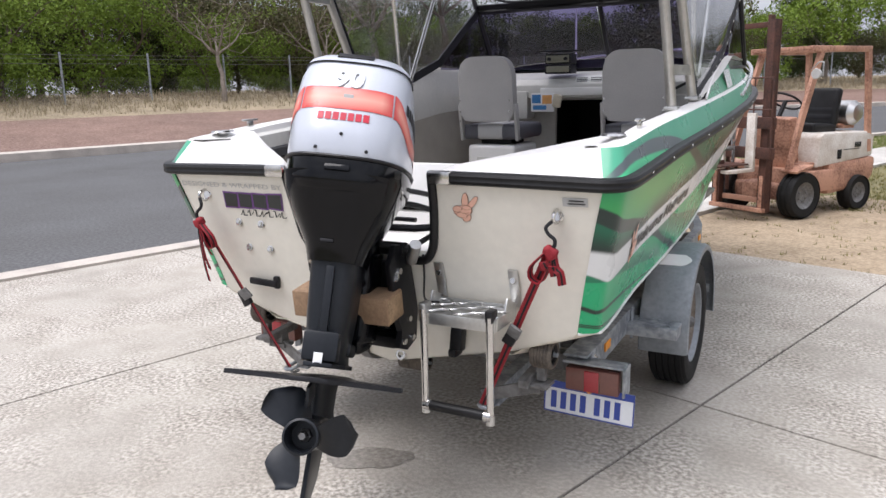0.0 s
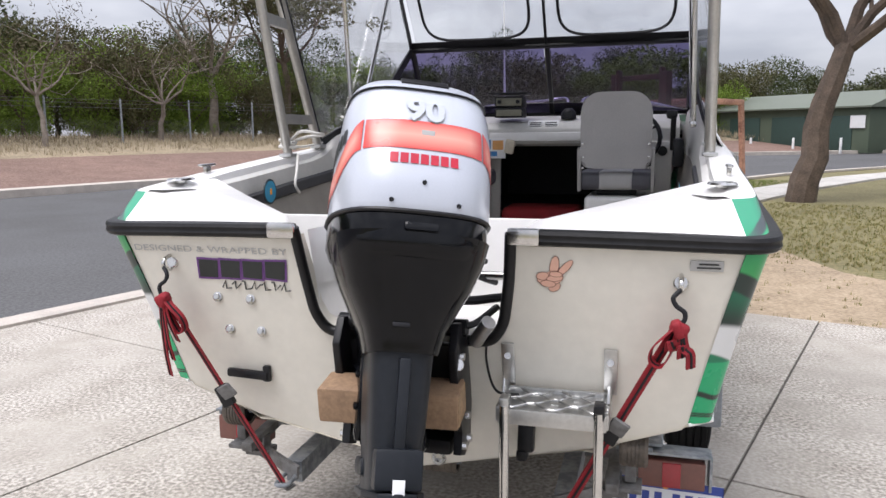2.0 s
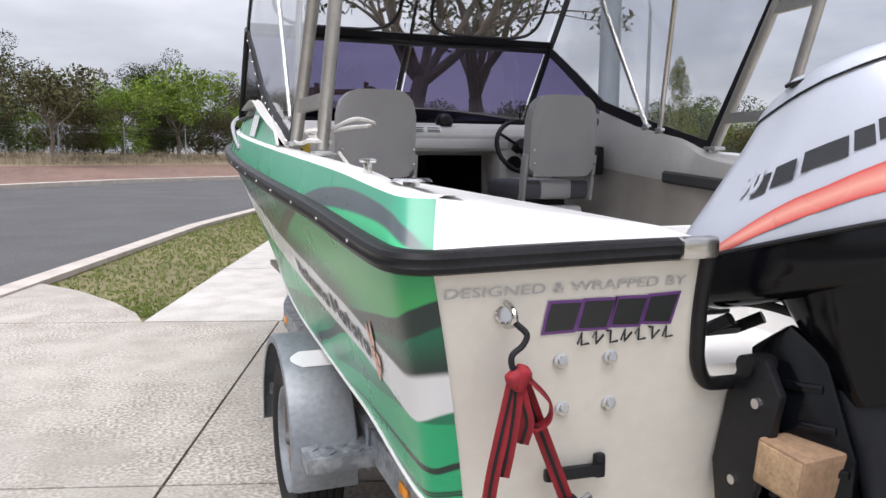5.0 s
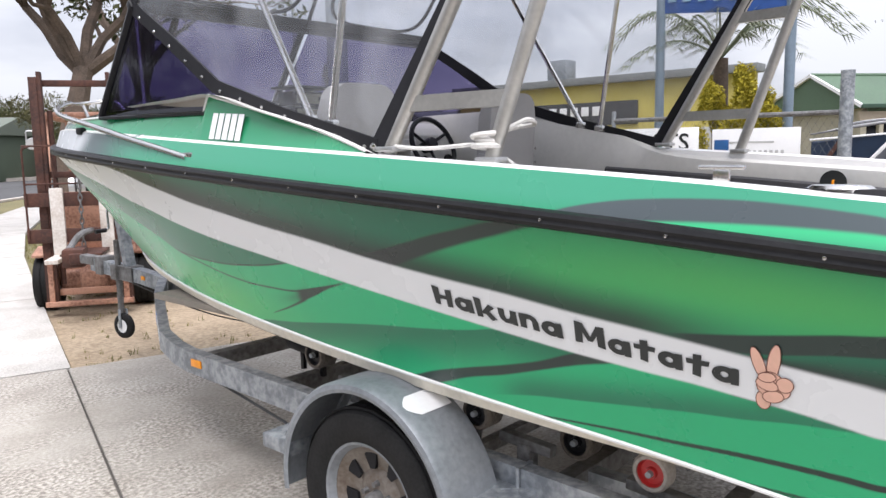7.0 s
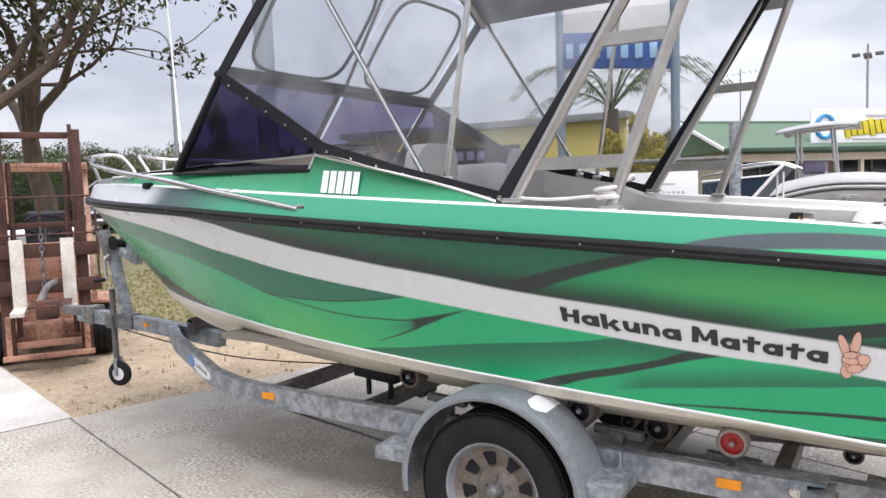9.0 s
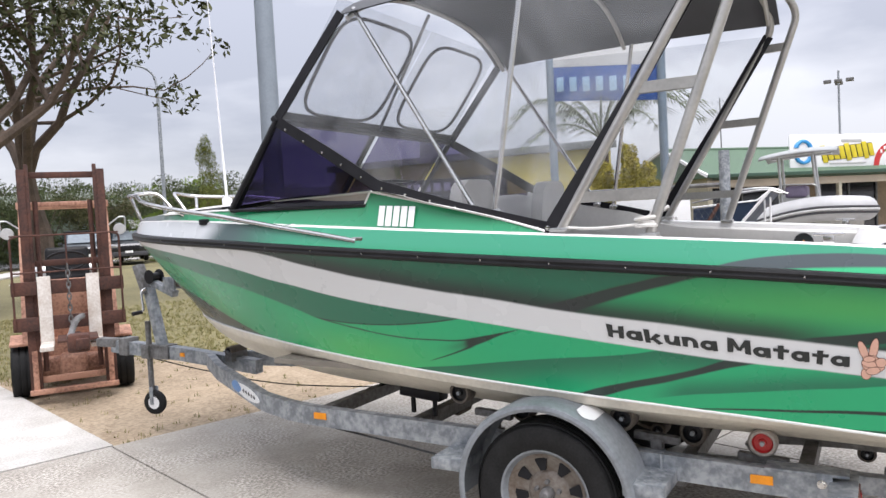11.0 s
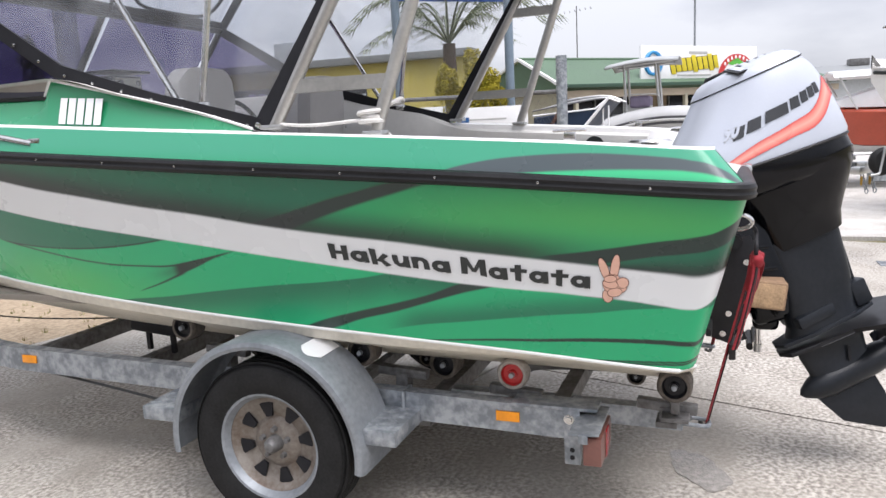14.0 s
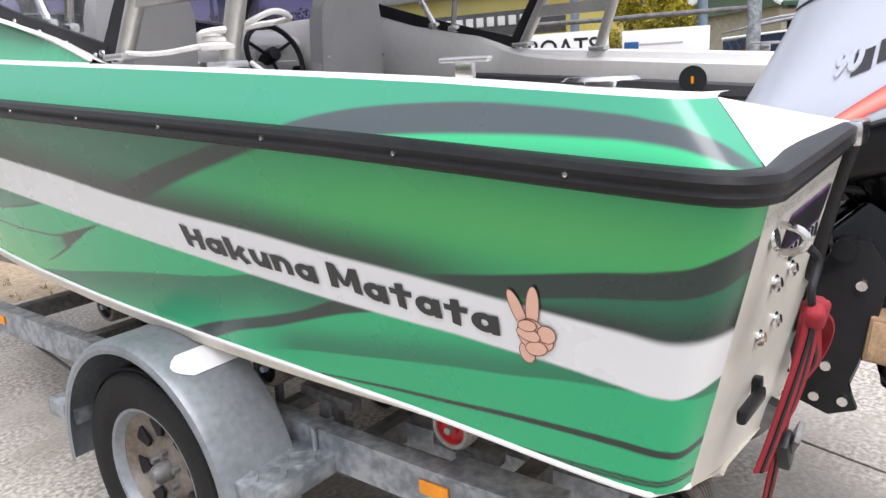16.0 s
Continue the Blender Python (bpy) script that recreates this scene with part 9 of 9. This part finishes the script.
for v in list(np.arange(-14, 60, 3.1)) + list(np.arange(60, 112, 5.0)):
    for row in (0, 1, 2):
        src = BUSH[int(rng.integers(0, 5))]
        k += 1
        bend = max(0, v - 16)
        u = -34.5 - 6.5 * row + rng.uniform(-1.6, 1.6) + .0115 * bend ** 2
        s = rng.uniform(.48, .86) * (1.30 - .30 * float(step(14, 26, np.array(float(v))))) * (1.05 - .45 * float(step(56, 84, np.array(float(v))))) * (.92, 1.12, 1.25)[row]
        if row == 0 and 9.5 < v < 16:
            continue
        copy_thing(src, Matrix.Translation(uv(u, v + rng.uniform(-1, 1), 1.45)) @ pose(0, 0, 0, 0, 0, float(rng.uniform(0, 360))) @ Matrix.Scale(float(s), 4))
# scrub beyond the end of the footpath
for j, (x, y, k, q) in enumerate(((14.5, 40, 2, .62), (17.5, 39, 1, .60), (18.5, 36, 4, .56), (20.5, 35.5, 2, .60), (22.5, 36, 1, .62), (24, 33.5, 3, .56), (26, 33, 4, .58), (28.5, 31, 2, .55), (27, 36, 1, .70))):
    copy_thing(BUSH[k], pose(x, y, -.1, 0, 0, 70 * j) @ Matrix.Scale(q, 4))
# fence in front of it
ff = thing("verge_fence", Matrix.Translation(uv(-30.5, 0, 1.15)), "grey post and wire fence across the road", "fence")
posts = []
for v in np.arange(-16, 100, 3.6):
    u = -.0 + .0125 * max(0, v - 18) ** 2
    p = Vector(uv(u, v, 0)) - Vector(uv(0, 0, 0))
    posts.append(p)
    part("post", tube(bmesh.new(), [p + Vector((0, 0, -.2)), p + Vector((0, 0, 2.15))], .045, 8), M_GALV, ff)
for z in (2.05, 1.9, 1.7):
    part("wire", tube(bmesh.new(), [p + Vector((0, 0, z)) for p in posts], .010, 4), M_GALVDARK, ff)
bm = bmesh.new()
for a, b in zip(posts[:16], posts[1:17]):
    for q in range(26):
        f0 = q / 26
        for s in (-1, 1):
            p0, p1 = a.lerp(b, f0), a.lerp(b, min(1, f0 + .32))
            tube(bm, [p0 + Vector((0, 0, .0 if s > 0 else 1.15)), p1 + Vector((0, 0, 1.15 if s > 0 else .0))], .004, 3, False)
tagged(part("fence_mesh", bm, M_GALVDARK, ff, "", False), kind="stuff")
# bare and half dead trees on the verge
tree("dead_tree", Matrix.Translation(uv(-30.0, 16.0, 1.1)), "thin grey tree with sparse brown leaves", 201, 5.4, 3.4, .11, M_DRYLEAF, 60, .07, 6, .42, M_PALEBARK, 4, (-.4, .2), .8, .30)
tree("dead_tree", Matrix.Translation(uv(-33, 27.5, 1.4)), "grey dead tree with bare forked limbs", 202, 8.6, 4.5, .24, None, 1, .1, 7, .40, M_PALEBARK, 4)
tree("dead_tree", Matrix.Translation(uv(-31, 22.5, 1.2)), "thin grey tree with sparse brown leaves", 203, 5.0, 3.4, .12, M_DRYLEAF, 60, .07, 6, .4, M_PALEBARK, 4, (.3, 0), .8, .3)
tree("gum_tree", Matrix.Translation(uv(-31, 31.3, 1.2)), "open flat-topped gum tree above the bush", 204, 9.2, 4.6, .22, M_OLIVE, 150, .12, 7, .5, M_BARK, 4, (0, 0), .55, .26)
tree("verge_tree", Matrix.Translation(uv(-21.5, 45, .3)), "slim roadside tree with a thin trunk", 205, 6.5, 3.6, .13, M_OLIVE, 120, .14, 6, .42, M_PALEBARK, 3)
tree("verge_tree", Matrix.Translation(uv(-17, 55, .3)), "slim roadside tree with a thin trunk", 206, 7.0, 3.8, .15, M_BUSH, 110, .15, 6, .4, M_PALEBARK, 3)
# trees and low sheds past the bend
for i, (x, y, h, sp, lm) in enumerate(((2, 72, 6, 5, M_GUM), (9, 76, 6.5, 5, M_BUSHD), (16, 70, 5.6, 5, M_GUM), (24, 74, 6.4, 6, M_OLIVE), (31, 66, 5.6, 5, M_GUM), (40, 70, 6, 6, M_BUSHD), (49, 62, 5.5, 5, M_GUM), (60, 62, 6, 6, M_BUSHD), (34, 44, 4.6, 4, M_BUSH))):
    tree("roadside_tree", pose(x, y, 0), "leafy tree beyond the bend of the road", 300 + i, h, sp, .2, lm, 110, .13, 6, .3, M_BARK, 3, (0, 0), .75, .36, "tree", "trees past the bend")
M_SHED = mat("green_shed_cladding", (.085, .11, .075), .7, 0, .1, .8, 12)
for i, (x, y, w, h, rz) in enumerate(((27, 50, 16, 3.4, -52), (46, 44, 14, 3.6, -60), (12, 58, 12, 3.0, -45))):
    s = thing("storage_shed", pose(x, y, 0, 0, 0, rz), "long green metal shed beside the road", "building")
    part("wall", boxes(((w, 7, h), (0, 0, h / 2), None, .02)), M_SHED, s, "green metal cladding")
    bm = bmesh.new()
    prism(bm, [(0, -3.9, h), (0, 0, h + 1.1), (0, 3.9, h), (0, 3.9, h - .1), (0, -3.9, h - .1)], (-w / 2 - .3, 0, 0), (w / 2 + .3, 0, 0))
    part("roof", bm, mat("weathered_green_roof", (.13, .15, .115), .6, 0, .1, .6, 10), s, "weathered green metal roof")
    for q in (-.28, .02, .3):
        part("door", boxes(((2.6, .1, 2.4), (w * q, -3.52, 1.2), None, .02)), mat("dark_green_door", (.03, .06, .05), .6), s, "dark green roller door")
    part("notice_board", boxes(((1.0, .05, .8), (w * .44, -3.58, 2.0), None, .01)), M_WHITE, s)
    for q in (-.12, .16, .44):
        part("bollard", boxes(((.12, .12, 1.0), (w * q, -5.2, .5), None, .02)), M_WHITE, s)


def car(m, label, paint):
    c = thing("parked_car", m, label, "car", "parked cars")
    bm = bmesh.new()
    prism(bm, [(0, -2.2, .35), (0, -2.25, .75), (0, -2.1, .98), (0, -1.15, 1.08), (0, 1.95, 1.08), (0, 2.2, .95), (0, 2.25, .4), (0, 1.9, .28), (0, -1.9, .28)], (-.9, 0, 0), (.9, 0, 0), .08)
    body = part("body", bm, paint, c)
    bm = bmesh.new()
    prism(bm, [(0, -1.25, 1.06), (0, -.45, 1.60), (0, 1.45, 1.64), (0, 2.05, 1.06)], (-.76, 0, 0), (.76, 0, 0), .07)
    part("cabin", bm, mat("car_glass", (.04, .05, .06), .1), c, "dark car glass")
    part("roof", boxes(((1.40, 1.8, .05), (0, .5, 1.66), None, .02)), paint, c)
    part("windscreen", prism(bmesh.new(), [(-.70, -1.24, 1.10), (.70, -1.24, 1.10), (.60, -.52, 1.57), (-.60, -.52, 1.57)], (0, -.02, .02), (0, -.012, .012)), mat("pale_windscreen", (.20, .23, .25), .1), c)
    part("grille", boxes(((1.0, .05, .26), (0, -2.24, .70), None, .02)), M_BLACK, c)
    part("bumper", boxes(((1.76, .12, .22), (0, -2.22, .42), None, .04)), M_DARKPAD, c)
    part("plate_blank", boxes(((.37, .02, .12), (0, -2.30, .52), None, .003)), M_WHITE, c)
    for s in (-1, 1):
        part("headlight", boxes(((.34, .06, .14), (s * .70, -2.20, .82), None, .03)), M_ALU, c)
        part("mirror", boxes(((.16, .10, .12), (s * .98, -.85, 1.10), None, .03)), paint, c)
        for y in (-1.38, 1.38):
            wm = Matrix.Translation((s * .84, y, .34)) @ pose(0, 0, 0, 0, 90 * s, 0)
            wh = part("wheel", lathe(bmesh.new(), ((0, .06), (.2, .05), (.22, .07), (.22, -.08), (0, -.08)), wm, 20), M_ALU, c)
            part("tyre", lathe(bmesh.new(), ((.21, .08), (.30, .10), (.34, .06), (.34, -.06), (.30, -.1), (.21, -.08)), wm, 24), M_TYRE, wh)
    return c


car(pose(18.6, 33.5, .1, 0, 0, -30), "dark grey car parked on the verge", mat("dark_grey_car_paint", (.05, .055, .06), .3, .3, coat=.6))
car(pose(21.9, 34.6, .1, 0, 0, -34), "dark car parked beside another", mat("black_car_paint", (.02, .022, .025), .3, .2, coat=.6))
bs = thing("street_banner", pose(23.5, 38.5, .1, 0, 0, -50), "pale blue banner sign standing by the parked cars", "sign")
part("panel", boxes(((2.4, .05, .8), (0, 0, 1.7), None, .01)), mat("pale_blue_panel", (.50, .66, .74), .5), bs)
part("leg", boxes(((.06, .06, 1.4), (-1.0, .02, .7), None, .01)), M_GALV, bs)
part("leg", boxes(((.06, .06, 1.4), (1.0, .02, .7), None, .01)), M_GALV, bs)
for kx in range(3):
    part("word_bar", boxes(((.42, .02, .5), (-.75 + .72 * kx, -.035, 1.7), None, .01)), mat("teal_ink", (.02, .32, .42), .5), bs)

# a wet patch left on the concrete under the propeller
rng = np.random.default_rng(5)
vv = []
for q in np.linspace(0, 2 * math.pi, 72, endpoint=False):
    r = 1 + .10 * math.sin(2 * q + 1) + .07 * math.sin(5 * q) + .035 * math.sin(11 * q + 2)
    vv.append((-.095 + .175 * r * math.cos(q) * .906 - .10 * r * math.sin(q) * .42, .144 + .175 * r * math.cos(q) * .42 + .10 * r * math.sin(q) * .906, .003))
tagged(raw("wet_patch", vv, [tuple(range(72))], speckled("wet_concrete", (.29, .27, .24), (.18, .16, .14), (.40, .37, .33), 95, .22, .35, .3), None, "dark wet patch on the concrete", False), "dark wet oval patch on the concrete driveway", "wet patch", "", "structure")

# ---- grasses ----


def tufts(name, label, n, place_fn, h0, h1, material, seed, blades=7, w=.006):
    rng = np.random.default_rng(seed)
    vs, fs = [], []
    for i in range(n):
        x, y, z = place_fn(rng)
        for b in range(blades):
            a, t = rng.uniform(0, 2 * math.pi), rng.uniform(.1, .6)
            h = rng.uniform(h0, h1)
            bx, by = x + rng.normal() * h * .35, y + rng.normal() * h * .35
            k = len(vs)
            vs += [(bx - w * math.sin(a), by + w * math.cos(a), z), (bx + w * math.sin(a), by - w * math.cos(a), z), (bx + math.cos(a) * h * t, by + math.sin(a) * h * t, z + h)]
            fs.append((k, k + 1, k + 2))
    ob = raw(name, vs, fs, material, None, label, False)
    return tagged(ob, label, "grass", "", "stuff")


def straw_place(rng):
    v = rng.uniform(-14, 85)
    f = rng.uniform(0, 1) ** .8
    u = -27.2 - 6.5 * f + .0125 * max(0, v - 18) ** 2
    return uv(u, v, .79 + min(.66, .85 * f))


tufts("straw_grass", "tall dry straw grass along the verge fence", 5200, straw_place, .12, .45, M_STRAW, 9, 7, .012)


def lawn_place(rng):
    while True:
        u, v = rng.uniform(-1.9, 9), 4.95 + 11 * rng.uniform(0, 1) ** 1.6
        # bare sand stays bare
        if (u + .3) ** 2 / 5.5 + (v - 6.4) ** 2 / 3.2 > 1 or rng.uniform() < .06:
            return uv(u, v, -.055)


tufts("lawn_grass", "short patchy dry lawn grass beside the driveway", 15000, lawn_place, .02, .06, M_GRASS, 10, 7, .004)


def strip_place(rng):
    v = rng.uniform(5.3, 24)
    lo = -4.95 + max(0, v - 14) * .08
    hi = -3.2 + max(0, v - 14) * .10
    lo = max(lo, -4.9 + (7 - v) * .9) if v < 7 else lo
    return uv(rng.uniform(lo, max(hi, lo + .05)), v, -.055)


tufts("verge_grass", "green grass strip between path and road", 5000, strip_place, .02, .05, leaf_mat("green_verge_blades", (.07, .12, .02), (.22, .26, .07), .8), 12, 7, .004)
